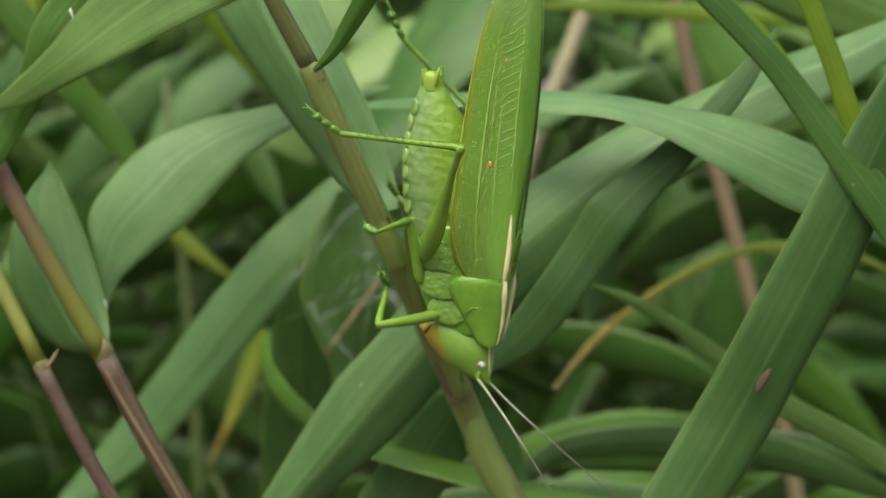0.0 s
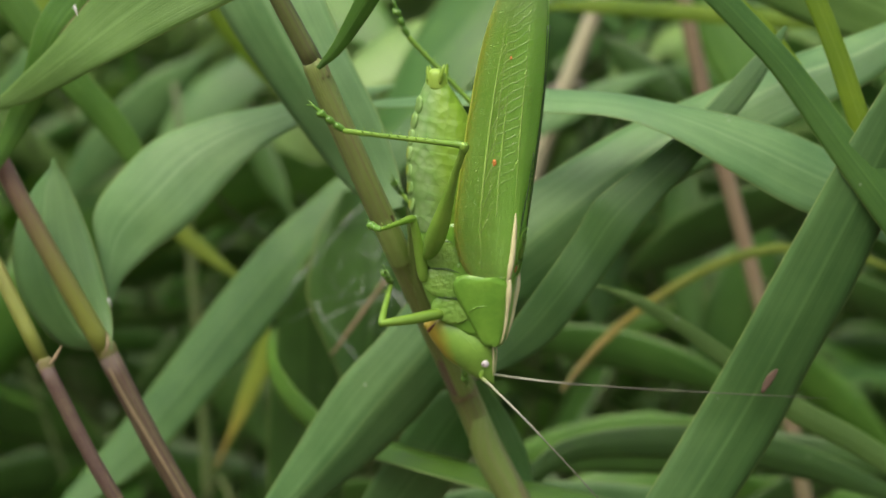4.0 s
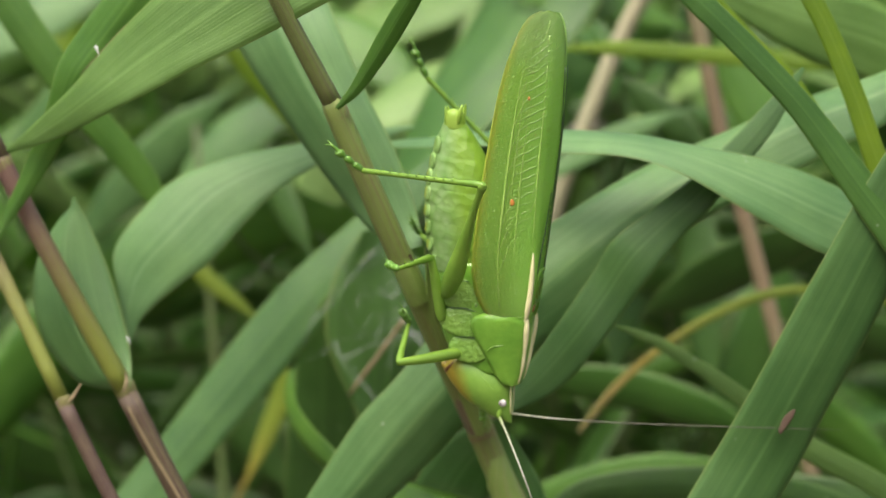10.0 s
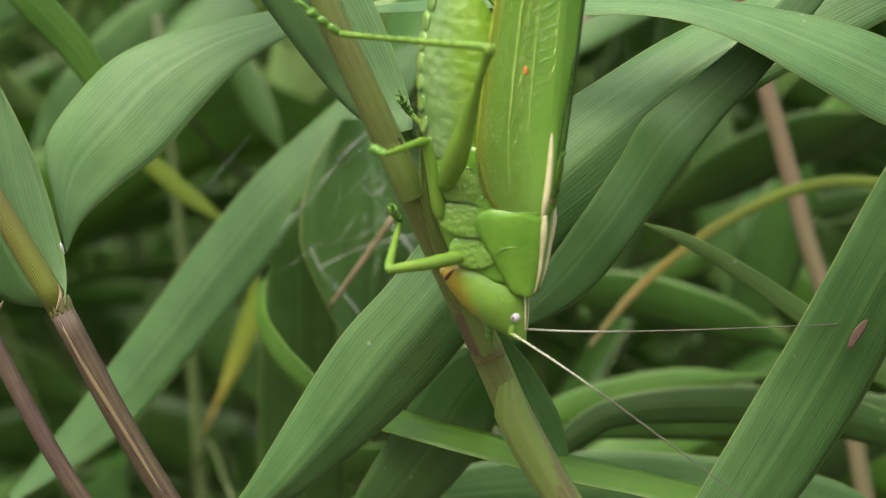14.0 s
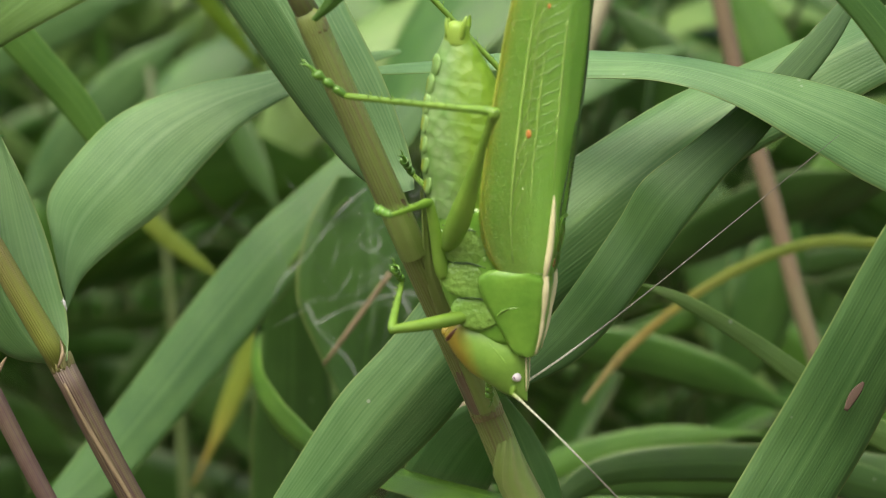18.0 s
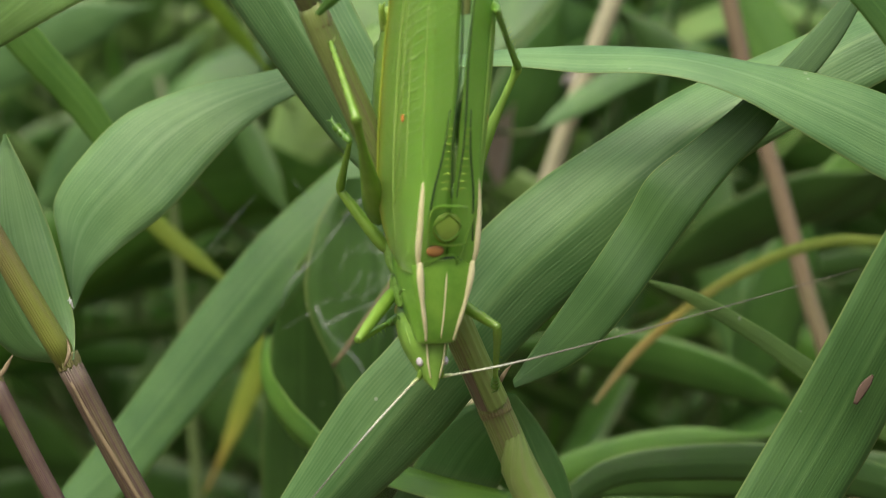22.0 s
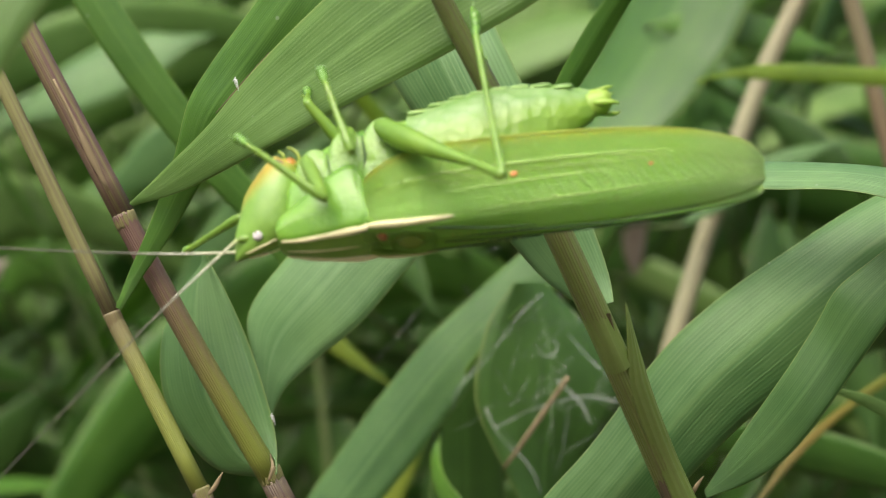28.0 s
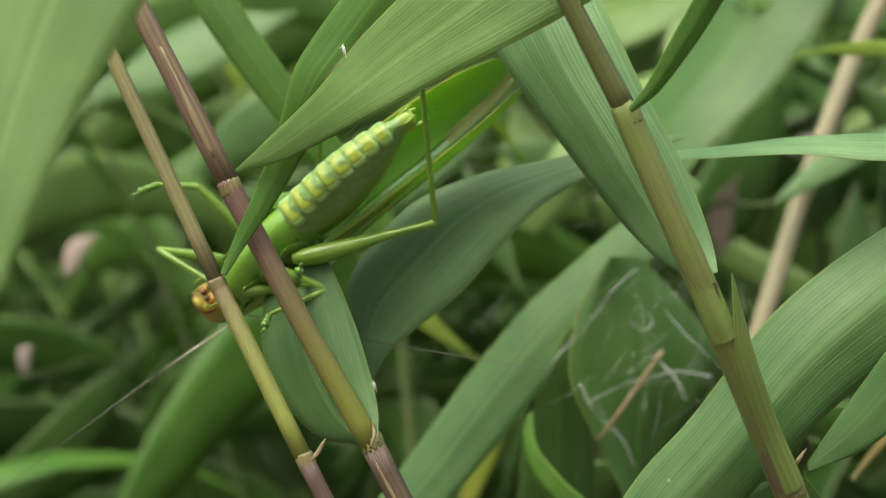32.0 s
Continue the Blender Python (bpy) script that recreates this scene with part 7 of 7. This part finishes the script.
# seconds, then the ways of the right and the left antenna (to the right, away, up)
FEELERS = [
    (0.0, 0.58, -0.2, -0.78, 0.66, -0.1, -0.74), (1.0, 0.60, -0.2, -0.78, 0.70, -0.1, -0.70), (2.0, 0.63, -0.2, -0.77, 0.98, -0.1, -0.12), (4.5, 0.75, -0.1, -0.66, 0.95, 0.1, -0.28),
    (5.0, 0.70, -0.1, -0.72, 0.80, 0.1, -0.55), (6.0, 0.60, -0.2, -0.80, -0.02, -0.3, -0.98), (7.0, 0.58, -0.2, -0.80, 0.84, 0.0, -0.54), (7.5, 0.99, 0.0, 0.02, 0.86, 0.1, -0.50),
    (8.0, 0.62, -0.1, -0.77, 0.80, 0.1, -0.60), (9.0, 0.79, -0.1, -0.61, 0.94, 0.1, -0.34), (9.5, 0.99, 0.1, -0.06, 0.40, -0.2, -0.90), (10.0, 0.41, -0.2, -0.90, 0.98, 0.1, -0.18), (10.5, 0.97, 0.1, 0.16, 0.60, -0.1, -0.80),
    (11.0, 0.90, -0.1, -0.43, 0.94, 0.1, -0.32), (12.0, 0.86, -0.1, -0.50, 0.92, 0.1, -0.38), (13.0, 0.85, -0.1, -0.52, 0.87, 0.0, -0.49), (13.5, 0.86, -0.1, -0.50, 0.99, 0.1, -0.08), (15.5, 0.77, -0.1, -0.63, 0.93, 0.1, -0.35),
    (16.0, 0.94, -0.1, -0.32, 0.95, 0.1, -0.28), (16.5, 0.45, -0.2, -0.88, 0.97, 0.1, -0.20), (17.0, 0.78, -0.1, -0.62, 0.99, 0.1, -0.14), (18.0, 0.74, -0.1, -0.66, 0.86, 0.1, 0.50), (19.0, 0.68, -0.2, -0.73, 1.0, 0.1, 0.02),
    (19.5, -0.98, -0.1, 0.17, 0.90, -0.1, -0.42), (20.0, -0.96, -0.1, 0.26, 0.62, -0.1, -0.78), (21.0, -0.78, -0.1, 0.62, 0.30, -0.1, -0.95), (21.5, -0.97, -0.1, 0.15, 0.40, -0.2, -0.9), (22.0, -0.72, -0.1, -0.69, 0.99, -0.1, 0.13), (23.0, -0.91, -0.1, 0.41, 0.41, -0.2, -0.90),
    (23.5, -0.55, -0.3, 0.80, -0.05, -0.3, -0.97), (24.0, -0.99, -0.1, 0.0, 0.66, -0.2, -0.74), (24.5, -0.15, -0.6, -0.78, 0.66, -0.2, -0.74), (26.5, -0.46, -0.1, 0.88, 0.43, -0.2, -0.89), (27.0, -0.99, -0.1, -0.12, -0.76, -0.2, -0.62), (27.5, -0.20, -0.2, -0.97, -0.98, 0.0, 0.05),
    (28.0, -0.77, -0.1, -0.63, -0.99, -0.1, -0.05), (28.5, -0.1, -0.2, -0.98, -0.8, -0.2, 0.2), (29.0, 0.14, -0.2, -0.98, -0.99, 0.0, 0.05), (29.5, 0.35, -0.2, -0.92, -0.5, -0.1, -0.86), (30.0, 0.37, -0.2, -0.91, 0.42, -0.1, -0.89), (31.0, -0.15, 0.1, -0.98, 0.74, 0.2, -0.64), (31.5, -0.97, 0.1, -0.22, 0.93, 0.1, -0.36),
    (32.0, -0.87, 0.1, -0.48, 0.93, -0.2, -0.30),
]
# seconds and degrees by which the head bows
NODS = [(0.0, 4), (24.5, 2), (26.5, 0), (27.0, 0), (28.0, -8), (28.5, -16), (29.0, -20), (30.0, -20), (31.0, -20), (31.5, -26), (32.0, -34)]

# seconds, and degrees by which the folded wings open and spread
WING_OPEN = [(0.0, 0, 0), (19.0, 0, 0), (19.5, 14, 1), (20.0, 17, 1.2), (21.0, 17, 1.2), (22.0, 10, 0.5), (23.0, 8, 0), (24.0, 1, 0), (26.5, 4, 0), (28.0, 0, 0), (32.0, 0, 0)]
# seconds and degrees by which the abdomen swings aside
SWING = [(0.0, 0), (19.0, 0), (19.5, 11), (20.0, 13), (21.0, 13), (22.0, 8), (23.0, 8), (24.0, 0), (32.0, 0)]


def frame_of(ahead, back, place):
    """A pose whose x axis runs ahead and whose z axis leans to the back."""
    x = Vector(ahead).normalized()
    z = Vector(back)
    z = (z - x * z.dot(x)).normalized()
    y = z.cross(x)
    m = Matrix((x, y, z)).transposed().to_4x4()
    m.translation = place
    return m


def body_at(t):
    rows = [r for r in BODY]
    for a, b in zip(rows, rows[1:]):
        if a[0] <= t <= b[0]:
            k = (t - a[0]) / (b[0] - a[0])
            v = [p + (q - p) * k for p, q in zip(a, b)]
            ma, mb = (frame_of(r[4:7], r[7:10], (r[1] * MM, r[2] * MM, r[3] * MM + MID)) for r in (a, b))
            return Matrix.LocRotScale(ma.translation.lerp(mb.translation, k), ma.to_quaternion().slerp(mb.to_quaternion(), k), None)
    raise ValueError(t)


def motions():
    walk(katydid, [(r[0], frame_of(r[4:7], r[7:10], (r[1] * MM, r[2] * MM, r[3] * MM + MID))) for r in BODY])
    walk(head, [(t, pose(HINGE[0] * MM, 0, HINGE[2] * MM, 0, deg, 0)) for t, deg in NODS])
    for name, s, rows in (("hind", -1, HIND_RIGHT), ("hind", 1, HIND_LEFT), ("mid", -1, MID_RIGHT), ("mid", 1, MID_LEFT), ("fore", -1, FORE_RIGHT), ("fore", 1, FORE_LEFT)):
        hx, hy, hz, fem, tib, foot = HIPS[name]
        keys = ([], [], [])
        for t, *v in rows:
            inv = body_at(t).inverted()
            knee, ankle, tip = (inv @ Vector((v[k] * MM, v[k + 1] * MM, v[k + 2] * MM + MID)) for k in (0, 3, 6))
            hip = Vector((hx * MM, s * hy * MM, hz * MM))
            a = (knee - hip).normalized()
            k2 = hip + a * fem * MM
            b = (ankle - k2).normalized()
            a2 = k2 + b * tib * MM
            c = (tip - a2).normalized()
            up = a.cross(b).cross(a) if a.cross(b).length > 0.05 else Vector((0, 0, 1))
            keys[0].append((t, frame_of(a, -up, hip)))
            keys[1].append((t, frame_of(b, a, k2)))
            keys[2].append((t, frame_of(c, Vector((0, 0, 1)) if abs(c.z) < 0.9 else Vector((1, 0, 0)), a2)))
        for ob, k in zip(legs[name, s], keys):
            walk(ob, k)
    for s, wing in zip((1, -1), wings):
        walk(wing, [(t, pose(0, s * 3.4 * MM * (1 - math.cos(radians(deg))), -3.4 * MM * math.sin(radians(deg)), s * deg, 0, -s * splay)) for t, deg, splay in WING_OPEN])
    walk(abdomen, [(t, pose(0, 0, 0, 0, 0, deg)) for t, deg in SWING])
    for s in (-1, 1):
        keys = []
        for t, *v in FEELERS:
            m = body_at(t)
            way = m.to_3x3().inverted() @ Vector(v[:3] if s < 0 else v[3:])
            deg = np.interp(t, [r[0] for r in NODS], [r[1] for r in NODS])
            root = pose(HINGE[0] * MM, 0, HINGE[2] * MM, 0, deg, 0) @ Vector((6.0 * MM, s * 1.5 * MM, 3.0 * MM))
            keys.append((t, frame_of(way, m.to_3x3().inverted() @ Vector((0, 0.2, 1)), root)))
        walk(antennae[s], keys)


motions()
